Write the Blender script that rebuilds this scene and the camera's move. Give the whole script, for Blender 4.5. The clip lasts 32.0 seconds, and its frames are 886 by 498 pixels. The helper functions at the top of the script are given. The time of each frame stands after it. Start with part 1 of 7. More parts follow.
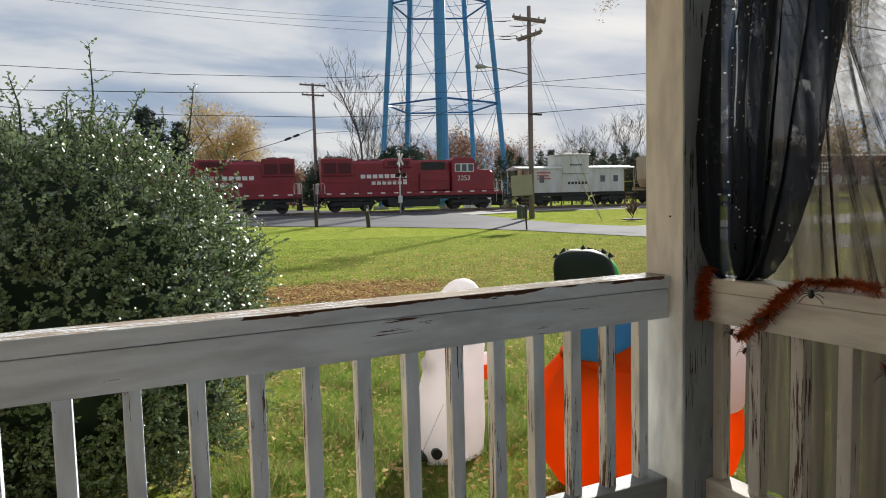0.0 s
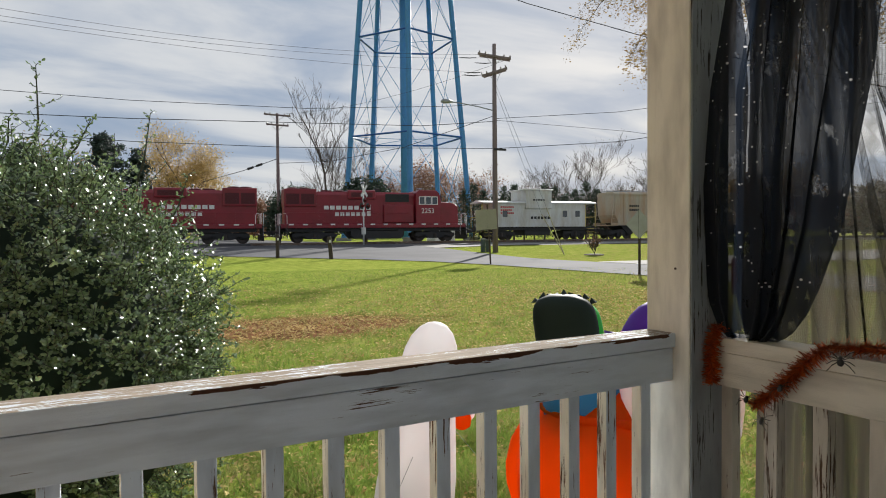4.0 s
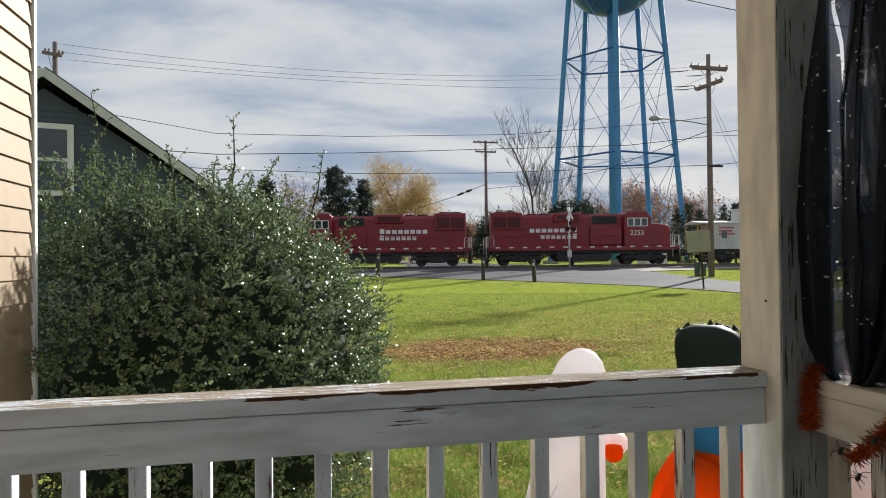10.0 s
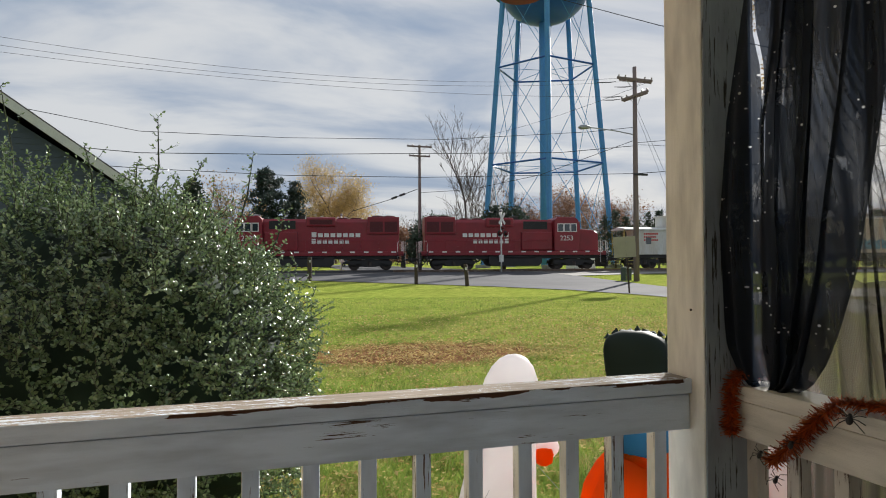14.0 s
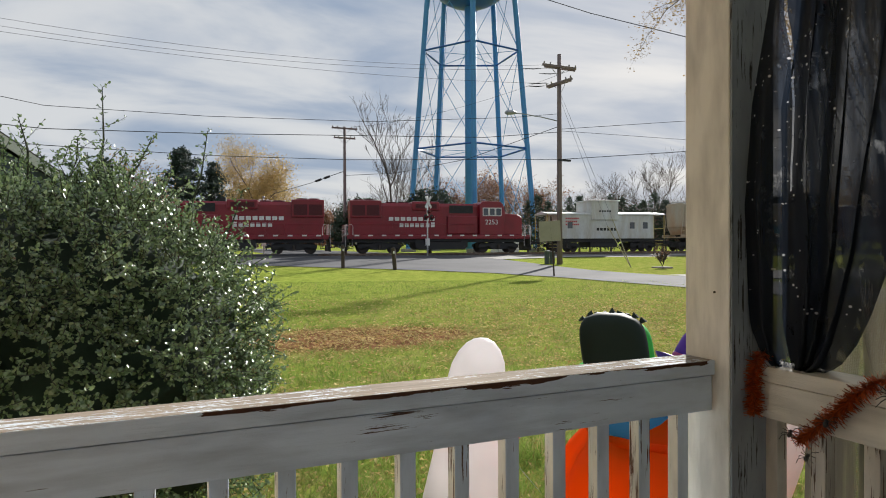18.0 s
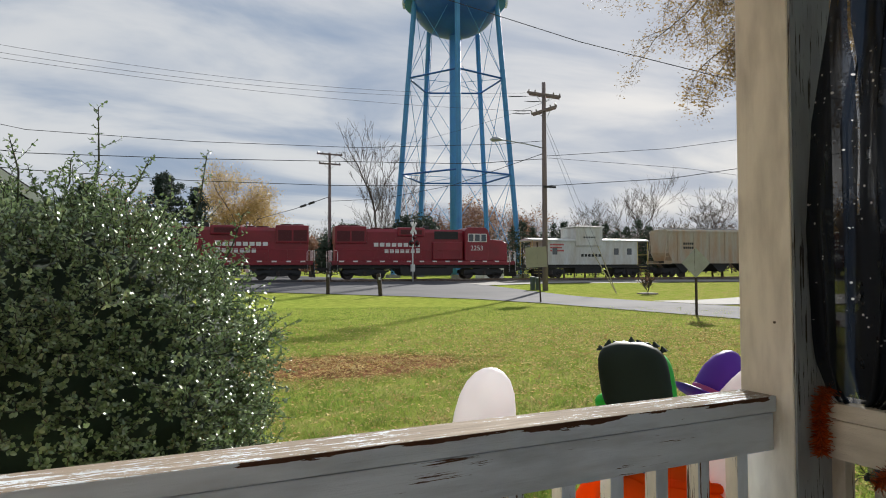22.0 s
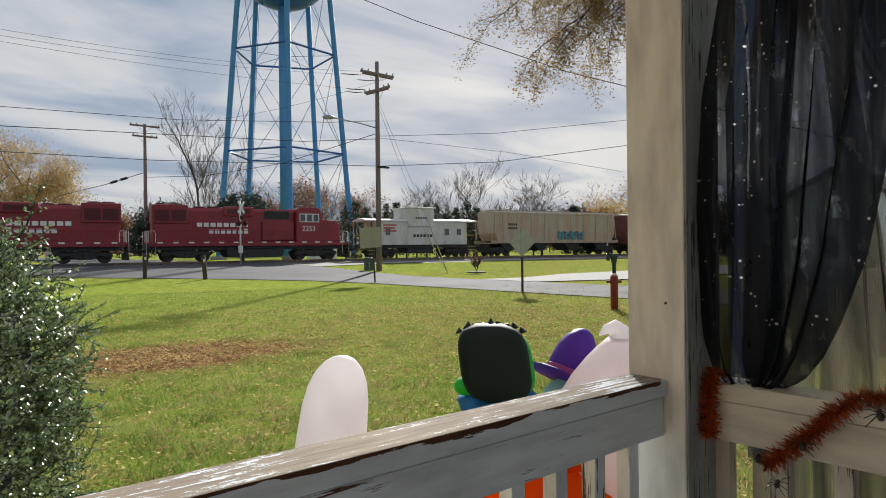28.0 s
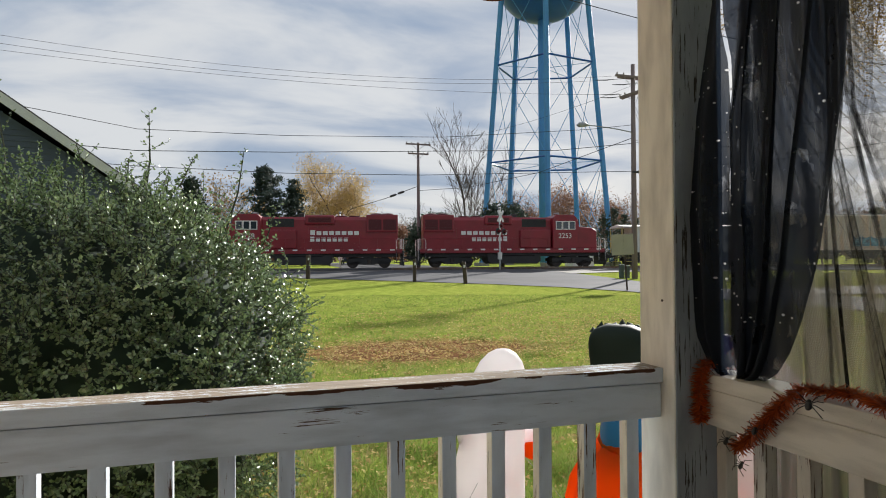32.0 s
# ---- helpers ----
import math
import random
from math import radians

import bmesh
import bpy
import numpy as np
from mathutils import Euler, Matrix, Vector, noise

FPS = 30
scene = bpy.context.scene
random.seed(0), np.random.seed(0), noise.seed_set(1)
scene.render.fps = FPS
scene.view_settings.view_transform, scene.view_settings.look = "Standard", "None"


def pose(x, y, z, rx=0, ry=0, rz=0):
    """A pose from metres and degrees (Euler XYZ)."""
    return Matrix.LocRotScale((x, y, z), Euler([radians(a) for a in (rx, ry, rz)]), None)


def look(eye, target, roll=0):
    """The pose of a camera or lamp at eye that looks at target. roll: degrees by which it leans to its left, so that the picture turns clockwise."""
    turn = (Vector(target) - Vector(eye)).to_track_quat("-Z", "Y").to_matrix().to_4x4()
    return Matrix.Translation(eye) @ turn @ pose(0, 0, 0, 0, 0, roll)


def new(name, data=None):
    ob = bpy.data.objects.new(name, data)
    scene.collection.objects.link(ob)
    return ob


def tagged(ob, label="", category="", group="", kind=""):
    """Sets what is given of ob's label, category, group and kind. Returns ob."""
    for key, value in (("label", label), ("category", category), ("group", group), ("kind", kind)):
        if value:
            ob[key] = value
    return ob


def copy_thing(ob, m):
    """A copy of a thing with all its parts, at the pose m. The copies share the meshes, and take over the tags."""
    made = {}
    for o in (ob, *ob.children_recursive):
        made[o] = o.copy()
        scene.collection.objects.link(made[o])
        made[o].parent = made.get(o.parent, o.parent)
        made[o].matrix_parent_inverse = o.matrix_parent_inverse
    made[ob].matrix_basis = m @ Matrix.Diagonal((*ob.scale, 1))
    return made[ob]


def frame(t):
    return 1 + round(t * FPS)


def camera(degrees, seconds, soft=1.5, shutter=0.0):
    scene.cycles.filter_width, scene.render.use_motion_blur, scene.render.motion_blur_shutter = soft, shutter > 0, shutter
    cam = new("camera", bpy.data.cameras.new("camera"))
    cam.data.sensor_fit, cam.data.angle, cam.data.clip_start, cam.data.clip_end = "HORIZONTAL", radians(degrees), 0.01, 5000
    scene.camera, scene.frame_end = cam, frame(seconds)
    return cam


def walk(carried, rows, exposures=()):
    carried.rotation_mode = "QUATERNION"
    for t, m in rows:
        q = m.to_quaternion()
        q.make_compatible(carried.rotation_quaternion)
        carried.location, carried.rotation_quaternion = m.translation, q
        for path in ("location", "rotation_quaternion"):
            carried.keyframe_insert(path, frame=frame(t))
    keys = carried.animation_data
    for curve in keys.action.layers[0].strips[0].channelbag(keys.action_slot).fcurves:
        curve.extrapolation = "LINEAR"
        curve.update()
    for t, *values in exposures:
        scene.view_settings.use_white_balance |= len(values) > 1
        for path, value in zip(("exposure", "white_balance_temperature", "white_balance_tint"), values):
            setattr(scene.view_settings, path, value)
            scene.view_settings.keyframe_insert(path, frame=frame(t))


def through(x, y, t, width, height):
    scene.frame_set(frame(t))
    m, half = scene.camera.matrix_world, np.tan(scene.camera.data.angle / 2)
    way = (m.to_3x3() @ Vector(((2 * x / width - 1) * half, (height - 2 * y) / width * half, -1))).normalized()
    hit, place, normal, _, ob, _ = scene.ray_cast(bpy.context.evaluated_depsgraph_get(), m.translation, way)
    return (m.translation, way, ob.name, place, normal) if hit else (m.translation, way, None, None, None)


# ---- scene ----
cam = camera(67.79, 32.0, soft=1.0)
# seconds, place, turn
PATH = [
    (0, -0.197, -0.202, 1.598, 85.77, 1.45, -26.49),
    (0.5, -0.274, -0.008, 1.609, 85.46, 1.41, -28.33),
    (1, -0.338, 0.113, 1.610, 85.56, 1.39, -30.27),
    (1.5, -0.289, 0.128, 1.624, 86.19, 1.57, -31.12),
    (2, -0.216, 0.168, 1.627, 87.23, 1.37, -31.10),
    (2.5, -0.254, 0.128, 1.637, 88.12, 0.95, -30.74),
    (3, -0.259, 0.123, 1.627, 88.67, 0.56, -30.63),
    (3.5, -0.237, 0.086, 1.638, 88.64, 0.57, -30.53),
    (5.5, 0.178, -0.185, 1.630, 88.64, -0.17, -23.72),
    (6, 0.192, -0.176, 1.639, 89.06, -0.09, -21.76),
    (6.5, 0.191, -0.173, 1.635, 89.52, 0.28, -20.22),
    (7, 0.188, -0.169, 1.638, 89.87, 0.70, -18.78),
    (7.5, 0.188, -0.182, 1.651, 89.98, 0.88, -17.46),
    (8, 0.194, -0.180, 1.647, 90.06, 1.18, -16.15),
    (8.5, 0.187, -0.176, 1.648, 90.15, 1.29, -14.85),
    (9, 0.172, -0.184, 1.648, 90.32, 1.18, -13.61),
    (9.5, 0.166, -0.192, 1.653, 90.50, 0.86, -12.56),
    (10, 0.161, -0.191, 1.650, 90.66, 0.59, -11.62),
    (10.5, 0.146, -0.183, 1.647, 90.72, 0.42, -11.69),
    (11, 0.145, -0.178, 1.646, 90.81, 0.46, -12.46),
    (11.5, 0.164, -0.180, 1.655, 90.96, 0.63, -13.85),
    (12, 0.167, -0.181, 1.660, 91.16, 0.71, -14.92),
    (12.5, 0.160, -0.179, 1.658, 91.28, 0.54, -15.47),
    (13, 0.148, -0.176, 1.658, 91.22, 0.22, -15.94),
    (13.5, 0.140, -0.170, 1.651, 91.07, 0.13, -16.53),
    (14, 0.162, -0.173, 1.663, 90.95, 0.29, -17.42),
    (14.5, 0.163, -0.180, 1.669, 90.91, 0.69, -18.31),
    (16.5, 0.002, -0.105, 1.663, 89.44, -0.72, -23.08),
    (17, -0.070, -0.081, 1.658, 89.01, -0.86, -24.10),
    (17.5, -0.084, -0.037, 1.658, 89.06, -0.55, -24.45),
    (18, -0.051, -0.014, 1.660, 89.51, 0.23, -24.08),
    (18.5, -0.028, 0.013, 1.667, 90.11, 0.91, -23.63),
    (19, -0.011, 0.041, 1.671, 90.53, 1.29, -23.06),
    (19.5, -0.008, 0.067, 1.667, 90.66, 1.39, -22.48),
    (20, -0.010, 0.095, 1.659, 90.65, 1.47, -21.95),
    (20.5, -0.086, 0.134, 1.659, 90.71, 1.45, -21.91),
    (21, -0.130, 0.148, 1.664, 90.96, 1.21, -22.68),
    (21.5, -0.148, 0.157, 1.659, 91.32, 0.72, -24.06),
    (22, -0.123, 0.155, 1.662, 91.76, 0.20, -25.50),
    (22.5, -0.125, 0.150, 1.665, 92.11, 0.06, -26.56),
    (23, -0.137, 0.141, 1.667, 92.35, 0.36, -27.11),
    (23.5, -0.129, 0.147, 1.667, 92.60, 0.83, -27.48),
    (24, -0.119, 0.145, 1.670, 92.65, 1.24, -27.96),
    (24.5, -0.109, 0.138, 1.673, 92.47, 1.55, -28.35),
    (26.5, -0.100, 0.145, 1.662, 91.00, 1.86, -29.96),
    (27, -0.119, 0.169, 1.659, 90.82, 1.60, -33.05),
    (27.5, -0.103, 0.265, 1.652, 90.42, 1.33, -36.63),
    (28, -0.088, 0.408, 1.663, 89.96, 0.61, -40.01),
    (28.5, -0.122, 0.443, 1.653, 89.45, -0.18, -41.92),
    (29, -0.122, 0.443, 1.614, 89.10, -0.75, -39.45),
    (29.5, -0.045, 0.286, 1.647, 89.49, 0.57, -30.95),
    (30, 0.016, 0.042, 1.655, 89.06, 2.75, -22.25),
    (30.5, 0.112, -0.112, 1.642, 89.03, 3.53, -17.58),
    (31, 0.207, -0.213, 1.672, 89.42, 3.30, -15.78),
    (31.5, 0.225, -0.225, 1.655, 90.07, 2.18, -16.23),
    (32, 0.209, -0.222, 1.647, 90.77, 0.33, -17.48),
]
# the clip's camera darkens a little as it turns towards the sun
EXPOSURES = [(0, 0.94), (2, 0.92), (3.5, 0.89), (6, 0.89), (8, 0.94), (10.5, 0.88), (20, 0.88), (24.5, 0.85), (27, 0.84), (28.5, 0.81), (29.5, 0.86), (31, 0.93), (32, 0.95)]
walk(cam, [(t, pose(*row)) for t, *row in PATH], EXPOSURES)

# ---- sky and sun: a low autumn sun behind thin broken cloud ----
SUN_BEARING, SUN_HEIGHT = 45.0, 24.0
world = bpy.data.worlds.new("sky")
scene.world = world
world.use_nodes = True
WN, WL = world.node_tree.nodes, world.node_tree.links.new
sky = WN.new("ShaderNodeTexSky")
sky.sky_type, sky.sun_disc = "NISHITA", False
sky.sun_elevation, sky.sun_rotation = radians(SUN_HEIGHT), radians(SUN_BEARING)
sky.air_density, sky.dust_density = 1.0, 1.5
wtc = WN.new("ShaderNodeTexCoord")
wsep = WN.new("ShaderNodeSeparateXYZ")
WL(wtc.outputs["Generated"], wsep.inputs[0])
wz = WN.new("ShaderNodeMath")
wz.operation, wz.inputs[1].default_value = "MAXIMUM", 0.0
WL(wsep.outputs["Z"], wz.inputs[0])
wz2 = WN.new("ShaderNodeMath")
wz2.inputs[1].default_value = 0.16
WL(wz.outputs[0], wz2.inputs[0])
wdiv = WN.new("ShaderNodeVectorMath")
wdiv.operation = "DIVIDE"
wcom = WN.new("ShaderNodeCombineXYZ")
for axis in ("X", "Y", "Z"):
    WL(wz2.outputs[0], wcom.inputs[axis])
WL(wtc.outputs["Generated"], wdiv.inputs[0])
WL(wcom.outputs[0], wdiv.inputs[1])
wmap = WN.new("ShaderNodeMapping")
wmap.inputs["Scale"].default_value = (0.75, 1.15, 0.0)
wmap.inputs["Rotation"].default_value = (0, 0, radians(20))
WL(wdiv.outputs[0], wmap.inputs["Vector"])
wn = WN.new("ShaderNodeTexNoise")
wn.inputs["Scale"].default_value, wn.inputs["Detail"].default_value = 1.15, 7
wn.inputs["Roughness"].default_value, wn.inputs["Distortion"].default_value = 0.52, 0.5
WL(wmap.outputs[0], wn.inputs["Vector"])
wr = WN.new("ShaderNodeMapRange")
wr.interpolation_type = "SMOOTHSTEP"
wr.inputs["From Min"].default_value, wr.inputs["From Max"].default_value = 0.36, 0.63
WL(wn.outputs["Fac"], wr.inputs["Value"])
cloud = WN.new("ShaderNodeMix")
cloud.data_type = "RGBA"
cloud.inputs["A"].default_value, cloud.inputs["B"].default_value = (2.7, 3.45, 4.65, 1), (6.15, 6.3, 6.5, 1)
WL(wr.outputs[0], cloud.inputs["Factor"])
veil = WN.new("ShaderNodeMix")
veil.data_type = "RGBA"
veil.inputs["Factor"].default_value = 0.94
WL(sky.outputs[0], veil.inputs["A"])
WL(cloud.outputs["Result"], veil.inputs["B"])
bg = WN["Background"]
bg.inputs["Strength"].default_value = 0.059
WL(veil.outputs["Result"], bg.inputs["Color"])

sun = new("sun", bpy.data.lights.new("sun", "SUN"))
sun.data.energy, sun.data.angle, sun.data.color = 5.0, radians(1.3), (1.0, 0.965, 0.91)
sun.matrix_world = look((0, 0, 0), (-math.sin(radians(SUN_BEARING)), -math.cos(radians(SUN_BEARING)), -math.tan(radians(SUN_HEIGHT))))

# ---- small builders ----
def thing(name, label, category, group="", kind="", at=(0, 0, 0)):
    """An empty at the thing's base that carries its parts."""
    ob = new(name)
    ob.empty_display_size = 0.1
    ob.location = at
    return tagged(ob, label, category, group, kind)


class Shape:
    """Collects plain solids into one mesh."""

    def __init__(self):
        self.v, self.f = [], []

    def add(self, verts, faces):
        n = len(self.v)
        self.v.extend(tuple(p) for p in verts)
        self.f.extend(tuple(i + n for i in f) for f in faces)
        return self

    def box(self, x0, x1, y0, y1, z0, z1, m=None):
        p = [(x, y, z) for x in (x0, x1) for y in (y0, y1) for z in (z0, z1)]
        if m is not None:
            p = [m @ Vector(q) for q in p]
        return self.add(p, [(0, 1, 3, 2), (4, 6, 7, 5), (0, 4, 5, 1), (2, 3, 7, 6), (0, 2, 6, 4), (1, 5, 7, 3)])

    def tube(self, pts, radii, n=8, caps=True):
        pts = [Vector(p) for p in pts]
        if not hasattr(radii, "__len__"):
            radii = [radii] * len(pts)
        rings, base = [], len(self.v)
        up = Vector((0, 0, 1))
        for i, p in enumerate(pts):
            d = (pts[min(i + 1, len(pts) - 1)] - pts[max(i - 1, 0)])
            d = d.normalized() if d.length > 1e-9 else up
            a = d.cross(up if abs(d.z) < 0.95 else Vector((1, 0, 0))).normalized()
            b = d.cross(a)
            for k in range(n):
                w = 2 * math.pi * k / n
                self.v.append(tuple(p + radii[i] * (math.cos(w) * a + math.sin(w) * b)))
        for i in range(len(pts) - 1):
            for k in range(n):
                q, r = base + i * n + k, base + i * n + (k + 1) % n
                self.f.append((q, q + n, r + n, r))
        if caps:
            self.f.append(tuple(base + k for k in range(n)))
            self.f.append(tuple(base + (len(pts) - 1) * n + k for k in reversed(range(n))))
        return self

    def lathe(self, profile, n=24, m=None, lobes=0, depth=0.0):
        """profile: (radius, height) from bottom to top, turned about z."""
        base = len(self.v)
        for r, z in profile:
            for k in range(n):
                w = 2 * math.pi * k / n
                q = r * (1 - depth * (0.5 + 0.5 * math.cos(lobes * w)) ** 4) if lobes else r
                p = Vector((q * math.cos(w), q * math.sin(w), z))
                self.v.append(tuple(m @ p if m is not None else p))
        for i in range(len(profile) - 1):
            for k in range(n):
                a, b = base + i * n + k, base + i * n + (k + 1) % n
                self.f.append((a, b, b + n, a + n))
        self.f.append(tuple(base + k for k in reversed(range(n))))
        self.f.append(tuple(base + (len(profile) - 1) * n + k for k in range(n)))
        return self

    def prism(self, outline, y0, y1, m=None):
        """outline: (x, z) corners in order, pushed from y0 to y1."""
        n = len(outline)
        p = [Vector((x, y, z)) for y in (y0, y1) for x, z in outline]
        if m is not None:
            p = [m @ q for q in p]
        faces = [tuple(range(n)), tuple(reversed(range(n, 2 * n)))]
        faces += [(i, i + n, (i + 1) % n + n, (i + 1) % n) for i in range(n)]
        return self.add(p, faces)

    def ball(self, c, r, n=12, m=None, squash=(1, 1, 1)):
        rings = max(4, n // 2)
        prof = [(math.sin(math.pi * i / rings) * r, -math.cos(math.pi * i / rings) * r) for i in range(rings + 1)]
        prof[0], prof[-1] = (r * 0.02, prof[0][1]), (r * 0.02, prof[-1][1])
        mm = Matrix.Translation(c) @ Matrix.Diagonal((*squash, 1))
        return self.lathe(prof, n, (m @ mm) if m is not None else mm)

    def mesh(self, name, bevel=0.0, smooth=False):
        me = bpy.data.meshes.new(name)
        me.from_pydata(self.v, [], self.f)
        bm = bmesh.new()
        bm.from_mesh(me)
        bmesh.ops.recalc_face_normals(bm, faces=bm.faces)
        if bevel:
            sharp = [e for e in bm.edges if len(e.link_faces) == 2 and e.calc_face_angle(0) > 0.6]
            bmesh.ops.bevel(bm, geom=sharp, offset=bevel, segments=2, affect="EDGES", profile=0.6, clamp_overlap=True)
        bm.to_mesh(me)
        bm.free()
        if smooth:
            me.polygons.foreach_set("use_smooth", [True] * len(me.polygons))
        return me


def part(name, shape, material, parent=None, label="", bevel=0.0, smooth=False):
    """One mesh object under a thing or a part (or on its own)."""
    ob = new(name, shape.mesh(name, bevel, smooth) if isinstance(shape, Shape) else shape)
    if not ob.data.materials:
        ob.data.materials.append(material)
    if parent:
        ob.parent = parent
    if label:
        ob["label"] = label
    return ob


def raw(name, verts, faces, material, parent=None, smooth=False):
    me = bpy.data.meshes.new(name)
    me.from_pydata(verts, [], faces)
    me.materials.append(material)
    if smooth:
        me.polygons.foreach_set("use_smooth", [True] * len(faces))
    ob = new(name, me)
    if parent:
        ob.parent = parent
    return ob


def lettering(name, text, size, m, material, parent, thick=0.01):
    """Raised letters in the built-in font, facing -y of m."""
    cu = bpy.data.curves.new(name, "FONT")
    cu.body, cu.size, cu.extrude, cu.align_x = text, size, thick, "CENTER"
    tmp = new(name, cu)
    bpy.context.view_layer.update()
    me = bpy.data.meshes.new_from_object(tmp.evaluated_get(bpy.context.evaluated_depsgraph_get()))
    bpy.data.objects.remove(tmp)
    me.transform(m @ pose(0, 0, 0, 90, 0, 0))
    me.materials.clear()
    me.materials.append(material)
    ob = new(name, me)
    ob.parent = parent
    return ob


# ---- materials ----
def surface(name, base, other=None, rough=0.6, metal=0.0, scale=4.0, stretch=(1, 1, 1), bump=0.15, fine=40.0,
            amount=0.5, vary=0.0, spec=0.5, transmit=0.0, sub=0.0):
    """A painted or natural surface: two colours mixed by broad stains, finer grain on top, a little relief."""
    m = bpy.data.materials.new(name)
    m.use_nodes = True
    nt, N = m.node_tree, m.node_tree.nodes
    L = nt.links.new
    bs = N["Principled BSDF"]
    tc, mp = N.new("ShaderNodeTexCoord"), N.new("ShaderNodeMapping")
    mp.inputs["Scale"].default_value = stretch
    L(tc.outputs["Object"], mp.inputs["Vector"])
    big, small = N.new("ShaderNodeTexNoise"), N.new("ShaderNodeTexNoise")
    big.inputs["Scale"].default_value, big.inputs["Detail"].default_value = scale, 6
    small.inputs["Scale"].default_value, small.inputs["Detail"].default_value = fine, 4
    L(mp.outputs[0], big.inputs["Vector"])
    L(mp.outputs[0], small.inputs["Vector"])
    other = other or tuple(c * 0.72 for c in base)
    ramp = N.new("ShaderNodeMapRange")
    ramp.inputs["From Min"].default_value, ramp.inputs["From Max"].default_value = 0.38, 0.68
    ramp.inputs["To Max"].default_value = amount
    L(big.outputs["Fac"], ramp.inputs["Value"])
    mix = N.new("ShaderNodeMix")
    mix.data_type = "RGBA"
    mix.inputs["A"].default_value, mix.inputs["B"].default_value = (*base, 1), (*other, 1)
    L(ramp.outputs[0], mix.inputs["Factor"])
    hsv = N.new("ShaderNodeHueSaturation")
    L(mix.outputs["Result"], hsv.inputs["Color"])
    val = N.new("ShaderNodeMapRange")
    val.inputs["To Min"].default_value, val.inputs["To Max"].default_value = 0.82, 1.18
    L(small.outputs["Fac"], val.inputs["Value"])
    if vary:
        info, rnd, mul = N.new("ShaderNodeObjectInfo"), N.new("ShaderNodeMapRange"), N.new("ShaderNodeMath")
        rnd.inputs["To Min"].default_value, rnd.inputs["To Max"].default_value = 1 - vary, 1 + vary
        L(info.outputs["Random"], rnd.inputs["Value"])
        mul.operation = "MULTIPLY"
        L(rnd.outputs[0], mul.inputs[0])
        L(val.outputs[0], mul.inputs[1])
        L(mul.outputs[0], hsv.inputs["Value"])
    else:
        L(val.outputs[0], hsv.inputs["Value"])
    L(hsv.outputs[0], bs.inputs["Base Color"])
    bs.inputs["Metallic"].default_value = metal
    bs.inputs["Specular IOR Level"].default_value = spec
    rr = N.new("ShaderNodeMapRange")
    rr.inputs["To Min"].default_value, rr.inputs["To Max"].default_value = max(0.03, rough - 0.1), min(1, rough + 0.12)
    L(small.outputs["Fac"], rr.inputs["Value"])
    L(rr.outputs[0], bs.inputs["Roughness"])
    if bump:
        bp = N.new("ShaderNodeBump")
        bp.inputs["Strength"].default_value, bp.inputs["Distance"].default_value = bump, 0.02
        L(small.outputs["Fac"], bp.inputs["Height"])
        L(bp.outputs[0], bs.inputs["Normal"])
    bs.inputs["Transmission Weight"].default_value = transmit
    if sub:
        bs.inputs["Subsurface Weight"].default_value = sub
        bs.inputs["Subsurface Radius"].default_value = (0.1, 0.1, 0.1)
    return m


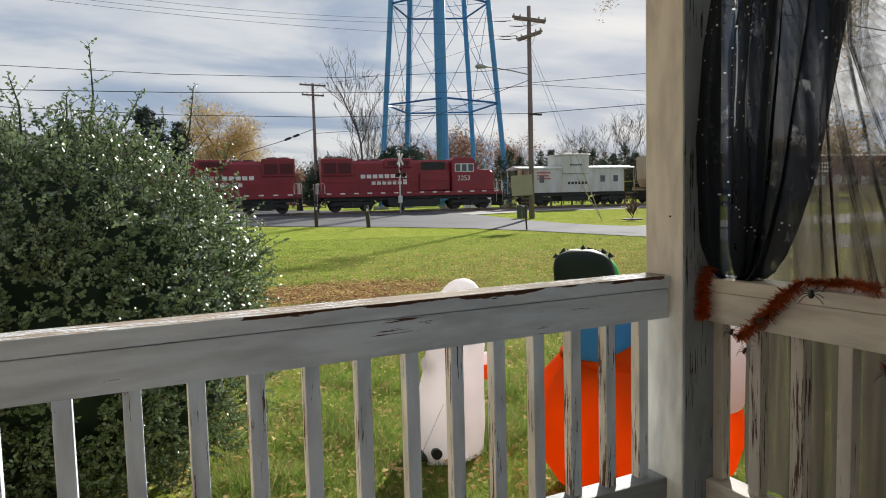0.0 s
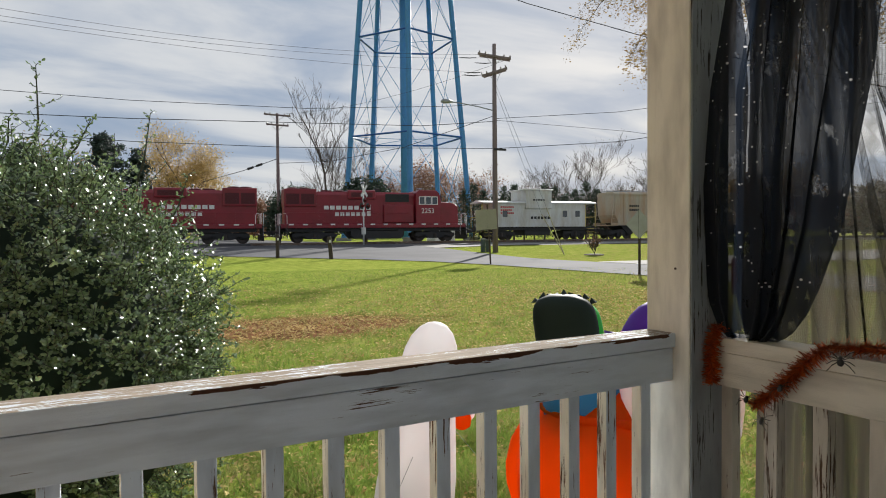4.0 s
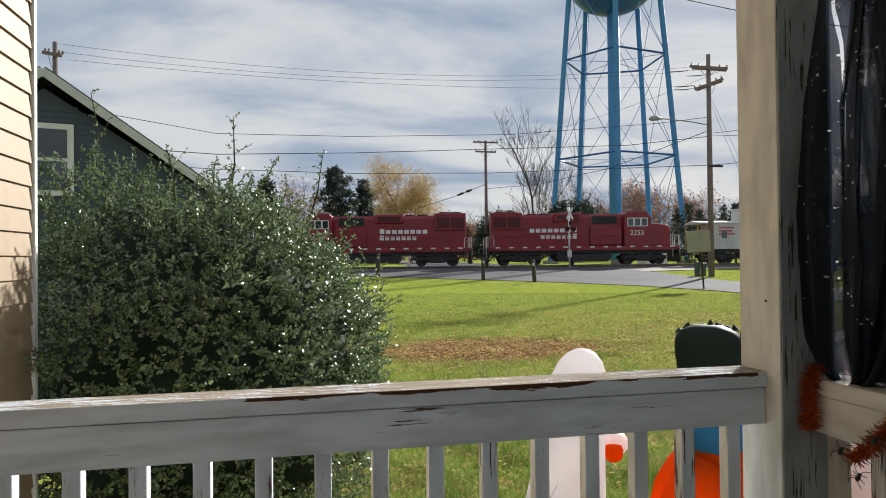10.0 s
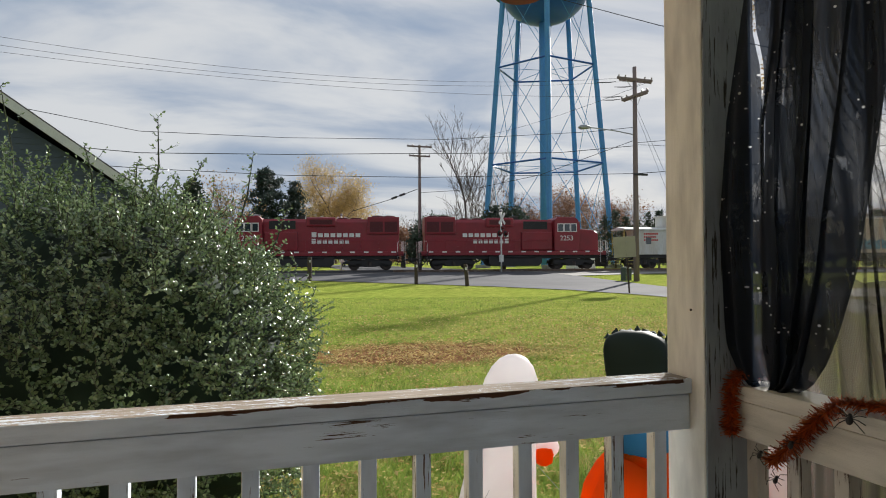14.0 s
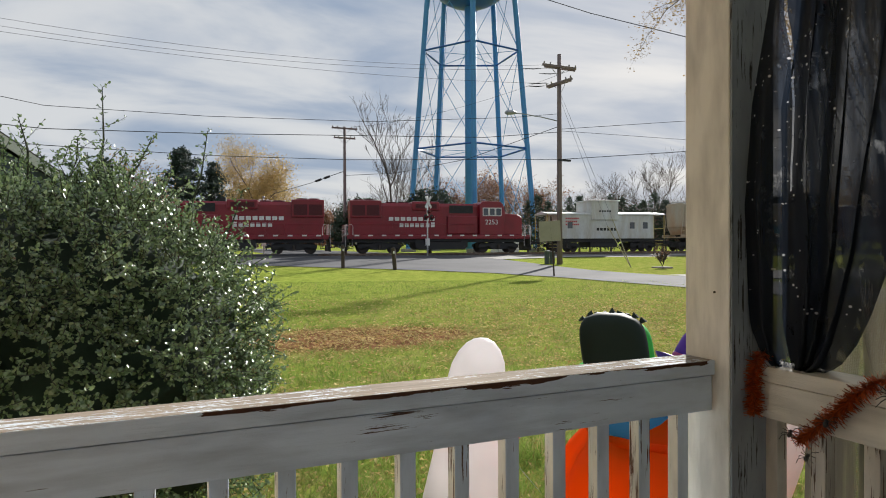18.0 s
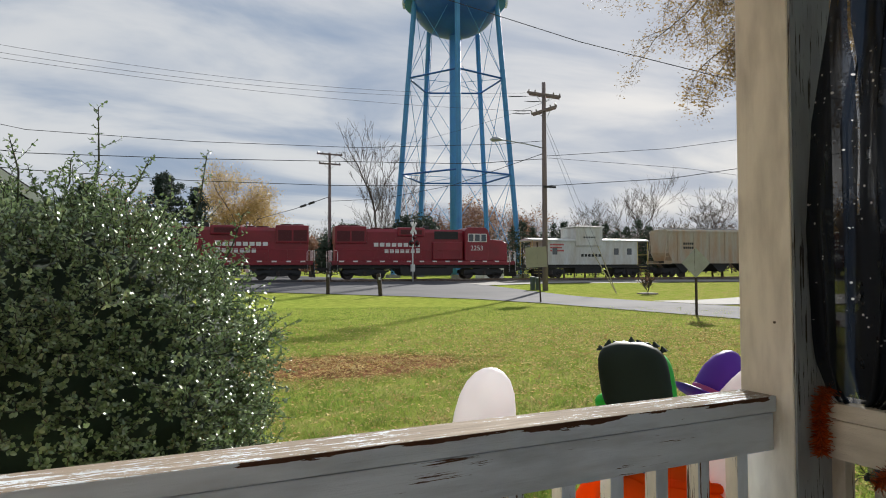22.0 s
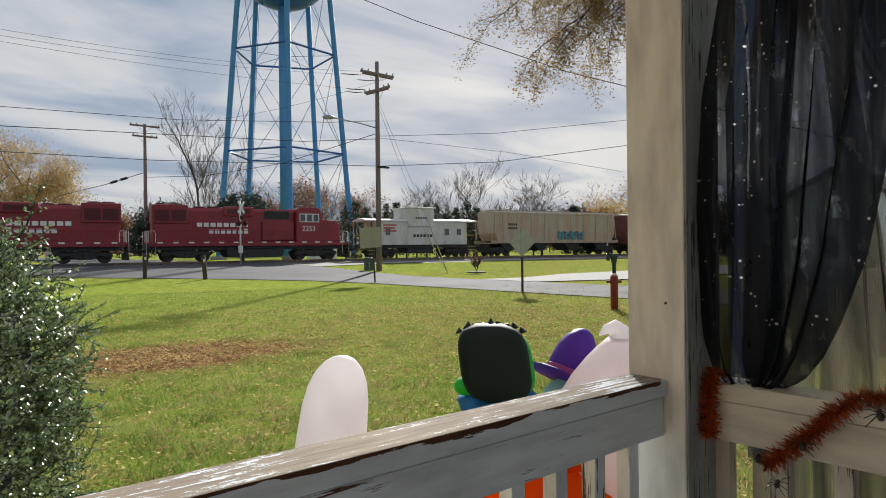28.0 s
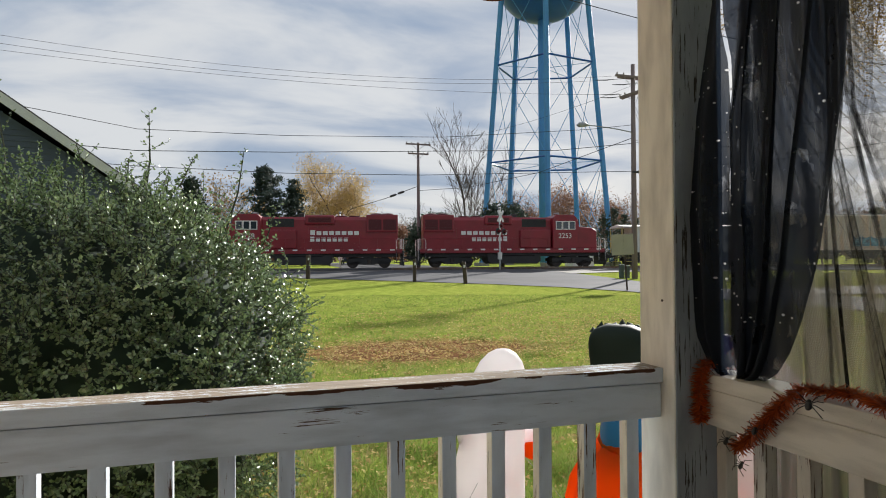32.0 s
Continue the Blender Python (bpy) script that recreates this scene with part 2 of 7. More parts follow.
def peeling(name, paint, wood, along="X", worn=0.62, edge_z=None, edge_x=(0, 0), top_wear=0.0, top_wood=None, spot=None):
    """Old paint flaking from weathered boards: streaks along the grain, and a bare strip along one worn edge."""
    m = bpy.data.materials.new(name)
    m.use_nodes = True
    nt, N = m.node_tree, m.node_tree.nodes
    L = nt.links.new
    bs = N["Principled BSDF"]
    tc = N.new("ShaderNodeTexCoord")
    mp = N.new("ShaderNodeMapping")
    mp.inputs["Scale"].default_value = {"X": (3.5, 40, 95), "Y": (40, 3.5, 95), "Z": (60, 60, 3.2)}[along]
    if along == "Z":
        # every upright board has its own pattern
        who, far = N.new("ShaderNodeObjectInfo"), N.new("ShaderNodeVectorMath")
        far.operation = "MULTIPLY_ADD"
        far.inputs[1].default_value = (7.0, 3.0, 11.0)
        L(who.outputs["Random"], far.inputs[0])
        L(tc.outputs["Object"], far.inputs[2])
        coords = far.outputs[0]
    else:
        coords = tc.outputs["Object"]
    L(coords, mp.inputs["Vector"])
    streak = N.new("ShaderNodeTexNoise")
    streak.inputs["Scale"].default_value, streak.inputs["Detail"].default_value = 2.2, 9
    streak.inputs["Roughness"].default_value = 0.68
    L(mp.outputs[0], streak.inputs["Vector"])
    area = N.new("ShaderNodeTexNoise")
    area.inputs["Scale"].default_value, area.inputs["Detail"].default_value = 3.1, 3
    L(coords, area.inputs["Vector"])
    prod = N.new("ShaderNodeMath")
    prod.operation = "ADD"
    half = N.new("ShaderNodeMath")
    half.operation, half.inputs[1].default_value = "MULTIPLY", 0.45
    L(area.outputs["Fac"], half.inputs[0])
    L(streak.outputs["Fac"], prod.inputs[0])
    L(half.outputs[0], prod.inputs[1])
    bare = prod.outputs[0]
    if edge_z is not None:
        # a bare strip under the cap's upper edge: its torn lower rim wanders along the board
        sep = N.new("ShaderNodeSeparateXYZ")
        L(tc.outputs["Object"], sep.inputs[0])
        rims = []
        for stretch, scale, detail, lo, hi in (((1, 0, 0), 2.9, 2, -0.001, 0.018), ((0.22, 0, 2.6), 60, 6, -0.0055, 0.0055)):
            gm_, gn, gw = N.new("ShaderNodeMapping"), N.new("ShaderNodeTexNoise"), N.new("ShaderNodeMapRange")
            gm_.inputs["Scale"].default_value = stretch
            gm_.inputs["Location"].default_value = (1.31, 0, 0)
            L(tc.outputs["Object"], gm_.inputs["Vector"])
            gn.inputs["Scale"].default_value, gn.inputs["Detail"].default_value = scale, detail
            L(gm_.outputs[0], gn.inputs["Vector"])
            gw.inputs["From Min"].default_value, gw.inputs["From Max"].default_value = 0.3, 0.7
            gw.inputs["To Min"].default_value, gw.inputs["To Max"].default_value = lo, hi
            L(gn.outputs["Fac"], gw.inputs["Value"])
            rims.append(gw.outputs[0])
        rim = N.new("ShaderNodeMath")
        L(rims[0], rim.inputs[0])
        L(rims[1], rim.inputs[1])
        high = N.new("ShaderNodeMath")
        L(sep.outputs["Z"], high.inputs[0])
        L(rim.outputs[0], high.inputs[1])
        up = N.new("ShaderNodeMapRange")
        up.inputs["From Min"].default_value, up.inputs["From Max"].default_value = edge_z, edge_z + 0.0006
        up.inputs["To Max"].default_value = 0.6
        L(high.outputs[0], up.inputs["Value"])
        a = N.new("ShaderNodeMapRange")
        a.inputs["From Min"].default_value, a.inputs["From Max"].default_value = edge_x[0] - 0.04, edge_x[0]
        L(sep.outputs["X"], a.inputs["Value"])
        b = N.new("ShaderNodeMapRange")
        b.inputs["From Min"].default_value, b.inputs["From Max"].default_value = edge_x[1] + 0.03, edge_x[1]
        L(sep.outputs["X"], b.inputs["Value"])
        geo = N.new("ShaderNodeNewGeometry")
        sn = N.new("ShaderNodeSeparateXYZ")
        L(geo.outputs["Normal"], sn.inputs[0])
        flat = N.new("ShaderNodeMapRange")
        flat.inputs["From Min"].default_value, flat.inputs["From Max"].default_value = 0.9, 0.6
        L(sn.outputs["Z"], flat.inputs["Value"])
        top = N.new("ShaderNodeMapRange")
        top.inputs["From Min"].default_value, top.inputs["From Max"].default_value = 0.6, 0.9
        L(sn.outputs["Z"], top.inputs["Value"])
        for o in (a.outputs[0], b.outputs[0], flat.outputs[0]):
            q = N.new("ShaderNodeMath")
            q.operation = "MULTIPLY"
            L(up.outputs[0], q.inputs[0])
            L(o, q.inputs[1])
            up = q
        s = N.new("ShaderNodeMath")
        L(bare, s.inputs[0])
        L(up.outputs[0], s.inputs[1])
        bare = s.outputs[0]
        if top_wear:
            fleck, fm = N.new("ShaderNodeTexNoise"), N.new("ShaderNodeMapping")
            fm.inputs["Scale"].default_value = (0.5, 1, 1)
            L(tc.outputs["Object"], fm.inputs["Vector"])
            fleck.inputs["Scale"].default_value, fleck.inputs["Detail"].default_value = 150, 9
            fleck.inputs["Roughness"].default_value = 0.7
            L(fm.outputs[0], fleck.inputs["Vector"])
            c = N.new("ShaderNodeMath")
            c.operation, c.inputs[1].default_value = "MULTIPLY", top_wear
            L(fleck.outputs["Fac"], c.inputs[0])
            d = N.new("ShaderNodeMath")
            d.operation = "MULTIPLY_ADD"
            # barest along the middle of the rail
            mid_, less, most = N.new("ShaderNodeMath"), N.new("ShaderNodeMapRange"), N.new("ShaderNodeMath")
            mid_.operation = "MULTIPLY"
            wide = N.new("ShaderNodeMapRange")
            wide.inputs["From Min"].default_value, wide.inputs["From Max"].default_value = edge_x[0] - 0.35, edge_x[0] + 0.35
            L(sep.outputs["X"], wide.inputs["Value"])
            L(wide.outputs[0], mid_.inputs[0])
            narrow = N.new("ShaderNodeMapRange")
            narrow.inputs["From Min"].default_value, narrow.inputs["From Max"].default_value = edge_x[1] - 0.05, edge_x[1] - 0.2
            L(sep.outputs["X"], narrow.inputs["Value"])
            L(narrow.outputs[0], mid_.inputs[1])
            less.inputs["To Min"].default_value = 0.78
            L(mid_.outputs[0], less.inputs["Value"])
            most.operation = "MULTIPLY"
            L(top.outputs[0], most.inputs[0])
            L(less.outputs[0], most.inputs[1])
            L(c.outputs[0], d.inputs[0])
            L(most.outputs[0], d.inputs[1])
            L(bare, d.inputs[2])
            bare = d.outputs[0]
    if spot:
        # a patch of cracked, lifting paint
        q1, q2, q3 = (N.new("ShaderNodeVectorMath") for _ in range(3))
        q1.operation, q2.operation, q3.operation = "SUBTRACT", "MULTIPLY", "LENGTH"
        q1.inputs[1].default_value, q2.inputs[1].default_value = spot[:3], (1 / spot[3], 0, 1 / spot[4])
        L(tc.outputs["Object"], q1.inputs[0])
        L(q1.outputs[0], q2.inputs[0])
        L(q2.outputs[0], q3.inputs[0])
        r = N.new("ShaderNodeMapRange")
        r.inputs["From Min"].default_value, r.inputs["From Max"].default_value = 1.0, 0.0
        r.inputs["To Max"].default_value = 0.2
        L(q3.outputs["Value"], r.inputs["Value"])
        s = N.new("ShaderNodeMath")
        L(bare, s.inputs[0])
        L(r.outputs[0], s.inputs[1])
        bare = s.outputs[0]
    cut = N.new("ShaderNodeMapRange")
    cut.inputs["From Min"].default_value, cut.inputs["From Max"].default_value = worn + 0.225, worn + 0.245
    L(bare, cut.inputs["Value"])
    grain = N.new("ShaderNodeMix")
    grain.data_type = "RGBA"
    grain.inputs["A"].default_value, grain.inputs["B"].default_value = (*wood, 1), (*(c * 0.4 for c in wood), 1)
    L(streak.outputs["Fac"], grain.inputs["Factor"])
    if top_wood:
        pick = N.new("ShaderNodeMix")
        pick.data_type = "RGBA"
        pick.inputs["A"].default_value, pick.inputs["B"].default_value = (*wood, 1), (*top_wood, 1)
        L(top.outputs[0], pick.inputs["Factor"])
        L(pick.outputs["Result"], grain.inputs["A"])
    tint = N.new("ShaderNodeMix")
    tint.data_type = "RGBA"
    tint.inputs["A"].default_value, tint.inputs["B"].default_value = (*paint, 1), (*(c * 0.68 for c in paint), 1)
    # rubbed-in grime, longer along the board
    grime, gm, gr = N.new("ShaderNodeTexNoise"), N.new("ShaderNodeMapping"), N.new("ShaderNodeMapRange")
    gm.inputs["Scale"].default_value = {"X": (4, 14, 22), "Y": (14, 4, 22), "Z": (14, 14, 4)}[along]
    grime.inputs["Scale"].default_value, grime.inputs["Detail"].default_value = 1.3, 7
    L(coords, gm.inputs["Vector"])
    L(gm.outputs[0], grime.inputs["Vector"])
    gr.inputs["From Min"].default_value, gr.inputs["From Max"].default_value = 0.4, 0.74
    L(grime.outputs["Fac"], gr.inputs["Value"])
    L(gr.outputs[0], tint.inputs["Factor"])
    bs.inputs["Specular IOR Level"].default_value = 0.2
    mix = N.new("ShaderNodeMix")
    mix.data_type = "RGBA"
    L(cut.outputs[0], mix.inputs["Factor"])
    L(tint.outputs["Result"], mix.inputs["A"])
    L(grain.outputs["Result"], mix.inputs["B"])
    L(mix.outputs["Result"], bs.inputs["Base Color"])
    rg = N.new("ShaderNodeMapRange")
    rg.inputs["To Min"].default_value, rg.inputs["To Max"].default_value = 0.6, 0.92
    L(cut.outputs[0], rg.inputs["Value"])
    L(rg.outputs[0], bs.inputs["Roughness"])
    h = N.new("ShaderNodeMath")
    h.operation = "SUBTRACT"
    L(streak.outputs["Fac"], h.inputs[0])
    L(cut.outputs[0], h.inputs[1])
    bp = N.new("ShaderNodeBump")
    bp.inputs["Strength"].default_value, bp.inputs["Distance"].default_value = 0.5, 0.003
    L(h.outputs[0], bp.inputs["Height"])
    L(bp.outputs[0], bs.inputs["Normal"])
    return m


def leaf_material(name, a, b, rough=0.35, through=0.35, spec=0.5):
    """Leaves: colour varies from leaf to leaf, some light passes through."""
    m = bpy.data.materials.new(name)
    m.use_nodes = True
    nt, N = m.node_tree, m.node_tree.nodes
    L = nt.links.new
    bs, out = N["Principled BSDF"], N["Material Output"]
    geo = N.new("ShaderNodeNewGeometry")
    ramp = N.new("ShaderNodeMix")
    ramp.data_type = "RGBA"
    ramp.inputs["A"].default_value, ramp.inputs["B"].default_value = (*a, 1), (*b, 1)
    L(geo.outputs["Random Per Island"], ramp.inputs["Factor"])
    tc, nz = N.new("ShaderNodeTexCoord"), N.new("ShaderNodeTexNoise")
    nz.inputs["Scale"].default_value = 1.7
    L(tc.outputs["Object"], nz.inputs["Vector"])
    hs, mr = N.new("ShaderNodeHueSaturation"), N.new("ShaderNodeMapRange")
    mr.inputs["To Min"].default_value, mr.inputs["To Max"].default_value = 0.55, 1.45
    L(nz.outputs["Fac"], mr.inputs["Value"])
    L(mr.outputs[0], hs.inputs["Value"])
    L(ramp.outputs["Result"], hs.inputs["Color"])
    L(hs.outputs[0], bs.inputs["Base Color"])
    bs.inputs["Roughness"].default_value = rough
    bs.inputs["Specular IOR Level"].default_value = spec
    tr, mx = N.new("ShaderNodeBsdfTranslucent"), N.new("ShaderNodeMixShader")
    L(hs.outputs[0], tr.inputs["Color"])
    mx.inputs["Fac"].default_value = through
    L(bs.outputs[0], mx.inputs[1])
    L(tr.outputs[0], mx.inputs[2])
    L(mx.outputs[0], out.inputs["Surface"])
    return m


def sheer(name, colour, opaque, streaks, dots=None, weave=0.0, open_spots=0.0, seam=None):
    """Thin open cloth: threads of the given colour, gaps that let the view through; sewn-on spots where dots is set."""
    m = bpy.data.materials.new(name)
    m.use_nodes = True
    nt, N = m.node_tree, m.node_tree.nodes
    L = nt.links.new
    bs, out = N["Principled BSDF"], N["Material Output"]
    bs.inputs["Roughness"].default_value = 0.75
    tc = N.new("ShaderNodeTexCoord")
    mp = N.new("ShaderNodeMapping")
    mp.inputs["Scale"].default_value = streaks
    L(tc.outputs["Object"], mp.inputs["Vector"])
    nz = N.new("ShaderNodeTexNoise")
    nz.inputs["Scale"].default_value, nz.inputs["Detail"].default_value = 1.0, 5
    L(mp.outputs[0], nz.inputs["Vector"])
    op = N.new("ShaderNodeMapRange")
    op.inputs["From Min"].default_value, op.inputs["From Max"].default_value = 0.36, 0.64
    op.inputs["To Min"].default_value, op.inputs["To Max"].default_value = opaque
    L(nz.outputs["Fac"], op.inputs["Value"])
    fac = op.outputs[0]
    if open_spots:
        # worn places where the threads have parted
        wm, wn_, wr_, cut = N.new("ShaderNodeMapping"), N.new("ShaderNodeTexNoise"), N.new("ShaderNodeMapRange"), N.new("ShaderNodeMath")
        wm.inputs["Scale"].default_value = (0, 30, 13)
        L(tc.outputs["Object"], wm.inputs["Vector"])
        wn_.inputs["Scale"].default_value, wn_.inputs["Detail"].default_value = 1.0, 6
        wn_.inputs["Roughness"].default_value = 0.65
        L(wm.outputs[0], wn_.inputs["Vector"])
        wr_.inputs["From Min"].default_value, wr_.inputs["From Max"].default_value = 0.58, 0.74
        wr_.inputs["To Max"].default_value = open_spots
        L(wn_.outputs["Fac"], wr_.inputs["Value"])
        cut.operation, cut.use_clamp = "SUBTRACT", True
        L(fac, cut.inputs[0])
        L(wr_.outputs[0], cut.inputs[1])
        fac = cut.outputs[0]
    if seam:
        # a seam that has parted: a thin lens-shaped opening
        at_, wave, dist_ = N.new("ShaderNodeSeparateXYZ"), N.new("ShaderNodeMath"), N.new("ShaderNodeMath")
        L(tc.outputs["Object"], at_.inputs[0])
        wob, wobv = N.new("ShaderNodeTexNoise"), N.new("ShaderNodeMapping")
        wobv.inputs["Scale"].default_value = (0, 0, 1)
        L(tc.outputs["Object"], wobv.inputs["Vector"])
        wob.inputs["Scale"].default_value = 7.0
        L(wobv.outputs[0], wob.inputs["Vector"])
        wave.operation = "MULTIPLY_ADD"
        wave.inputs[1].default_value = 0.01
        L(wob.outputs["Fac"], wave.inputs[0])
        L(at_.outputs["Y"], wave.inputs[2])
        dist_.operation, dist_.inputs[1].default_value, dist_.inputs[2].default_value = "COMPARE", seam[0] + 0.005, seam[1]
        L(wave.outputs[0], dist_.inputs[0])
        tall, gap_, shut = N.new("ShaderNodeMath"), N.new("ShaderNodeMath"), N.new("ShaderNodeMath")
        tall.operation, tall.inputs[1].default_value, tall.inputs[2].default_value = "COMPARE", (seam[2] + seam[3]) / 2, (seam[3] - seam[2]) / 2
        L(at_.outputs["Z"], tall.inputs[0])
        gap_.operation = "MULTIPLY"
        L(dist_.outputs[0], gap_.inputs[0])
        L(tall.outputs[0], gap_.inputs[1])
        shut.operation, shut.use_clamp = "SUBTRACT", True
        L(fac, shut.inputs[0])
        L(gap_.outputs[0], shut.inputs[1])
        fac = shut.outputs[0]
    tone = N.new("ShaderNodeMix")
    tone.data_type = "RGBA"
    tone.inputs["A"].default_value, tone.inputs["B"].default_value = (*colour, 1), (*(c * 0.3 for c in colour), 1)
    L(nz.outputs["Fac"], tone.inputs["Factor"])
    colour_out = tone.outputs["Result"]
    if weave:
        for axis in ("Y", "Z"):
            w = N.new("ShaderNodeTexWave")
            w.bands_direction = axis
            w.inputs["Scale"].default_value, w.inputs["Distortion"].default_value = weave, 1.5
            L(tc.outputs["Object"], w.inputs["Vector"])
            r = N.new("ShaderNodeMapRange")
            r.inputs["From Min"].default_value, r.inputs["From Max"].default_value = 0.6, 0.95
            r.inputs["To Max"].default_value = 0.16
            L(w.outputs["Fac"], r.inputs["Value"])
            s = N.new("ShaderNodeMath")
            s.use_clamp = True
            L(fac, s.inputs[0])
            L(r.outputs[0], s.inputs[1])
            fac = s.outputs[0]
    if dots:
        vo = N.new("ShaderNodeTexVoronoi")
        vo.inputs["Scale"].default_value = dots
        flat = N.new("ShaderNodeMapping")
        flat.inputs["Scale"].default_value = (0.0, 1, 1)
        L(tc.outputs["Object"], flat.inputs["Vector"])
        L(flat.outputs[0], vo.inputs["Vector"])
        r = N.new("ShaderNodeMapRange")
        r.inputs["From Min"].default_value, r.inputs["From Max"].default_value = 0.25, 0.18
        pick, sep, size = N.new("ShaderNodeMath"), N.new("ShaderNodeSeparateColor"), N.new("ShaderNodeMath")
        L(vo.outputs["Color"], sep.inputs[0])
        size.operation = "MULTIPLY_ADD"
        size.inputs[1].default_value = 0.17
        L(sep.outputs[1], size.inputs[0])
        L(vo.outputs["Distance"], size.inputs[2])
        L(size.outputs[0], r.inputs["Value"])
        bunch, odds = N.new("ShaderNodeTexNoise"), N.new("ShaderNodeMath")
        bunch.inputs["Scale"].default_value = 5.0
        L(flat.outputs[0], bunch.inputs["Vector"])
        odds.operation = "MULTIPLY_ADD"
        odds.inputs[1].default_value = 2.6
        L(bunch.outputs["Fac"], odds.inputs[0])
        L(sep.outputs[0], odds.inputs[2])
        pick.operation, pick.inputs[1].default_value = "GREATER_THAN", 2.15
        L(odds.outputs[0], pick.inputs[0])
        on = N.new("ShaderNodeMath")
        on.operation = "MULTIPLY"
        L(r.outputs[0], on.inputs[0])
        L(pick.outputs[0], on.inputs[1])
        c2 = N.new("ShaderNodeMix")
        c2.data_type = "RGBA"
        c2.inputs["B"].default_value = (0.6, 0.6, 0.63, 1)
        L(on.outputs[0], c2.inputs["Factor"])
        L(colour_out, c2.inputs["A"])
        colour_out = c2.outputs["Result"]
        s = N.new("ShaderNodeMath")
        s.operation = "MAXIMUM"
        L(fac, s.inputs[0])
        L(on.outputs[0], s.inputs[1])
        fac = s.outputs[0]
    L(colour_out, bs.inputs["Base Color"])
    tp, tl, mx, my = (N.new("ShaderNodeBsdfTransparent"), N.new("ShaderNodeBsdfTranslucent"), N.new("ShaderNodeMixShader"),
                      N.new("ShaderNodeMixShader"))
    L(colour_out, tl.inputs["Color"])
    my.inputs["Fac"].default_value = 0.45
    L(bs.outputs[0], my.inputs[1])
    L(tl.outputs[0], my.inputs[2])
    L(fac, mx.inputs["Fac"])
    L(tp.outputs[0], mx.inputs[1])
    L(my.outputs[0], mx.inputs[2])
    L(mx.outputs[0], out.inputs["Surface"])
    return m

GRASS = (0.2, 0.285, 0.042)
asphalt = surface("asphalt", (0.105, 0.105, 0.11), (0.075, 0.075, 0.08), 0.92, scale=0.35, fine=25, bump=0.1, amount=0.8, spec=0.08)
concrete = surface("concrete", (0.3, 0.288, 0.265), (0.24, 0.228, 0.205), 0.95, scale=0.6, fine=14, spec=0.08)
gravel = surface("gravel", (0.16, 0.145, 0.13), (0.09, 0.08, 0.07), 0.95, scale=0.7, fine=9, bump=0.8, amount=0.9)
rust_rail = surface("rail_steel", (0.2, 0.13, 0.09), (0.32, 0.3, 0.28), 0.5, metal=0.6, scale=2)
tie_wood = surface("tie_wood", (0.06, 0.045, 0.035), (0.1, 0.08, 0.065), 0.95, scale=2, stretch=(1, 6, 6))
pole_wood = surface("pole_wood", (0.22, 0.17, 0.165), (0.14, 0.108, 0.105), 0.9, scale=1.2, stretch=(6, 6, 0.5), amount=0.8)
wire_black = surface("wire_black", (0.02, 0.02, 0.022), rough=0.6, bump=0)
porcelain = surface("porcelain", (0.25, 0.22, 0.2), rough=0.3)
grey_metal = surface("grey_metal", (0.32, 0.33, 0.34), (0.22, 0.22, 0.22), 0.5, metal=0.7, scale=3)
tower_blue = surface("tower_blue", (0.068, 0.25, 0.49), (0.05, 0.19, 0.4), 0.66, scale=0.5, fine=6, bump=0.05, amount=0.6)
tank_blue = surface("tank_blue", (0.012, 0.1, 0.36), (0.01, 0.07, 0.27), 0.35, scale=0.3, fine=3, bump=0.04, amount=0.7)
sign_back = surface("sign_back", (0.36, 0.36, 0.33), (0.28, 0.27, 0.23), 0.45, metal=0.4, scale=3)
sign_yellow = surface("sign_yellow", (0.31, 0.29, 0.205), (0.25, 0.235, 0.165), 0.5, scale=3)
sign_white = surface("sign_white", (0.72, 0.72, 0.7), (0.55, 0.55, 0.52), 0.5, scale=5)
sign_black = surface("sign_black", (0.015, 0.015, 0.015), rough=0.45)
post_brown = surface("post_brown", (0.05, 0.035, 0.025), (0.09, 0.07, 0.05), 0.85, scale=5, stretch=(4, 4, 1))
lens_red = surface("lens_red", (0.12, 0.01, 0.01), rough=0.2)
siding_cream = surface("siding_cream", (0.28, 0.205, 0.128), (0.245, 0.18, 0.112), 0.55, scale=1.5, fine=20, bump=0.05)
siding_grey = surface("siding_grey", (0.6, 0.67, 0.76), (0.54, 0.6, 0.68), 0.55, scale=1.5, fine=20, bump=0.05)
siding_navy = surface("siding_navy", (0.042, 0.06, 0.08), (0.034, 0.05, 0.068), 0.55, scale=1.5, fine=20, bump=0.05)
trim_grey = surface("trim_grey", (0.55, 0.56, 0.55), (0.46, 0.46, 0.45), 0.55, scale=4)
trim_white = surface("trim_white", (0.72, 0.72, 0.7), (0.6, 0.59, 0.56), 0.5, scale=4)
roof_dark = surface("roof_dark", (0.06, 0.055, 0.055), (0.1, 0.09, 0.09), 0.9, scale=3, fine=20, bump=0.4)
deck_grey = peeling("deck_paint", (0.3, 0.32, 0.34), (0.16, 0.12, 0.09), "X", 0.6)
ceiling_paint = surface("ceiling_paint", (0.72, 0.76, 0.8), (0.6, 0.63, 0.67), 0.6, scale=2)
glass = bpy.data.materials.new("window_glass")
glass.use_nodes = True
gb = glass.node_tree.nodes["Principled BSDF"]
gb.inputs["Base Color"].default_value = (0.03, 0.04, 0.05, 1)
gb.inputs["Roughness"].default_value, gb.inputs["Specular IOR Level"].default_value = 0.04, 0.8

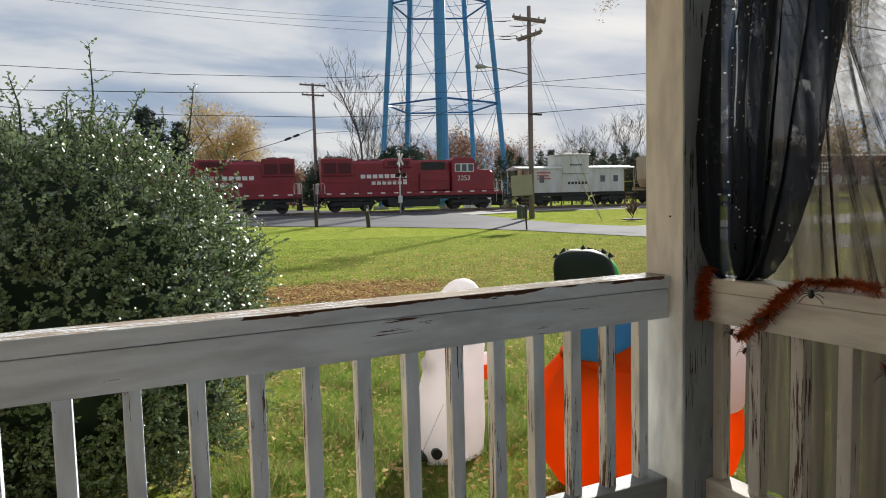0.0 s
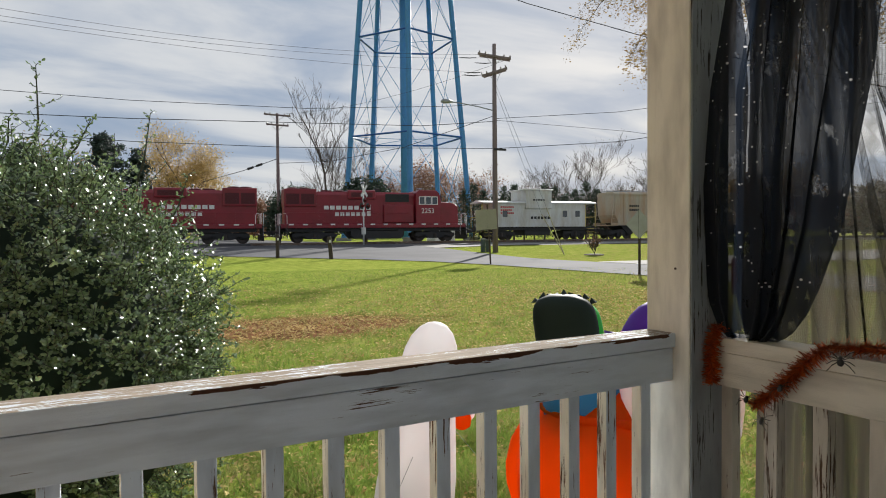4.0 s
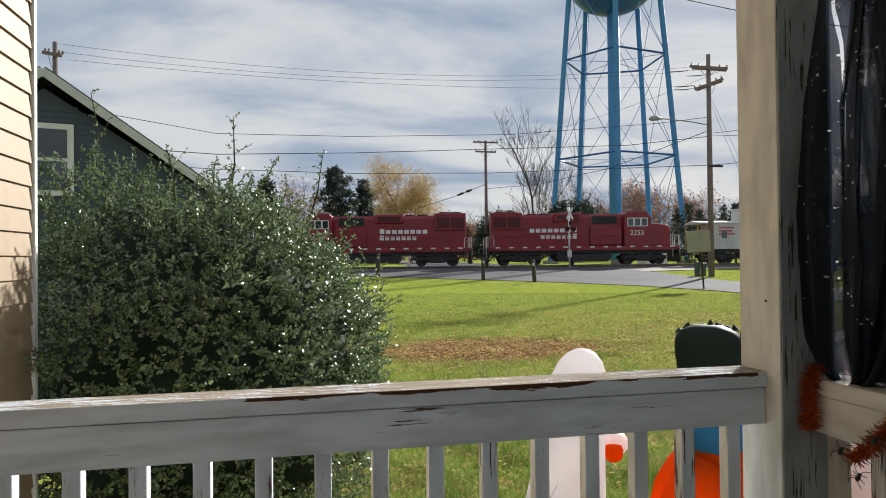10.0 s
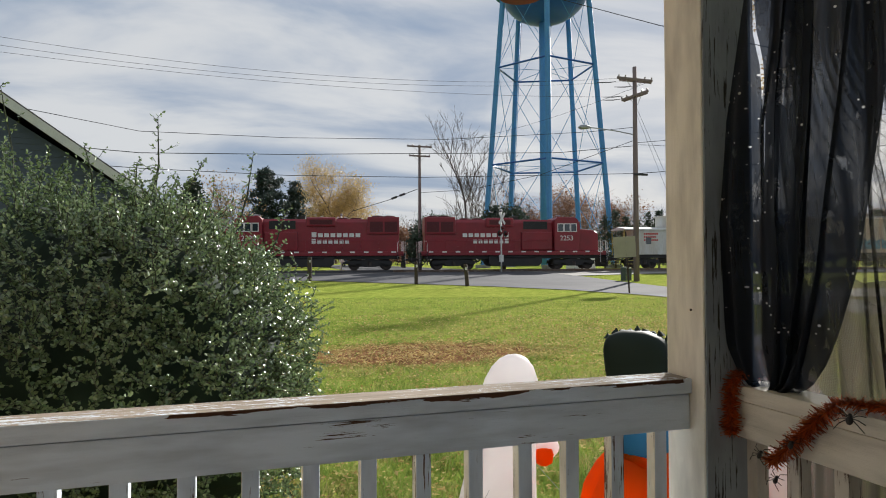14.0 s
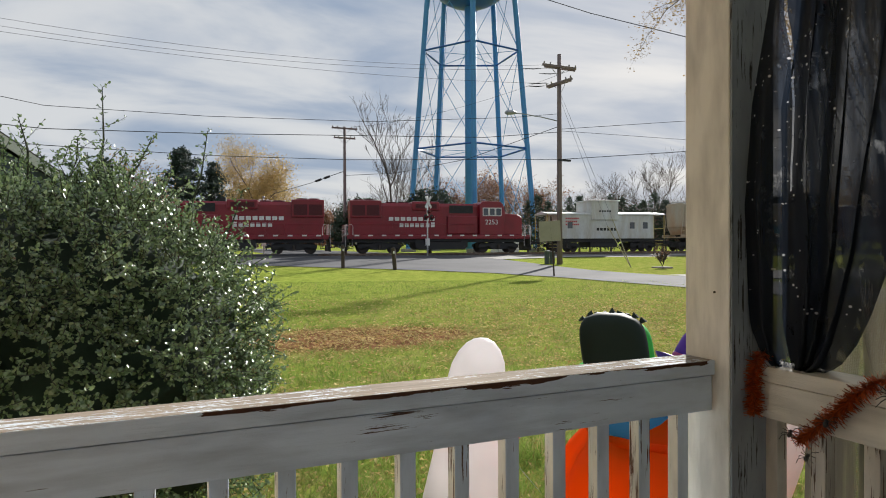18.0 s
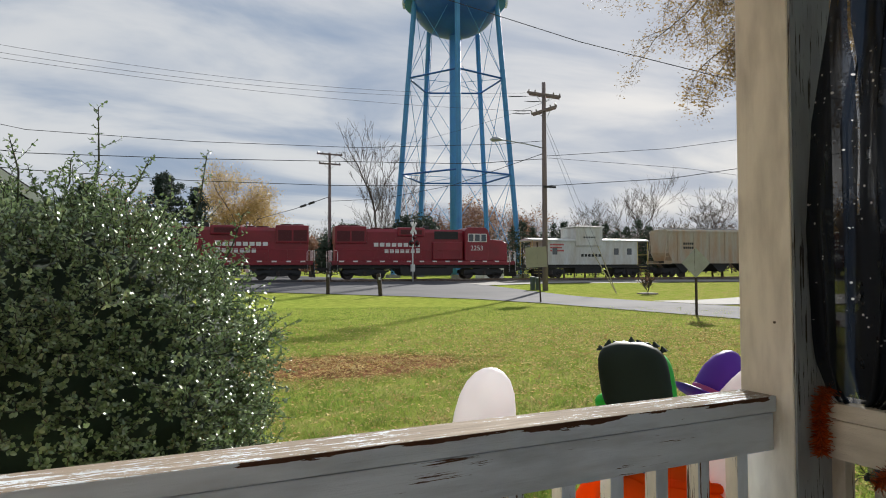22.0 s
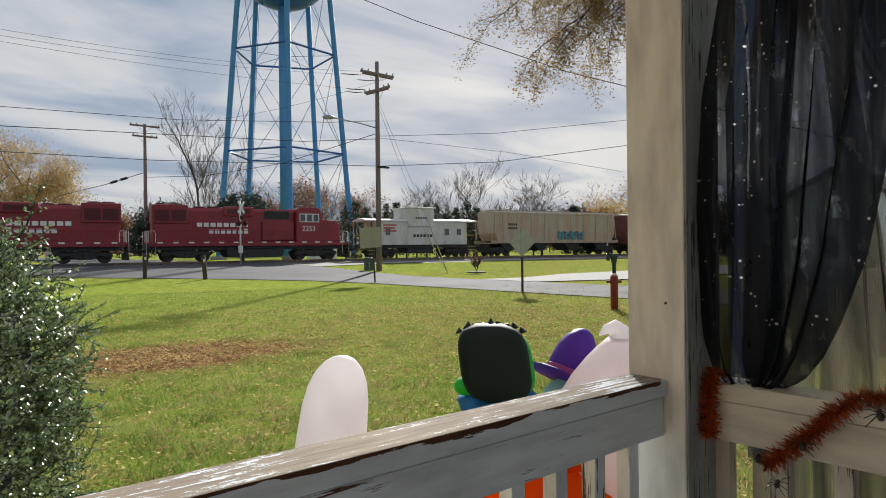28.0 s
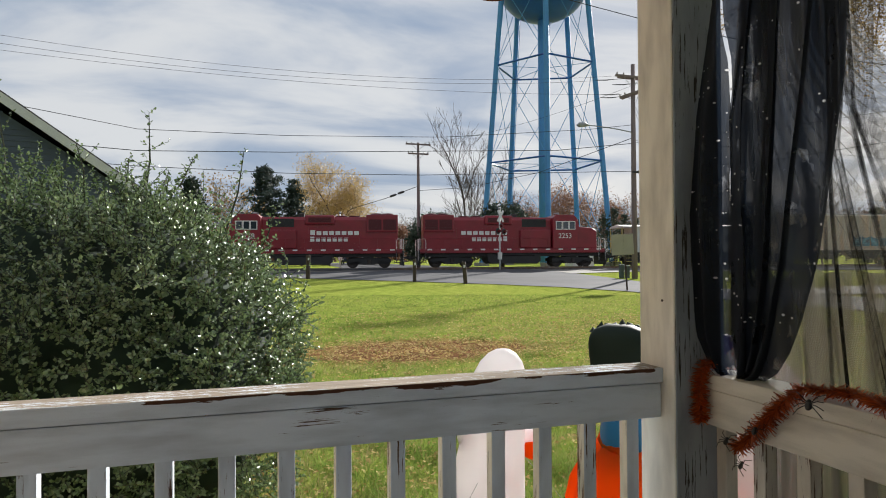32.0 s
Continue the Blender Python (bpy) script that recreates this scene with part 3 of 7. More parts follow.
RAIL_TOP, DECK = 1.362, 0.6
WHITE = (0.7, 0.765, 0.84)
WOOD = (0.15, 0.08, 0.05)
paint_x = peeling("peeling_white_rail", WHITE, WOOD, "X", 0.695, spot=(0.39, 1.233, 1.298, 0.13, 0.03))
# bottom rail dimmed in colour to hold down sun glare and bounce on the post
paint_low = peeling("dimmed_bottom_rail", (0.29, 0.305, 0.315), WOOD, "X", 0.66)
paint_y = peeling("peeling_cream_rail", (0.64, 0.605, 0.53), WOOD, "Y", 0.73)
paint_z = peeling("peeling_white_baluster", WHITE, (0.2, 0.12, 0.08), "Z", 0.62)
# flaked side of the balusters, warm bounce from the siding put into the paint
paint_bounce_side = peeling("flaking_bounce_lit_side", (0.8, 0.73, 0.6), (0.19, 0.09, 0.045), "Z", 0.565)
paint_zc = peeling("peeling_cream_baluster", (0.66, 0.62, 0.55), (0.17, 0.11, 0.075), "Z", 0.575)
paint_post = peeling("peeling_cream_post", (0.9, 0.87, 0.79), (0.2, 0.16, 0.13), "Z", 0.8)
# flaking and wear, with the shade of this face put into the grey
paint_old_shaded = peeling("shaded_weathered_board", (0.31, 0.335, 0.36), (0.07, 0.06, 0.055), "Z", 0.585)
paint_cap = peeling("worn_rail_cap", WHITE, (0.13, 0.06, 0.035), "X", 0.7, RAIL_TOP, (0.06, 1.21), 0.6, (0.56, 0.49, 0.4))

# ---- the lie of the land: flat lawn, rising gently over the street to the railway ----
TX, TY = math.cos(radians(10)), -math.sin(radians(10))      # along the track
NX, NY = math.sin(radians(10)), math.cos(radians(10))       # across it, away from the porch


def land(x, y):
    s = x * NX + y * NY
    k = min(1, max(0, (s - 30) / 24))
    far = max(0, s - 62)
    return 0.58 * k * k * (3 - 2 * k) + 0.004 * far


def steps(edges):
    out = []
    for a, b, d in edges:
        n = max(1, round((b - a) / d))
        out += [a + (b - a) * i / n for i in range(n)]
    return out + [edges[-1][1]]


xs = steps([(-1500, -200, 130), (-200, -40, 16), (-40, -8, 4), (-8, 16, 0.5), (16, 60, 2), (60, 200, 14), (200, 1500, 130)])
ys = steps([(-300, -20, 40), (-20, 0, 4), (0, 20, 0.5), (20, 70, 1.5), (70, 200, 13), (200, 1800, 100)])
gv = [(x, y, land(x, y) + (0.02 * noise.noise(Vector((x * 0.8, y * 0.8, 0))) if -8 < x < 16 and 0 < y < 20 else 0)) for y in ys for x in xs]
w = len(xs)
gf = [(j * w + i, j * w + i + 1, (j + 1) * w + i + 1, (j + 1) * w + i) for j in range(len(ys) - 1) for i in range(w - 1)]


def lawn_material():
    m = bpy.data.materials.new("lawn")
    m.use_nodes = True
    N, L = m.node_tree.nodes, m.node_tree.links.new
    bs = N["Principled BSDF"]
    tc = N.new("ShaderNodeTexCoord")
    n1, n2, n3 = (N.new("ShaderNodeTexNoise") for _ in range(3))
    for n, s, d in ((n1, 0.22, 4), (n2, 2.4, 6), (n3, 30, 5)):
        n.inputs["Scale"].default_value, n.inputs["Detail"].default_value = s, d
        L(tc.outputs["Object"], n.inputs["Vector"])
    m1, m2, m3 = (N.new("ShaderNodeMix") for _ in range(3))
    for q in (m1, m2, m3):
        q.data_type = "RGBA"
    m1.inputs["A"].default_value, m1.inputs["B"].default_value = (*GRASS, 1), (0.28, 0.29, 0.065, 1)
    L(n1.outputs["Fac"], m1.inputs["Factor"])
    r2 = N.new("ShaderNodeMapRange")
    r2.inputs["From Min"].default_value, r2.inputs["From Max"].default_value = 0.42, 0.66
    L(n2.outputs["Fac"], r2.inputs["Value"])
    m2.inputs["B"].default_value = (0.23, 0.19, 0.075, 1)
    L(m1.outputs["Result"], m2.inputs["A"])
    # more straw near the house, a thicker green sward towards the street
    gap, sy, thin = N.new("ShaderNodeSeparateXYZ"), N.new("ShaderNodeMapRange"), N.new("ShaderNodeMath")
    L(tc.outputs["Object"], gap.inputs[0])
    sy.inputs["From Min"].default_value, sy.inputs["From Max"].default_value = 4, 17
    sy.inputs["To Min"].default_value, sy.inputs["To Max"].default_value = 1.0, 0.2
    slant = N.new("ShaderNodeMath")
    slant.operation, slant.inputs[1].default_value = "MULTIPLY_ADD", -0.8
    L(gap.outputs["X"], slant.inputs[0])
    L(gap.outputs["Y"], slant.inputs[2])
    L(slant.outputs[0], sy.inputs["Value"])
    thin.operation = "MULTIPLY"
    L(r2.outputs[0], thin.inputs[0])
    L(sy.outputs[0], thin.inputs[1])
    L(thin.outputs[0], m2.inputs["Factor"])
    # bare, leaf-strewn patch of earth, an oval with a ragged rim
    sub, sc, ln = N.new("ShaderNodeVectorMath"), N.new("ShaderNodeVectorMath"), N.new("ShaderNodeVectorMath")
    sub.operation, sc.operation, ln.operation = "SUBTRACT", "MULTIPLY", "LENGTH"
    sub.inputs[1].default_value = (3.3, 11.2, 0)
    sc.inputs[1].default_value = (0.36, 0.56, 0)
    L(tc.outputs["Object"], sub.inputs[0])
    L(sub.outputs[0], sc.inputs[0])
    L(sc.outputs[0], ln.inputs[0])
    wob = N.new("ShaderNodeMath")
    wob.operation = "MULTIPLY_ADD"
    wob.inputs[1].default_value = 1.3
    L(n2.outputs["Fac"], wob.inputs[0])
    L(ln.outputs["Value"], wob.inputs[2])
    r3 = N.new("ShaderNodeMapRange")
    r3.inputs["From Min"].default_value, r3.inputs["From Max"].default_value = 1.7, 1.25
    L(wob.outputs[0], r3.inputs["Value"])
    m3.inputs["B"].default_value = (0.2, 0.105, 0.055, 1)
    L(m2.outputs["Result"], m3.inputs["A"])
    L(r3.outputs[0], m3.inputs["Factor"])
    hs, v = N.new("ShaderNodeHueSaturation"), N.new("ShaderNodeMapRange")
    v.inputs["To Min"].default_value, v.inputs["To Max"].default_value = 0.4, 1.6
    L(n3.outputs["Fac"], v.inputs["Value"])
    tuft, both = N.new("ShaderNodeMapRange"), N.new("ShaderNodeMath")
    tuft.inputs["From Min"].default_value, tuft.inputs["From Max"].default_value = 0.3, 0.7
    tuft.inputs["To Min"].default_value, tuft.inputs["To Max"].default_value = 0.7, 1.28
    L(n2.outputs["Fac"], tuft.inputs["Value"])
    both.operation = "MULTIPLY"
    L(v.outputs[0], both.inputs[0])
    L(tuft.outputs[0], both.inputs[1])
    L(both.outputs[0], hs.inputs["Value"])
    L(m3.outputs["Result"], hs.inputs["Color"])
    L(hs.outputs[0], bs.inputs["Base Color"])
    bs.inputs["Roughness"].default_value = 0.9
    bs.inputs["Specular IOR Level"].default_value = 0.0
    bp = N.new("ShaderNodeBump")
    bp.inputs["Strength"].default_value, bp.inputs["Distance"].default_value = 0.7, 0.05
    L(n3.outputs["Fac"], bp.inputs["Height"])
    L(bp.outputs[0], bs.inputs["Normal"])
    return m


lawn = lawn_material()
ground = tagged(raw("ground", gv, gf, lawn, smooth=True), "mown green lawn with fallen leaves and a bare brown patch", "lawn", kind="structure")


def sheet(name, outline, material, lift, label, category):
    """A paved area that follows the land, cut into narrow strips across the slope."""
    bm = bmesh.new()
    bm.faces.new([bm.verts.new((x, y, 0)) for x, y in outline])
    for i in range(-10, 60):
        s = 1.5 * i
        bmesh.ops.bisect_plane(bm, geom=bm.faces[:] + bm.edges[:] + bm.verts[:], plane_co=(NX * s, NY * s, 0), plane_no=(NX, NY, 0))
    bmesh.ops.triangulate(bm, faces=bm.faces)
    for v in bm.verts:
        v.co.z = land(v.co.x, v.co.y) + lift
    bmesh.ops.recalc_face_normals(bm, faces=bm.faces)
    me = bpy.data.meshes.new(name)
    bm.to_mesh(me)
    bm.free()
    for p in me.polygons:
        if p.normal.z < 0:
            p.flip()
    me.materials.append(material)
    return tagged(new(name, me), label, category, kind="structure")


road = sheet("road", [(-60, 62), (-20, 52.5), (-4, 47.5), (5, 43), (10.4, 38.4), (14.3, 34.7), (16.9, 31), (17.8, 27), (17.8, 17), (17.6, -40),
                      (23.2, -40), (23.4, 17), (23.6, 26), (23.3, 31.5), (23.5, 36), (23.9, 44), (24.4, 54), (21.5, 120), (14, 120), (10.4, 56),
                      (8, 51.5), (-4, 54.5), (-20, 59), (-60, 69)], asphalt, 0.03, "grey asphalt street bending towards a railway crossing", "road")
driveway = sheet("driveway", [(23.5, 21.6), (25.5, 20.9), (29, 19.4), (60, 17.5), (60, 26.5), (39, 26.2), (31, 26.4), (26.5, 25.2), (23.6, 25.6)], concrete, 0.045,
                 "pale concrete driveway meeting the street", "driveway")
pavement = sheet("pavement", [(23.5, 42.6), (35.4, 44.2), (58, 38.2), (110, 31), (110, 33), (60, 40.4), (35.8, 46.4), (23.7, 44.6)], concrete, 0.045,
                 "pale concrete path beside the railway strip", "path")

verge = sheet("verge", [(NX * q + TX * a, NY * q + TY * a) for q, a in ((48.6, 15), (47.8, 40), (48.4, 75), (48.0, 140), (64, 140), (64, -90), (50.5, -90), (50.2, -30))], gravel, 0.02,
              "bare gravelly strip beside the railway", "verge")

# ---- railway ----
TRACK = 58.0
RAIL_Z = 0.8


def on_track(a, side=0.0, z=0.0):
    """A place on the line: metres along, across (away from the porch) and up from the rail heads."""
    return Vector((NX * (TRACK + side) + TX * a, NY * (TRACK + side) + TY * a, RAIL_Z + z))


line_pose = Matrix.Translation(on_track(0)) @ pose(0, 0, 0, 0, 0, -10)      # x along the line, y away from the porch, z from the rail heads
bed = Shape().prism([(-3.4, -0.42), (-2.1, -0.17), (2.1, -0.17), (3.4, -0.42), (3.4, -0.9), (-3.4, -0.9)], -160, 160, pose(0, 0, 0, 0, 0, -90))
ballast = tagged(part("ballast", bed, gravel), "grey-brown crushed stone railway bed", "railway bed", kind="structure")
ballast.matrix_world = line_pose
sl = Shape()
for i in range(-180, 240):
    sl.box(i * 0.6 - 0.11, i * 0.6 + 0.11, -1.28, 1.28, -0.3, -0.15)
sleepers = tagged(part("sleepers", sl, tie_wood), "dark creosoted wooden railway sleepers", "sleepers", kind="stuff")
sleepers.matrix_world = line_pose
for y in (-0.753, 0.753):
    r = Shape().prism([(-0.07, -0.16), (0.07, -0.16), (0.03, -0.13), (0.012, -0.12), (0.012, -0.05), (0.037, -0.04), (0.037, 0), (-0.037, 0), (-0.037, -0.04),
                       (-0.012, -0.05), (-0.012, -0.12), (-0.03, -0.13)], -150, 150, pose(0, y, 0, 0, 0, -90))
    rl = tagged(part("rail", r, rust_rail), "worn steel railway rail on sleepers", "rail", "rails of the line", "structure")
    rl.matrix_world = line_pose
cr = Shape()
for y0, y1 in ((-1.9, -0.85), (-0.62, 0.62), (0.85, 1.9)):
    cr.box(-8.8, 3.2, y0, y1, -0.16, -0.012)
crossing = tagged(part("crossing", cr, asphalt), "dark panels of the level crossing between the rails", "crossing", kind="structure")
crossing.matrix_world = line_pose

# ---- porch: deck, rails, post, roof ----
X1 = 1.257        # inner face of the corner post
YF = 1.183        # its near face
pl = Shape().box(-0.99, 1.5, -2.2, 1.42, DECK - 0.17, DECK - 0.03)
porch_floor = tagged(part("floor", pl, deck_grey), "grey painted porch floor of narrow boards", "porch floor", kind="structure")
plank = Shape().box(-0.985, 1.49, -0.066, 0.066, -0.03, 0).mesh("floorboard", 0.003)
plank.materials.append(deck_grey)
for i in range(27):
    b = part("floorboard", plank, deck_grey, porch_floor)
    b.location = (0, -2.13 + i * 0.1355, DECK)
fa = Shape().box(-0.99, 1.5, 1.421, 1.45, 0.02, DECK - 0.02)
tagged(part("trim", fa, trim_white), "white skirt board under the porch floor", "trim", kind="structure")
fa = Shape().box(1.502, 1.53, -2.2, 1.45, 0.02, DECK - 0.02)
tagged(part("trim", fa, trim_white), "white skirt board under the porch floor", "trim", kind="structure")

rail1 = thing("porch_railing", "white porch railing with flaking paint, bare brown top edge", "railing", "porch railings", at=(0, 1.275, DECK))
inv1 = Matrix.Translation((0, -1.275, -DECK))


def at_rail1(ob):
    ob.matrix_basis = inv1
    return ob


at_rail1(part("cap", Shape().box(-0.983, X1, 1.227, 1.325, RAIL_TOP - 0.038, RAIL_TOP), paint_cap, rail1, "bare brown strip along the cap edge", bevel=0.004))
at_rail1(part("top_board", Shape().box(-0.983, X1 - 0.004, 1.233, 1.271, RAIL_TOP - 0.128, RAIL_TOP - 0.0402), paint_x, rail1, bevel=0.003))
at_rail1(part("bottom_rail", Shape().box(-0.983, X1, 1.242, 1.315, DECK + 0.08, DECK + 0.145), paint_low, rail1, bevel=0.004))
bal = Shape().box(-0.018, 0.018, -0.018, 0.018, DECK + 0.13, RAIL_TOP - 0.045).mesh("baluster", 0.003)
for i in range(17):
    b = part("baluster", bal, paint_z, rail1)
    if i == 0:
        # the side towards the wing has lost more of its paint; its cream imitates siding bounce
        bal.materials.append(paint_bounce_side)
        for face in bal.polygons:
            if face.normal.x < -0.8:
                face.material_index = 1
    b.location = (1.195 - i * 0.1255, 1.291 - 1.275, -DECK)

rail2 = thing("porch_railing", "cream porch railing with worn paint beside the corner post", "railing", "porch railings", at=(1.38, 0, DECK))
inv2 = Matrix.Translation((-1.38, 0, -DECK))
X2 = 1.338
for name, s, lab in (("cap", Shape().box(X2 - 0.005, X2 + 0.095, -1.6, YF - 0.002, RAIL_TOP - 0.046, RAIL_TOP - 0.008), ""),
                     ("top_board", Shape().box(X2, X2 + 0.038, -1.6, YF - 0.004, RAIL_TOP - 0.136, RAIL_TOP - 0.047), ""),
                     ("bottom_rail", Shape().box(X2 + 0.01, X2 + 0.085, -1.6, YF - 0.003, DECK + 0.08, DECK + 0.145), "")):
    part(name, s, paint_y, rail2, lab, bevel=0.004).matrix_basis = inv2
bal2 = Shape().box(-0.018, 0.018, -0.018, 0.018, DECK + 0.13, RAIL_TOP - 0.05).mesh("baluster", 0.003)
for i in range(21):
    b = part("baluster", bal2, paint_zc, rail2)
    b.location = (X2 + 0.058 - 1.38, 1.163 - i * 0.127, -DECK)

post = thing("porch_post", "square cream-painted corner post, one face weathered and greyed for shade", "post", at=(X1 + 0.07, YF + 0.07, DECK))
invp = Matrix.Translation((-X1 - 0.07, -YF - 0.07, -DECK))
part("shaft", Shape().box(X1, X1 + 0.148, YF, YF + 0.145, DECK, 2.75), paint_post, post, bevel=0.004).matrix_basis = invp
part("face_board", Shape().box(X1 + 0.003, X1 + 0.146, YF - 0.006, YF - 0.0005, DECK, 2.75), paint_old_shaded, post, "weathered face with flaking paint, its shade painted in as grey").matrix_basis = invp

part("nail", Shape().tube([(X1 - 0.003, 1.228, 1.534), (X1 + 0.004, 1.228, 1.534)], 0.003, 8), tie_wood, post).matrix_basis = invp
beam = Shape().box(-0.99, 1.45, 1.17, 1.34, 2.75, 2.97).box(1.24, 1.45, -2.2, 1.17, 2.75, 2.97)
tagged(part("beam", beam, paint_post), "cream header beam carrying the porch roof", "beam", kind="structure")
ce = Shape().box(-0.99, 1.7, -2.2, 1.6, 2.97, 3.03)
tagged(part("ceiling", ce, ceiling_paint), "pale board porch ceiling", "ceiling", kind="structure")
ro = Shape().prism([(-2.4, 3.75), (1.75, 3.03), (1.75, 3.09), (-2.4, 3.9)], -1.4, 1.85, pose(0, 0, 0, 0, 0, 90))
porch_roof = tagged(part("roof", ro, roof_dark), "dark shingled porch roof", "roof", kind="structure")

# own house: lapped cream siding on the wing, an unseen grey bounce wall behind
def siding(name, length, z0, z1, lap, material, m, label):
    """A wall of overlapping boards; x along the wall, outside towards -y."""
    base = Shape().box(0, length, 0.004, 0.14, z0, z1)
    wall = tagged(part(name, base, material), label, "wall", kind="structure")
    wall.matrix_world = m
    board = Shape().prism([(0.0, 0.0), (0.016, 0.0), (0.004, lap * 1.08), (0.0, lap * 1.08)], 0, length, pose(0, 0, 0, 0, 0, -90))
    me = board.mesh("siding_board")
    me.materials.append(material)
    for i in range(int((z1 - z0) / lap)):
        b = part("siding_board", me, material, wall)
        b.matrix_basis = Matrix.Translation((0, 0, z0 + i * lap))
    return wall


wing = siding("wall_west", 5.22, 0.25, 5.2, 0.1016, siding_cream, pose(-1.04, -2.2, 0, 0, 0, 90), "cream lapped siding of the house wing")
cb = Shape().box(-1.075, -1.016, 3.022, 3.05, 0.25, 5.2)
tagged(part("trim", cb, trim_white), "pale corner board of the house wing", "trim", kind="structure")
# added out of view; its cool grey throws light back onto the rails
back = siding("wall_south", 3.2, 0.3, 3.4, 0.115, siding_grey, pose(1.6, -1.75, 0, 0, 0, 180), "unseen grey lapped wall behind the porch, bouncing cool light")

# ---- the train: everything in line coordinates, x along, y away from the porch, z from the rail heads ----
loco_red = surface("loco_red", (0.24, 0.011, 0.024), (0.18, 0.011, 0.02), 0.35, scale=0.8, fine=8, bump=0.04, amount=0.8)
loco_red_dark = surface("loco_grille_red", (0.1, 0.008, 0.014), (0.05, 0.008, 0.01), 0.6, scale=3, stretch=(1, 1, 12))
loco_black = surface("loco_black", (0.018, 0.018, 0.02), (0.035, 0.03, 0.028), 0.6, scale=1.5, fine=10)
boxcar_red = surface("boxcar_red", (0.11, 0.03, 0.034), (0.075, 0.026, 0.028), 0.6, scale=0.9, stretch=(3, 1, 0.5), fine=9, bump=0.05, amount=0.9)
hopper_tan = surface("hopper_tan", (0.42, 0.38, 0.3), (0.42, 0.24, 0.12), 0.65, scale=0.8, stretch=(2.5, 1, 0.35), fine=8, bump=0.05, amount=0.75)
caboose_white = surface("caboose_white", (0.6, 0.61, 0.6), (0.45, 0.4, 0.32), 0.55, scale=0.9, stretch=(2, 1, 0.5), fine=7, bump=0.05, amount=0.7)
tank_black = surface("tankcar_black", (0.016, 0.018, 0.022), (0.03, 0.03, 0.032), 0.35, scale=0.8, fine=8, bump=0.04)
letter_white = surface("letter_white", (0.78, 0.76, 0.74), (0.55, 0.52, 0.5), 0.5, scale=6)
letter_red = surface("letter_red", (0.45, 0.04, 0.04), rough=0.5)
stripe_yellow = surface("stripe_yellow", (0.5, 0.4, 0.1), rough=0.5)
graffiti_blue = surface("spray_paint_blue", (0.08, 0.28, 0.34), (0.02, 0.03, 0.05), 0.5, scale=3, amount=1)
graffiti_grey = surface("spray_paint_grey", (0.4, 0.4, 0.4), (0.18, 0.13, 0.13), 0.55, scale=3, amount=1)
wheel_steel = surface("wheel_steel", (0.05, 0.042, 0.038), (0.09, 0.07, 0.06), 0.6, metal=0.4, scale=4)

wheel_me = Shape().lathe([(0.05, -0.1), (0.5, -0.1), (0.51, -0.06), (0.46, -0.05), (0.44, -0.02), (0.2, -0.035), (0.14, 0.03), (0.05, 0.04)], 20,
                         pose(0, 0, 0, 90, 0, 0)).mesh("wheel", smooth=False)
wheel_me.materials.append(wheel_steel)


def truck(parent, x, axles, radius, material):
    """A bogie: side frames, springs, axles and wheels."""
    half = axles / 2
    s = Shape()
    for y in (-1.0, 1.0):
        out = [(-half - 0.55, 0.52), (-half - 0.5, 0.78), (-half * 0.5, 0.85), (-0.35, 0.95), (0.35, 0.95), (half * 0.5, 0.85), (half + 0.5, 0.78),
               (half + 0.55, 0.52), (half + 0.2, 0.42), (half - 0.35, 0.6), (0.5, 0.3), (-0.5, 0.3), (-half + 0.35, 0.6), (-half - 0.2, 0.42)]
        s.prism([(x + a, b) for a, b in out], y - 0.09, y + 0.09)
    s.box(x - 0.3, x + 0.3, -1.0, 1.0, 0.55, 0.95).box(x - half - 0.35, x + half + 0.35, -0.82, 0.82, 0.36, 0.9)
    bogie = part("truck", s, material, parent, bevel=0.02)
    for i in (-1, 1):
        for y in (-0.76, 0.76):
            k = part("wheel", wheel_me, wheel_steel, bogie)
            k.matrix_basis = pose(x + i * half, y, radius, 0, 0, 0 if y < 0 else 180) @ Matrix.Scale(radius / 0.5, 4)
    for y in (-1.07, 1.07):
        part("spring_nest", Shape().tube([(x, y, 0.36), (x, y, 0.72)], 0.16, 10), wheel_steel, bogie)
    return bogie


def coupler(parent, x, way):
    s = Shape().box(x, x + way * 0.55, -0.09, 0.09, 0.8, 0.98).box(x + way * 0.5, x + way * 0.75, -0.2, 0.16, 0.72, 1.05)
    s.tube([(x + way * 0.1, -0.35, 0.85), (x + way * 0.35, -0.35, 0.5), (x + way * 0.7, -0.3, 0.62)], 0.03, 6)
    part("coupler", s, loco_black, parent, bevel=0.02)


def car_thing(name, label, category, a0, group=""):
    e = thing(name, label, category, group)
    e.matrix_world = line_pose @ Matrix.Translation((a0, 0, 0))
    return e


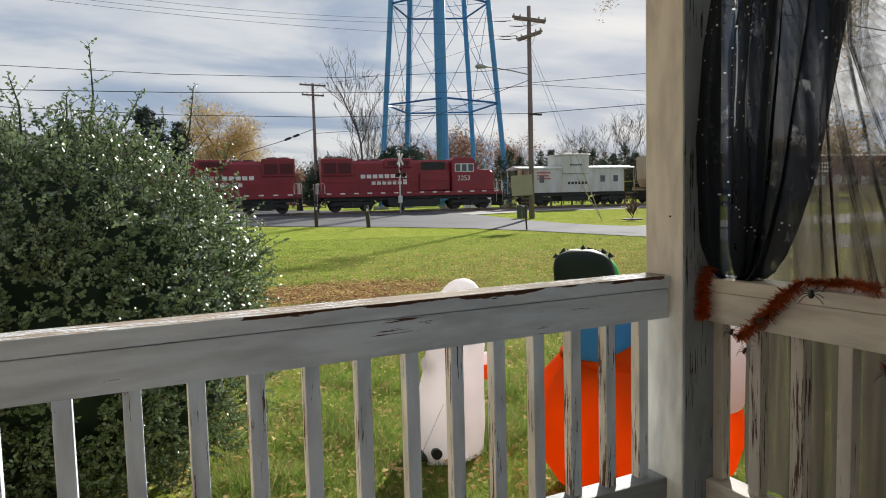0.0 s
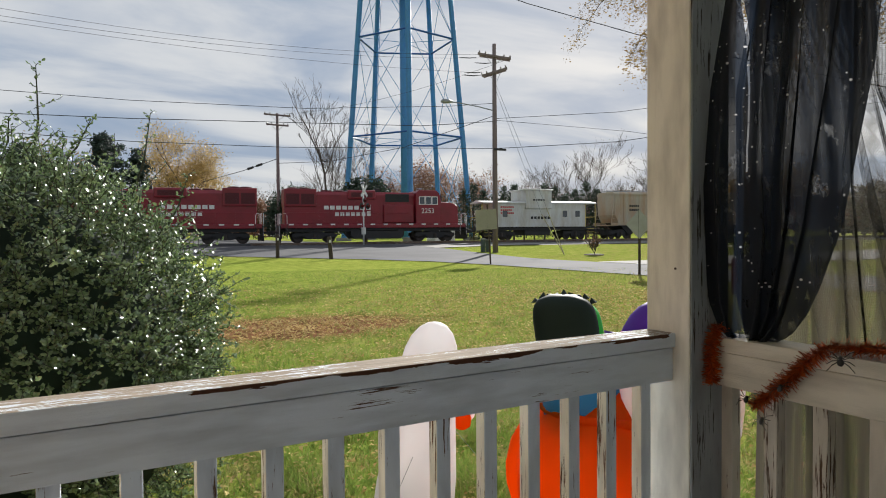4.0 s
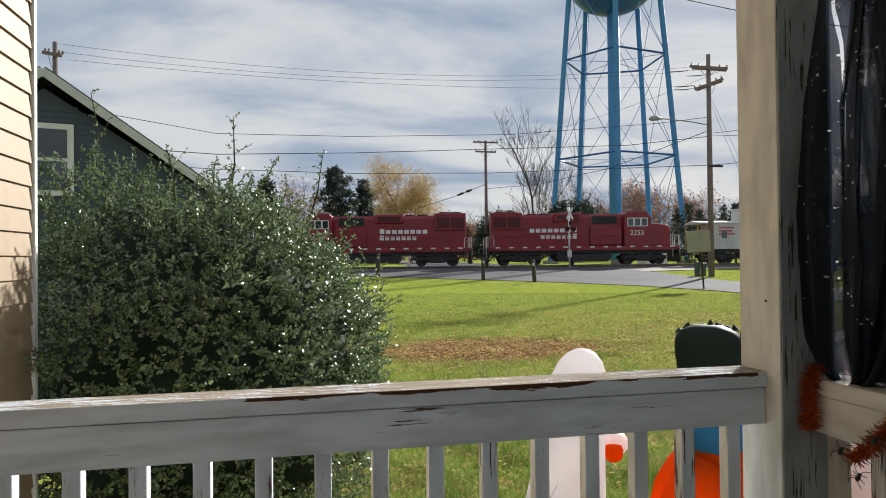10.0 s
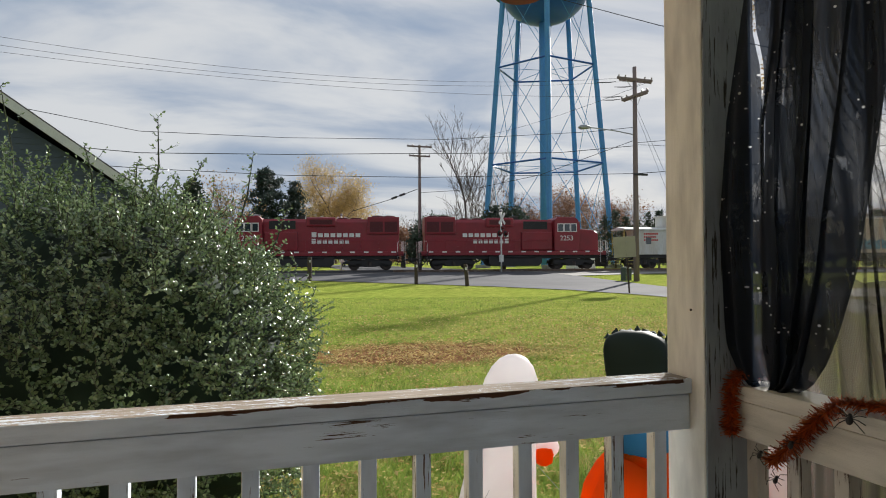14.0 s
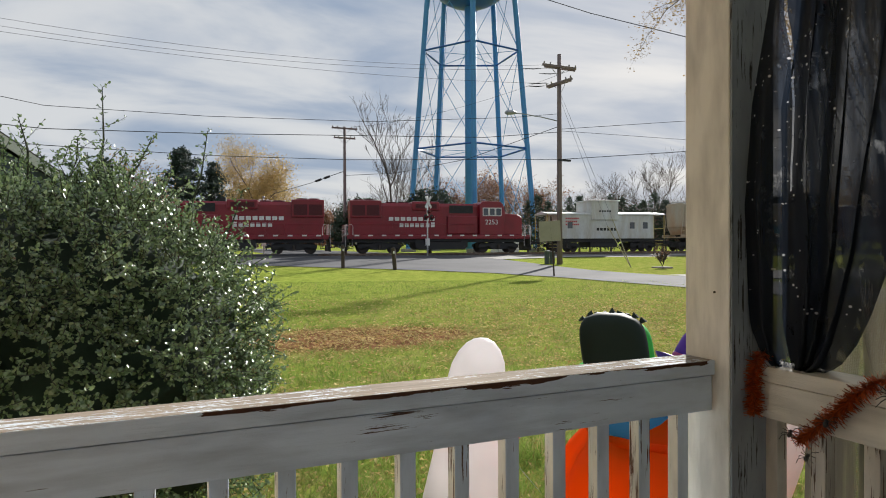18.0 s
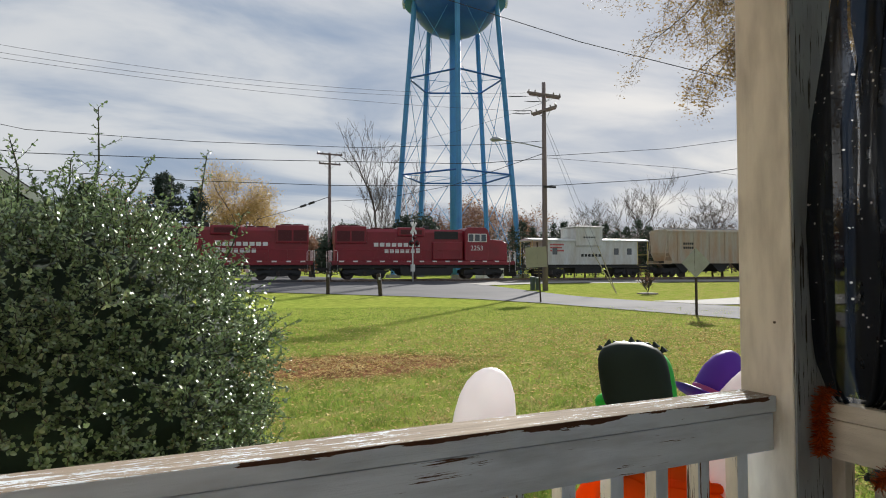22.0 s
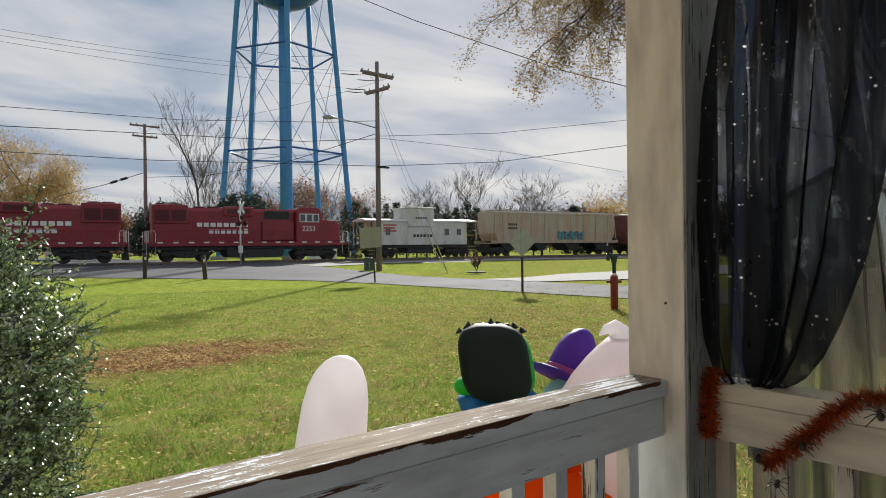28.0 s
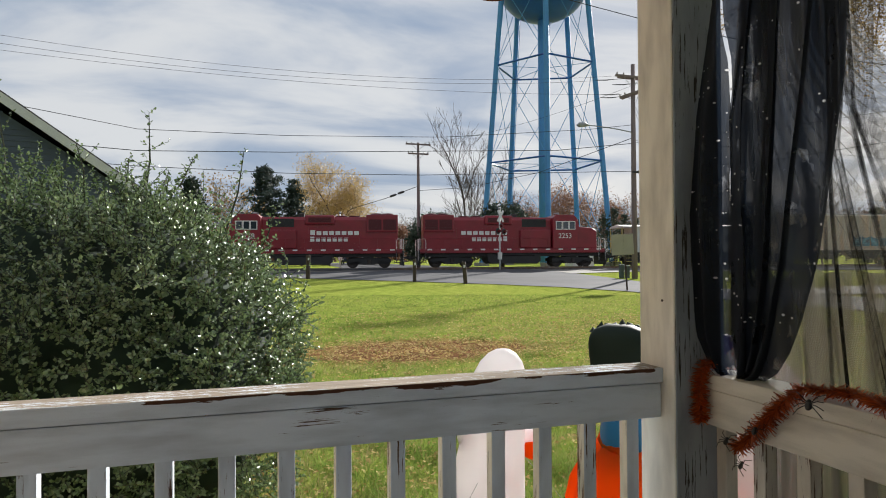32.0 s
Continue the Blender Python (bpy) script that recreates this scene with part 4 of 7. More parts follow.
def locomotive(a0, nose_left, number, label):
    """A road-switcher 18.1 m long: x runs 0..18.1, built nose first and turned round if the nose points right."""
    e = thing("locomotive", label, "locomotive", "train on the line")
    turn = Matrix.Identity(4) if nose_left else Matrix.Translation((18.1, 0, 0)) @ pose(0, 0, 0, 0, 0, 180)
    e.matrix_world = line_pose @ Matrix.Translation((a0, 0, 0)) @ turn
    # sill with white edge marks
    part("frame_sill", Shape().box(0.75, 17.35, -1.5, 1.5, 1.25, 1.62), loco_red, e, bevel=0.03)
    for y in (-1, 1):
        for i in range(14):
            part("edge_mark", Shape().box(1.1 + i * 1.17, 1.5 + i * 1.17, y * 1.503 - 0.005, y * 1.503 + 0.005, 1.5, 1.62), letter_white, e)
    part("underframe", Shape().box(1.1, 17.0, -1.2, 1.2, 0.95, 1.25), loco_black, e)
    tank = Shape().prism([(6.6, 1.2), (11.4, 1.2), (11.4, 0.55), (11.1, 0.3), (6.9, 0.3), (6.6, 0.55)], -1.35, 1.35)
    part("fuel_tank", tank, loco_black, e, bevel=0.05)
    for y in (-1.28, 1.28):
        part("air_tank", Shape().tube([(7.2, y, 1.12), (10.6, y, 1.12)], 0.16, 12), loco_black, e, smooth=True)
    truck(e, 3.6, 2.75, 0.5, loco_black)
    truck(e, 14.5, 2.75, 0.5, loco_black)
    # nose, cab, hoods
    part("nose", Shape().prism([(1.25, 1.62), (3.35, 1.62), (3.35, 3.62), (1.75, 3.5), (1.3, 3.2)], -0.95, 0.95), loco_red, e, bevel=0.08)
    cab = part("cab", Shape().prism([(3.3, 1.62), (5.5, 1.62), (5.5, 4.35), (5.2, 4.62), (3.6, 4.62), (3.3, 4.35), (3.1, 3.6)], -1.5, 1.5), loco_red, e, bevel=0.05)
    for y in (-1, 1):
        for x in (3.75, 4.35, 4.95):
            fr = part("window_frame", Shape().box(x - 0.29, x + 0.29, y * 1.51 - 0.02, y * 1.51 + 0.02, 3.3, 4.05), letter_white, cab)
            part("pane", Shape().box(x - 0.22, x + 0.22, y * 1.525 - 0.02, y * 1.525 + 0.02, 3.37, 3.98), glass, cab)
        lettering("cab_number", number, 0.62, pose(4.4 if y < 0 else 4.4, y * 1.515, 2.55, 0, 0, 0 if y < 0 else 180), letter_white, e)
    for y in (-0.85, 0.85):
        part("windscreen", Shape().box(3.02, 3.1, y - 0.4, y + 0.4, 3.72, 4.25, Matrix.Identity(4)), glass, cab)
    part("headlight", Shape().tube([(3.22, -0.15, 4.5), (3.1, -0.15, 4.5)], 0.11, 10).tube([(3.22, 0.15, 4.5), (3.1, 0.15, 4.5)], 0.11, 10), letter_white, e)
    hood = [(-0.92, 1.62), (0.92, 1.62), (0.92, 4.15), (0.72, 4.42), (-0.72, 4.42), (-0.92, 4.15)]
    part("long_hood", Shape().prism([(a, b) for a, b in hood], 5.5, 17.0, pose(0, 0, 0, 0, 0, -90) @ Matrix.Diagonal((-1, 1, 1, 1))), loco_red, e, bevel=0.04)
    part("rear_hood", Shape().box(14.3, 17.03, -1.05, 1.05, 3.1, 4.62), loco_red, e, bevel=0.08)
    part("blower_housing", Shape().box(5.6, 8.4, -1.2, 1.2, 1.7, 3.3), loco_red, e, bevel=0.08)
    part("brake_blister", Shape().box(9.1, 11.6, -1.12, 1.12, 3.75, 4.56), loco_red, e, bevel=0.12)
    for y in (-1, 1):
        for x0, x1, z0, z1 in ((14.5, 15.6, 3.3, 4.2), (15.75, 16.85, 3.3, 4.2), (9.4, 11.3, 3.95, 4.35), (6.0, 8.2, 3.55, 4.25)):
            yy = {14.5: 1.05, 15.75: 1.05, 9.4: 1.12, 6.0: 0.92}[x0]
            g = Shape().box(x0, x1, y * yy - 0.02, y * yy + 0.02, z0, z1)
            for i in range(6):
                z = z0 + (i + 0.5) * (z1 - z0) / 6
                g.box(x0, x1, y * yy - 0.045, y * yy + 0.045, z - 0.025, z + 0.025)
            part("grille", g, loco_red_dark if x0 != 6.0 else loco_black, e)
        for i in range(7):
            x = 8.7 + i * 0.78
            part("hood_door", Shape().box(x, x + 0.7, y * 0.925 - 0.015, y * 0.925 + 0.015, 1.85, 3.55), loco_red, e)
        # company name on the long hood: two close-set lines of white bars, the first of each line taller
        for z, n_bars, step in ((2.86, 8, 0.53), (2.3, 7, 0.47)):
            for k in range(n_bars):
                x = 9.55 + k * step
                part("letter_bar", Shape().box(x, x + step - 0.13, y * 0.965 - 0.012, y * 0.965 + 0.012, z, z + (0.42 if k == 0 else 0.33)), letter_white, e)
        rail = Shape().tube([(6.0, y * 1.45, 2.55), (16.8, y * 1.45, 2.55)], 0.02, 5)
        for i in range(8):
            rail.tube([(6.0 + i * 1.54, y * 1.45, 1.6), (6.0 + i * 1.54, y * 1.45, 2.55)], 0.02, 5)
        part("handrail", rail, loco_red, e)
        for x, d in ((0.95, 1), (17.15, -1)):
            st = Shape()
            for i in range(4):
                st.box(x - 0.3, x + 0.3, y * 1.5 - 0.25 * (y > 0), y * 1.5 + 0.25 * (y < 0), 0.42 + i * 0.3, 0.46 + i * 0.3)
            st.box(x - 0.33, x - 0.29, y * 1.5 - 0.03, y * 1.5 + 0.03, 0.4, 1.6).box(x + 0.29, x + 0.33, y * 1.5 - 0.03, y * 1.5 + 0.03, 0.4, 1.6)
            part("step", st, loco_black, e)
            part("grab_rail", Shape().tube([(x - 0.3, y * 1.48, 0.6), (x - 0.3, y * 1.48, 2.3), (x - 0.2, y * 1.48, 2.5), (x, y * 1.48, 2.5)], 0.025, 6)
                 .tube([(x + 0.33, y * 1.48, 0.6), (x + 0.33, y * 1.48, 2.5)], 0.025, 6), letter_white, e)
    for x, d in ((0.75, -1), (17.35, 1)):
        part("pilot", Shape().prism([(x, 1.5), (x + d * 0.08, 1.5), (x + d * 0.2, 0.2), (x + d * 0.05, 0.2)], -1.4, 1.4), loco_black, e)
        for k in (-1, 1):
            part("end_rail", Shape().tube([(x, k * 1.4, 1.6), (x, k * 1.4, 2.5), (x, k * 0.5, 2.5), (x, k * 0.5, 1.6)], 0.025, 6), letter_white, e)
        coupler(e, x, d)
    for i, x in enumerate((12.2, 13.3, 15.2, 16.2)):
        part("roof_fan", Shape().lathe([(0.5, 0), (0.5, 0.12), (0.42, 0.15), (0.05, 0.15)], 16, pose(x, 0, 4.42 if x < 14 else 4.62)), loco_red_dark, e)
    part("exhaust_stack", Shape().box(8.5, 9.0, -0.25, 0.25, 4.4, 4.75), loco_black, e, bevel=0.04)
    part("horn", Shape().tube([(5.1, 0.3, 4.62), (5.1, 0.3, 4.8)], 0.03, 6).tube([(4.6, 0.3, 4.8), (5.1, 0.3, 4.8)], [0.1, 0.03], 8), grey_metal, e)
    return e


def caboose(a0):
    e = car_thing("caboose", "white railway caboose with a cupola, stained with rust", "caboose", a0, "train on the line")
    n = 14.0
    part("body", Shape().box(2.1, 11.9, -1.5, 1.5, 1.25, 3.55), caboose_white, e, bevel=0.04)
    part("roof", Shape().prism([(-1.62, 3.5), (-1.5, 3.62), (0, 3.78), (1.5, 3.62), (1.62, 3.5)], 0.9, 13.1, pose(0, 0, 0, 0, 0, -90) @ Matrix.Diagonal((-1, 1, 1, 1))), caboose_white, e)
    cup = part("cupola", Shape().box(5.3, 8.1, -1.62, 1.62, 3.0, 4.75), caboose_white, e, bevel=0.06)
    part("cupola_roof", Shape().box(5.15, 8.25, -1.7, 1.7, 4.75, 4.86), caboose_white, e, bevel=0.03)
    for y in (-1, 1):
        for x in (3.2, 9.6, 11.0):
            part("window", Shape().box(x - 0.24, x + 0.24, y * 1.505 - 0.02, y * 1.505 + 0.02, 2.2, 2.8), glass, e)
        for k in range(6):
            part("letter_bar", Shape().box(5.9 + k * 0.36, 6.15 + k * 0.36, y * 1.51 - 0.01, y * 1.51 + 0.01, 2.0, 2.25), sign_black, e)
        for k in range(5):
            part("letter_bar", Shape().box(6.1 + k * 0.26, 6.28 + k * 0.26, y * 1.63 - 0.01, y * 1.63 + 0.01, 3.75, 3.9), sign_black, e)
        for r in range(3):
            for k in range(7 - r % 2):
                part("letter_bar", Shape().box(2.75 + k * 0.2, 2.9 + k * 0.2, y * 1.51 - 0.01, y * 1.51 + 0.01, 3.05 - r * 0.28, 3.2 - r * 0.28), letter_red, e)
    part("underframe", Shape().box(0.9, 13.1, -1.3, 1.3, 0.95, 1.25), loco_black, e)
    part("battery_box", Shape().box(5.4, 8.2, -1.2, 1.2, 0.45, 0.95), loco_black, e, bevel=0.04)
    for x, d in ((0.95, 1), (13.05, -1)):
        s = Shape()
        for y in (-1.45, 1.45):
            s.tube([(x, y, 1.2), (x, y, 3.5)], 0.035, 6).tube([(x + d * 1.1, y, 1.2), (x + d * 1.1, y, 3.5)], 0.03, 6)
            s.tube([(x, y, 2.2), (x + d * 1.1, y, 2.2)], 0.025, 6)
            for i in range(3):
                s.box(min(x + d * 0.2, x + d * 0.9), max(x + d * 0.2, x + d * 0.9), y - 0.12, y + 0.12, 0.4 + i * 0.32, 0.44 + i * 0.32)
        s.tube([(x, -1.45, 2.2), (x, 1.45, 2.2)], 0.025, 6)
        part("platform_rail", s, stripe_yellow, e)
        coupler(e, x - d * 0.2, -d)
    truck(e, 3.0, 1.7, 0.42, loco_black)
    truck(e, 11.0, 1.7, 0.42, loco_black)
    return e


def hopper(a0):
    e = car_thing("hopper_car", "tan covered hopper car, rust-streaked with blue spray paint", "hopper car", a0, "train on the line")
    part("body", Shape().prism([(1.7, 1.6), (17.6, 1.6), (18.0, 2.4), (18.0, 4.55), (1.3, 4.55), (1.3, 2.4)], -1.55, 1.55), hopper_tan, e, bevel=0.04)
    part("roof", Shape().prism([(-1.6, 4.5), (-1.3, 4.72), (1.3, 4.72), (1.6, 4.5)], 1.2, 18.1, pose(0, 0, 0, 0, 0, -90) @ Matrix.Diagonal((-1, 1, 1, 1))), hopper_tan, e)
    part("roof_walk", Shape().box(1.0, 18.3, -0.4, 0.4, 4.8, 4.86), grey_metal, e)
    for i in range(4):
        x = 3.0 + i * 4.3
        part("hopper_chute", Shape().prism([(x - 1.1, 1.65), (x + 1.7, 1.65), (x + 0.6, 0.55), (x, 0.55)], -1.2, 1.2), loco_black, e)
    for y in (-1, 1):
        part("side_sill", Shape().box(0.8, 18.5, y * 1.56 - 0.05, y * 1.56 + 0.05, 1.35, 1.62), hopper_tan, e)
        part("top_chord", Shape().box(1.2, 18.1, y * 1.56 - 0.04, y * 1.56 + 0.04, 4.4, 4.55), hopper_tan, e)
        for i in range(9):
            part("side_post", Shape().box(2.3 + i * 1.83, 2.38 + i * 1.83, y * 1.57 - 0.03, y * 1.57 + 0.03, 1.6, 4.4), hopper_tan, e)
        for k in range(4):
            part("painted_letter", Shape().prism([(9.6 + k * 0.92, 1.75), (10.35 + k * 0.92, 1.7), (10.4 + k * 0.92, 2.65), (9.95 + k * 0.92, 2.45), (9.55 + k * 0.92, 2.7)],
                                                 y * 1.61 - 0.006, y * 1.61 + 0.006), graffiti_blue, e)
        for r in range(2):
            for k in range(5):
                part("letter_bar", Shape().box(3.0 + k * 0.24, 3.17 + k * 0.24, y * 1.565 - 0.01, y * 1.565 + 0.01, 3.2 - r * 0.4, 3.42 - r * 0.4), sign_black, e)
    for x, d in ((0.9, 1), (18.4, -1)):
        s = Shape()
        for y in (-1.45, 1.45):
            s.tube([(x, y, 1.4), (x + d * 0.4, y, 4.5)], 0.04, 6)
            for i in range(7):
                s.tube([(x + d * 0.05 * i, y, 1.6 + i * 0.42), (x + d * (0.5 + 0.02 * i), y, 1.6 + i * 0.42)], 0.02, 5)
        s.box(min(x, x + d * 0.9), max(x, x + d * 0.9), -1.4, 1.4, 1.3, 1.42)
        part("end_frame", s, hopper_tan, e)
        coupler(e, x, -d)
    truck(e, 2.3, 1.75, 0.42, loco_black)
    truck(e, 17.0, 1.75, 0.42, loco_black)
    return e


def boxcar(a0, big_mark):
    e = car_thing("boxcar", "dark red boxcar with pale graffiti along the lower side", "boxcar", a0, "train on the line")
    part("body", Shape().box(0.75, 16.85, -1.5, 1.5, 1.15, 4.55), boxcar_red, e, bevel=0.03)
    part("roof", Shape().prism([(-1.55, 4.5), (0, 4.72), (1.55, 4.5)], 0.7, 16.9, pose(0, 0, 0, 0, 0, -90) @ Matrix.Diagonal((-1, 1, 1, 1))), grey_metal, e)
    part("underframe", Shape().box(0.9, 16.7, -1.2, 1.2, 0.9, 1.15), loco_black, e)
    for y in (-1, 1):
        part("side_sill", Shape().prism([(0.8, 1.2), (16.8, 1.2), (16.8, 1.0), (12, 0.85), (5.6, 0.85), (0.8, 1.0)], y * 1.5 - 0.03, y * 1.5 + 0.03), boxcar_red, e)
        for i in range(17):
            if not 7 < i < 10:
                part("side_rib", Shape().box(1.0 + i * 0.98, 1.07 + i * 0.98, y * 1.51 - 0.03, y * 1.51 + 0.03, 1.2, 4.45), boxcar_red, e)
        door = part("sliding_door", Shape().box(7.6, 10.6, y * 1.55 - 0.04, y * 1.55 + 0.04, 1.25, 4.3), boxcar_red, e, bevel=0.02)
        for i in range(4):
            part("door_rib", Shape().box(7.6, 10.6, y * 1.6 - 0.03, y * 1.6 + 0.03, 1.7 + i * 0.75, 1.78 + i * 0.75), boxcar_red, door)
        for r in range(3):
            for k in range(6):
                part("letter_bar", Shape().box(1.9 + k * 0.36, 2.12 + k * 0.36, y * 1.545 - 0.01, y * 1.545 + 0.01, 3.6 - r * 0.42, 3.85 - r * 0.42), letter_white, e)
        h = 1.1 if big_mark else 0.6
        for k in range(2):
            x = 12.2 + k * h * 1.35
            part("emblem", Shape().box(x, x + h, y * 1.545 - 0.01, y * 1.545 + 0.01, 3.0, 3.0 + h * 0.2).box(x, x + h * 0.2, y * 1.545 - 0.01, y * 1.545 + 0.01, 3.0 + h * 0.2, 3.0 + h)
                 .box(x + h * 0.2, x + h, y * 1.545 - 0.01, y * 1.545 + 0.01, 3.0 + h * 0.8, 3.0 + h), letter_white, e)
        rnd = random.Random(int(a0 * 10) + (y > 0))
        for k in range(7):
            x = 1.4 + k * 2.1 + rnd.random() * 0.4
            p = [(x + 1.5 * i / 7, 1.35 + rnd.random() * 0.15) for i in range(8)] + [(x + 1.5 * i / 7, 2.0 + rnd.random() * 0.55) for i in reversed(range(8))]
            part("sprayed_mark", Shape().prism(p, y * 1.61 - 0.003, y * 1.61 + 0.003), graffiti_grey, e)
        for x in (1.0, 16.5):
            s = Shape()
            for i in range(8):
                s.tube([(x - 0.2, y * 1.56, 1.3 + i * 0.4), (x + 0.25, y * 1.56, 1.3 + i * 0.4)], 0.018, 5)
            part("ladder", s, boxcar_red, e)
    for x, d in ((0.75, -1), (16.85, 1)):
        coupler(e, x, d)
        s = Shape()
        for i in range(6):
            s.box(x - 0.05, x + 0.05, -1.4, 1.4, 1.5 + i * 0.5, 1.62 + i * 0.5)
        part("end_ribs", s, boxcar_red, e)
    truck(e, 2.6, 1.75, 0.42, loco_black)
    truck(e, 15.0, 1.75, 0.42, loco_black)
    return e


def tank_car(a0):
    e = car_thing("tank_car", "black railway tank car with white lettering bars", "tank car", a0, "train on the line")
    prof = [(0.1, 0), (0.7, 0.12), (1.2, 0.4), (1.48, 0.8), (1.52, 1.0), (1.52, 14.0), (1.48, 14.2), (1.2, 14.6), (0.7, 14.88), (0.1, 15.0)]
    part("tank", Shape().lathe(prof, 36, pose(1.0, 0, 2.75, 0, 90, 0)), tank_black, e, smooth=True)
    for x in (4.2, 8.5, 12.8):
        part("band", Shape().tube([(x, 0, 2.75), (x + 0.12, 0, 2.75)], 1.545, 36), tank_black, e)
    part("manway", Shape().lathe([(0.7, 0), (0.7, 0.35), (0.6, 0.42), (0.05, 0.45)], 16, pose(8.5, 0, 4.2)), tank_black, e)
    w = Shape().box(6.6, 10.4, -0.9, 0.9, 4.3, 4.34)
    for y in (-0.9, 0.9):
        w.tube([(6.6, y, 4.34), (6.6, y, 5.0), (10.4, y, 5.0), (10.4, y, 4.34)], 0.025, 6)
    part("walkway", w, loco_black, e)
    part("side_sill", Shape().box(0.5, 3.4, -1.4, 1.4, 1.0, 1.35).box(13.6, 16.5, -1.4, 1.4, 1.0, 1.35), loco_black, e)
    for y in (-1, 1):
        for k in range(6):
            part("letter_bar", Shape().box(2.6 + k * 0.42, 2.92 + k * 0.42, y * 1.525 - 0.02, y * 1.525 + 0.02, 2.75, 3.1), letter_white, e)
        for x in (0.8, 16.2):
            part("end_ladder", Shape().tube([(x, y * 1.3, 1.2), (x, y * 1.3, 2.3)], 0.03, 6).tube([(x + 0.4, y * 1.3, 1.2), (x + 0.4, y * 1.3, 2.3)], 0.03, 6), grey_metal, e)
    for x, d in ((0.5, -1), (16.5, 1)):
        coupler(e, x, d)
    truck(e, 2.2, 1.75, 0.42, loco_black)
    truck(e, 14.8, 1.75, 0.42, loco_black)
    return e


HEAD = -13.2
locomotive(HEAD, True, "2228", "red diesel locomotive with white cab number and bars")
locomotive(HEAD + 18.15, False, "2253", "red diesel locomotive facing backwards, white-edged walkway")
caboose(HEAD + 36.3)
hopper(HEAD + 50.3)
boxcar(HEAD + 69.6, False)
boxcar(HEAD + 87.2, True)
tank_car(HEAD + 104.8)

# ---- water tower ----
TOWER = Vector((36.6, 73.4, 0.8))
tower = thing("water_tower", "tall blue steel water tower on five legs", "water tower", at=TOWER)
tank_z = 30.0
prof = []
for i in range(13):
    w = math.pi / 2 * i / 12
    prof.append((max(0.15, 5.55 * math.sin(w)), tank_z + 4.6 * (1 - math.cos(w))))
prof += [(5.55, tank_z + 8.6)] + [(max(0.1, 5.55 * math.cos(math.pi / 2 * i / 8)), tank_z + 8.6 + 2.6 * math.sin(math.pi / 2 * i / 8)) for i in range(1, 9)]
part("tank", Shape().lathe(prof, 48), tank_blue, tower, "deep blue tank with round bottom", smooth=True)
bal = Shape().lathe([(5.6, tank_z + 4.0), (6.35, tank_z + 4.0), (6.35, tank_z + 4.12), (5.6, tank_z + 4.12)], 48)
walk_ring = part("catwalk", bal, tower_blue, tower)
hr = Shape()
ring = [(6.33 * math.cos(2 * math.pi * i / 36), 6.33 * math.sin(2 * math.pi * i / 36)) for i in range(37)]
for z in (0.55, 1.1):
    hr.tube([(x, y, tank_z + 4.1 + z) for x, y in ring], 0.04, 5, caps=False)
for x, y in ring[:-1]:
    hr.tube([(x, y, tank_z + 4.1), (x, y, tank_z + 5.2)], 0.035, 5)
part("catwalk_rail", hr, tower_blue, walk_ring)
part("riser_pipe", Shape().tube([(0, 0, 0), (0, 0, tank_z + 0.2)], 0.72, 20), tower_blue, tower, smooth=True)
legs, LEG_TURN = [], math.atan2(-73.4, -36.6) + 0.05
for i in range(5):
    w = LEG_TURN + i * math.pi * 0.4
    top, foot = Vector((5.2 * math.cos(w), 5.2 * math.sin(w), tank_z + 5)), Vector((8.1 * math.cos(w), 8.1 * math.sin(w), 0))
    legs.append((foot, top))
    part("leg", Shape().tube([foot, top], 0.32, 10), tower_blue, tower)
    part("footing", Shape().box(foot.x - 0.7, foot.x + 0.7, foot.y - 0.7, foot.y + 0.7, -0.4, 0.25), concrete, tower)
levels = [0.2, 12.3, 24.2, 34.2]


def on_leg(i, z):
    a, b = legs[i % 5]
    return a + (b - a) * (z / (tank_z + 5))


for z in levels[1:3]:
    for i in range(5):
        part("strut", Shape().tube([on_leg(i, z), on_leg(i + 1, z)], 0.115, 6), tank_blue, tower)
        part("spoke_rod", Shape().tube([on_leg(i, z), (0, 0, z)], 0.035, 5), tower_blue, tower)
for k in range(3):
    for i in range(5):
        part("brace_rod", Shape().tube([on_leg(i, levels[k]), on_leg(i + 1, levels[k + 1])], 0.035, 5), tower_blue, tower)
        part("brace_rod", Shape().tube([on_leg(i + 1, levels[k]), on_leg(i, levels[k + 1])], 0.035, 5), tower_blue, tower)
ld = Shape()
a, b = on_leg(3, 2), on_leg(3, 34)
for s in (-0.2, 0.2):
    ld.tube([a + Vector((s, -0.5, 0)), b + Vector((s, -0.5, 0))], 0.04, 5)
for i in range(70):
    q = a + (b - a) * (i / 69)
    ld.tube([q + Vector((-0.2, -0.5, 0)), q + Vector((0.2, -0.5, 0))], 0.02, 4)
part("ladder", ld, tower_blue, tower)
for k in (-1, 1):
    for j in range(3):
        w = math.atan2(-73.4, -36.6) + k * (math.pi / 2 + 0.1 * j - 0.1)
        part("antenna", Shape().box(-0.14, 0.14, -0.1, 0.1, 0, 1.9, Matrix.Translation((6.45 * math.cos(w), 6.45 * math.sin(w), tank_z + 3.9))), sign_white, tower)
part("valve_box", Shape().box(-1.6, 1.0, -9.9, -8.0, -0.4, 2.4), sign_white, tower, "pale utility cabinet at the tower's foot", bevel=0.04)

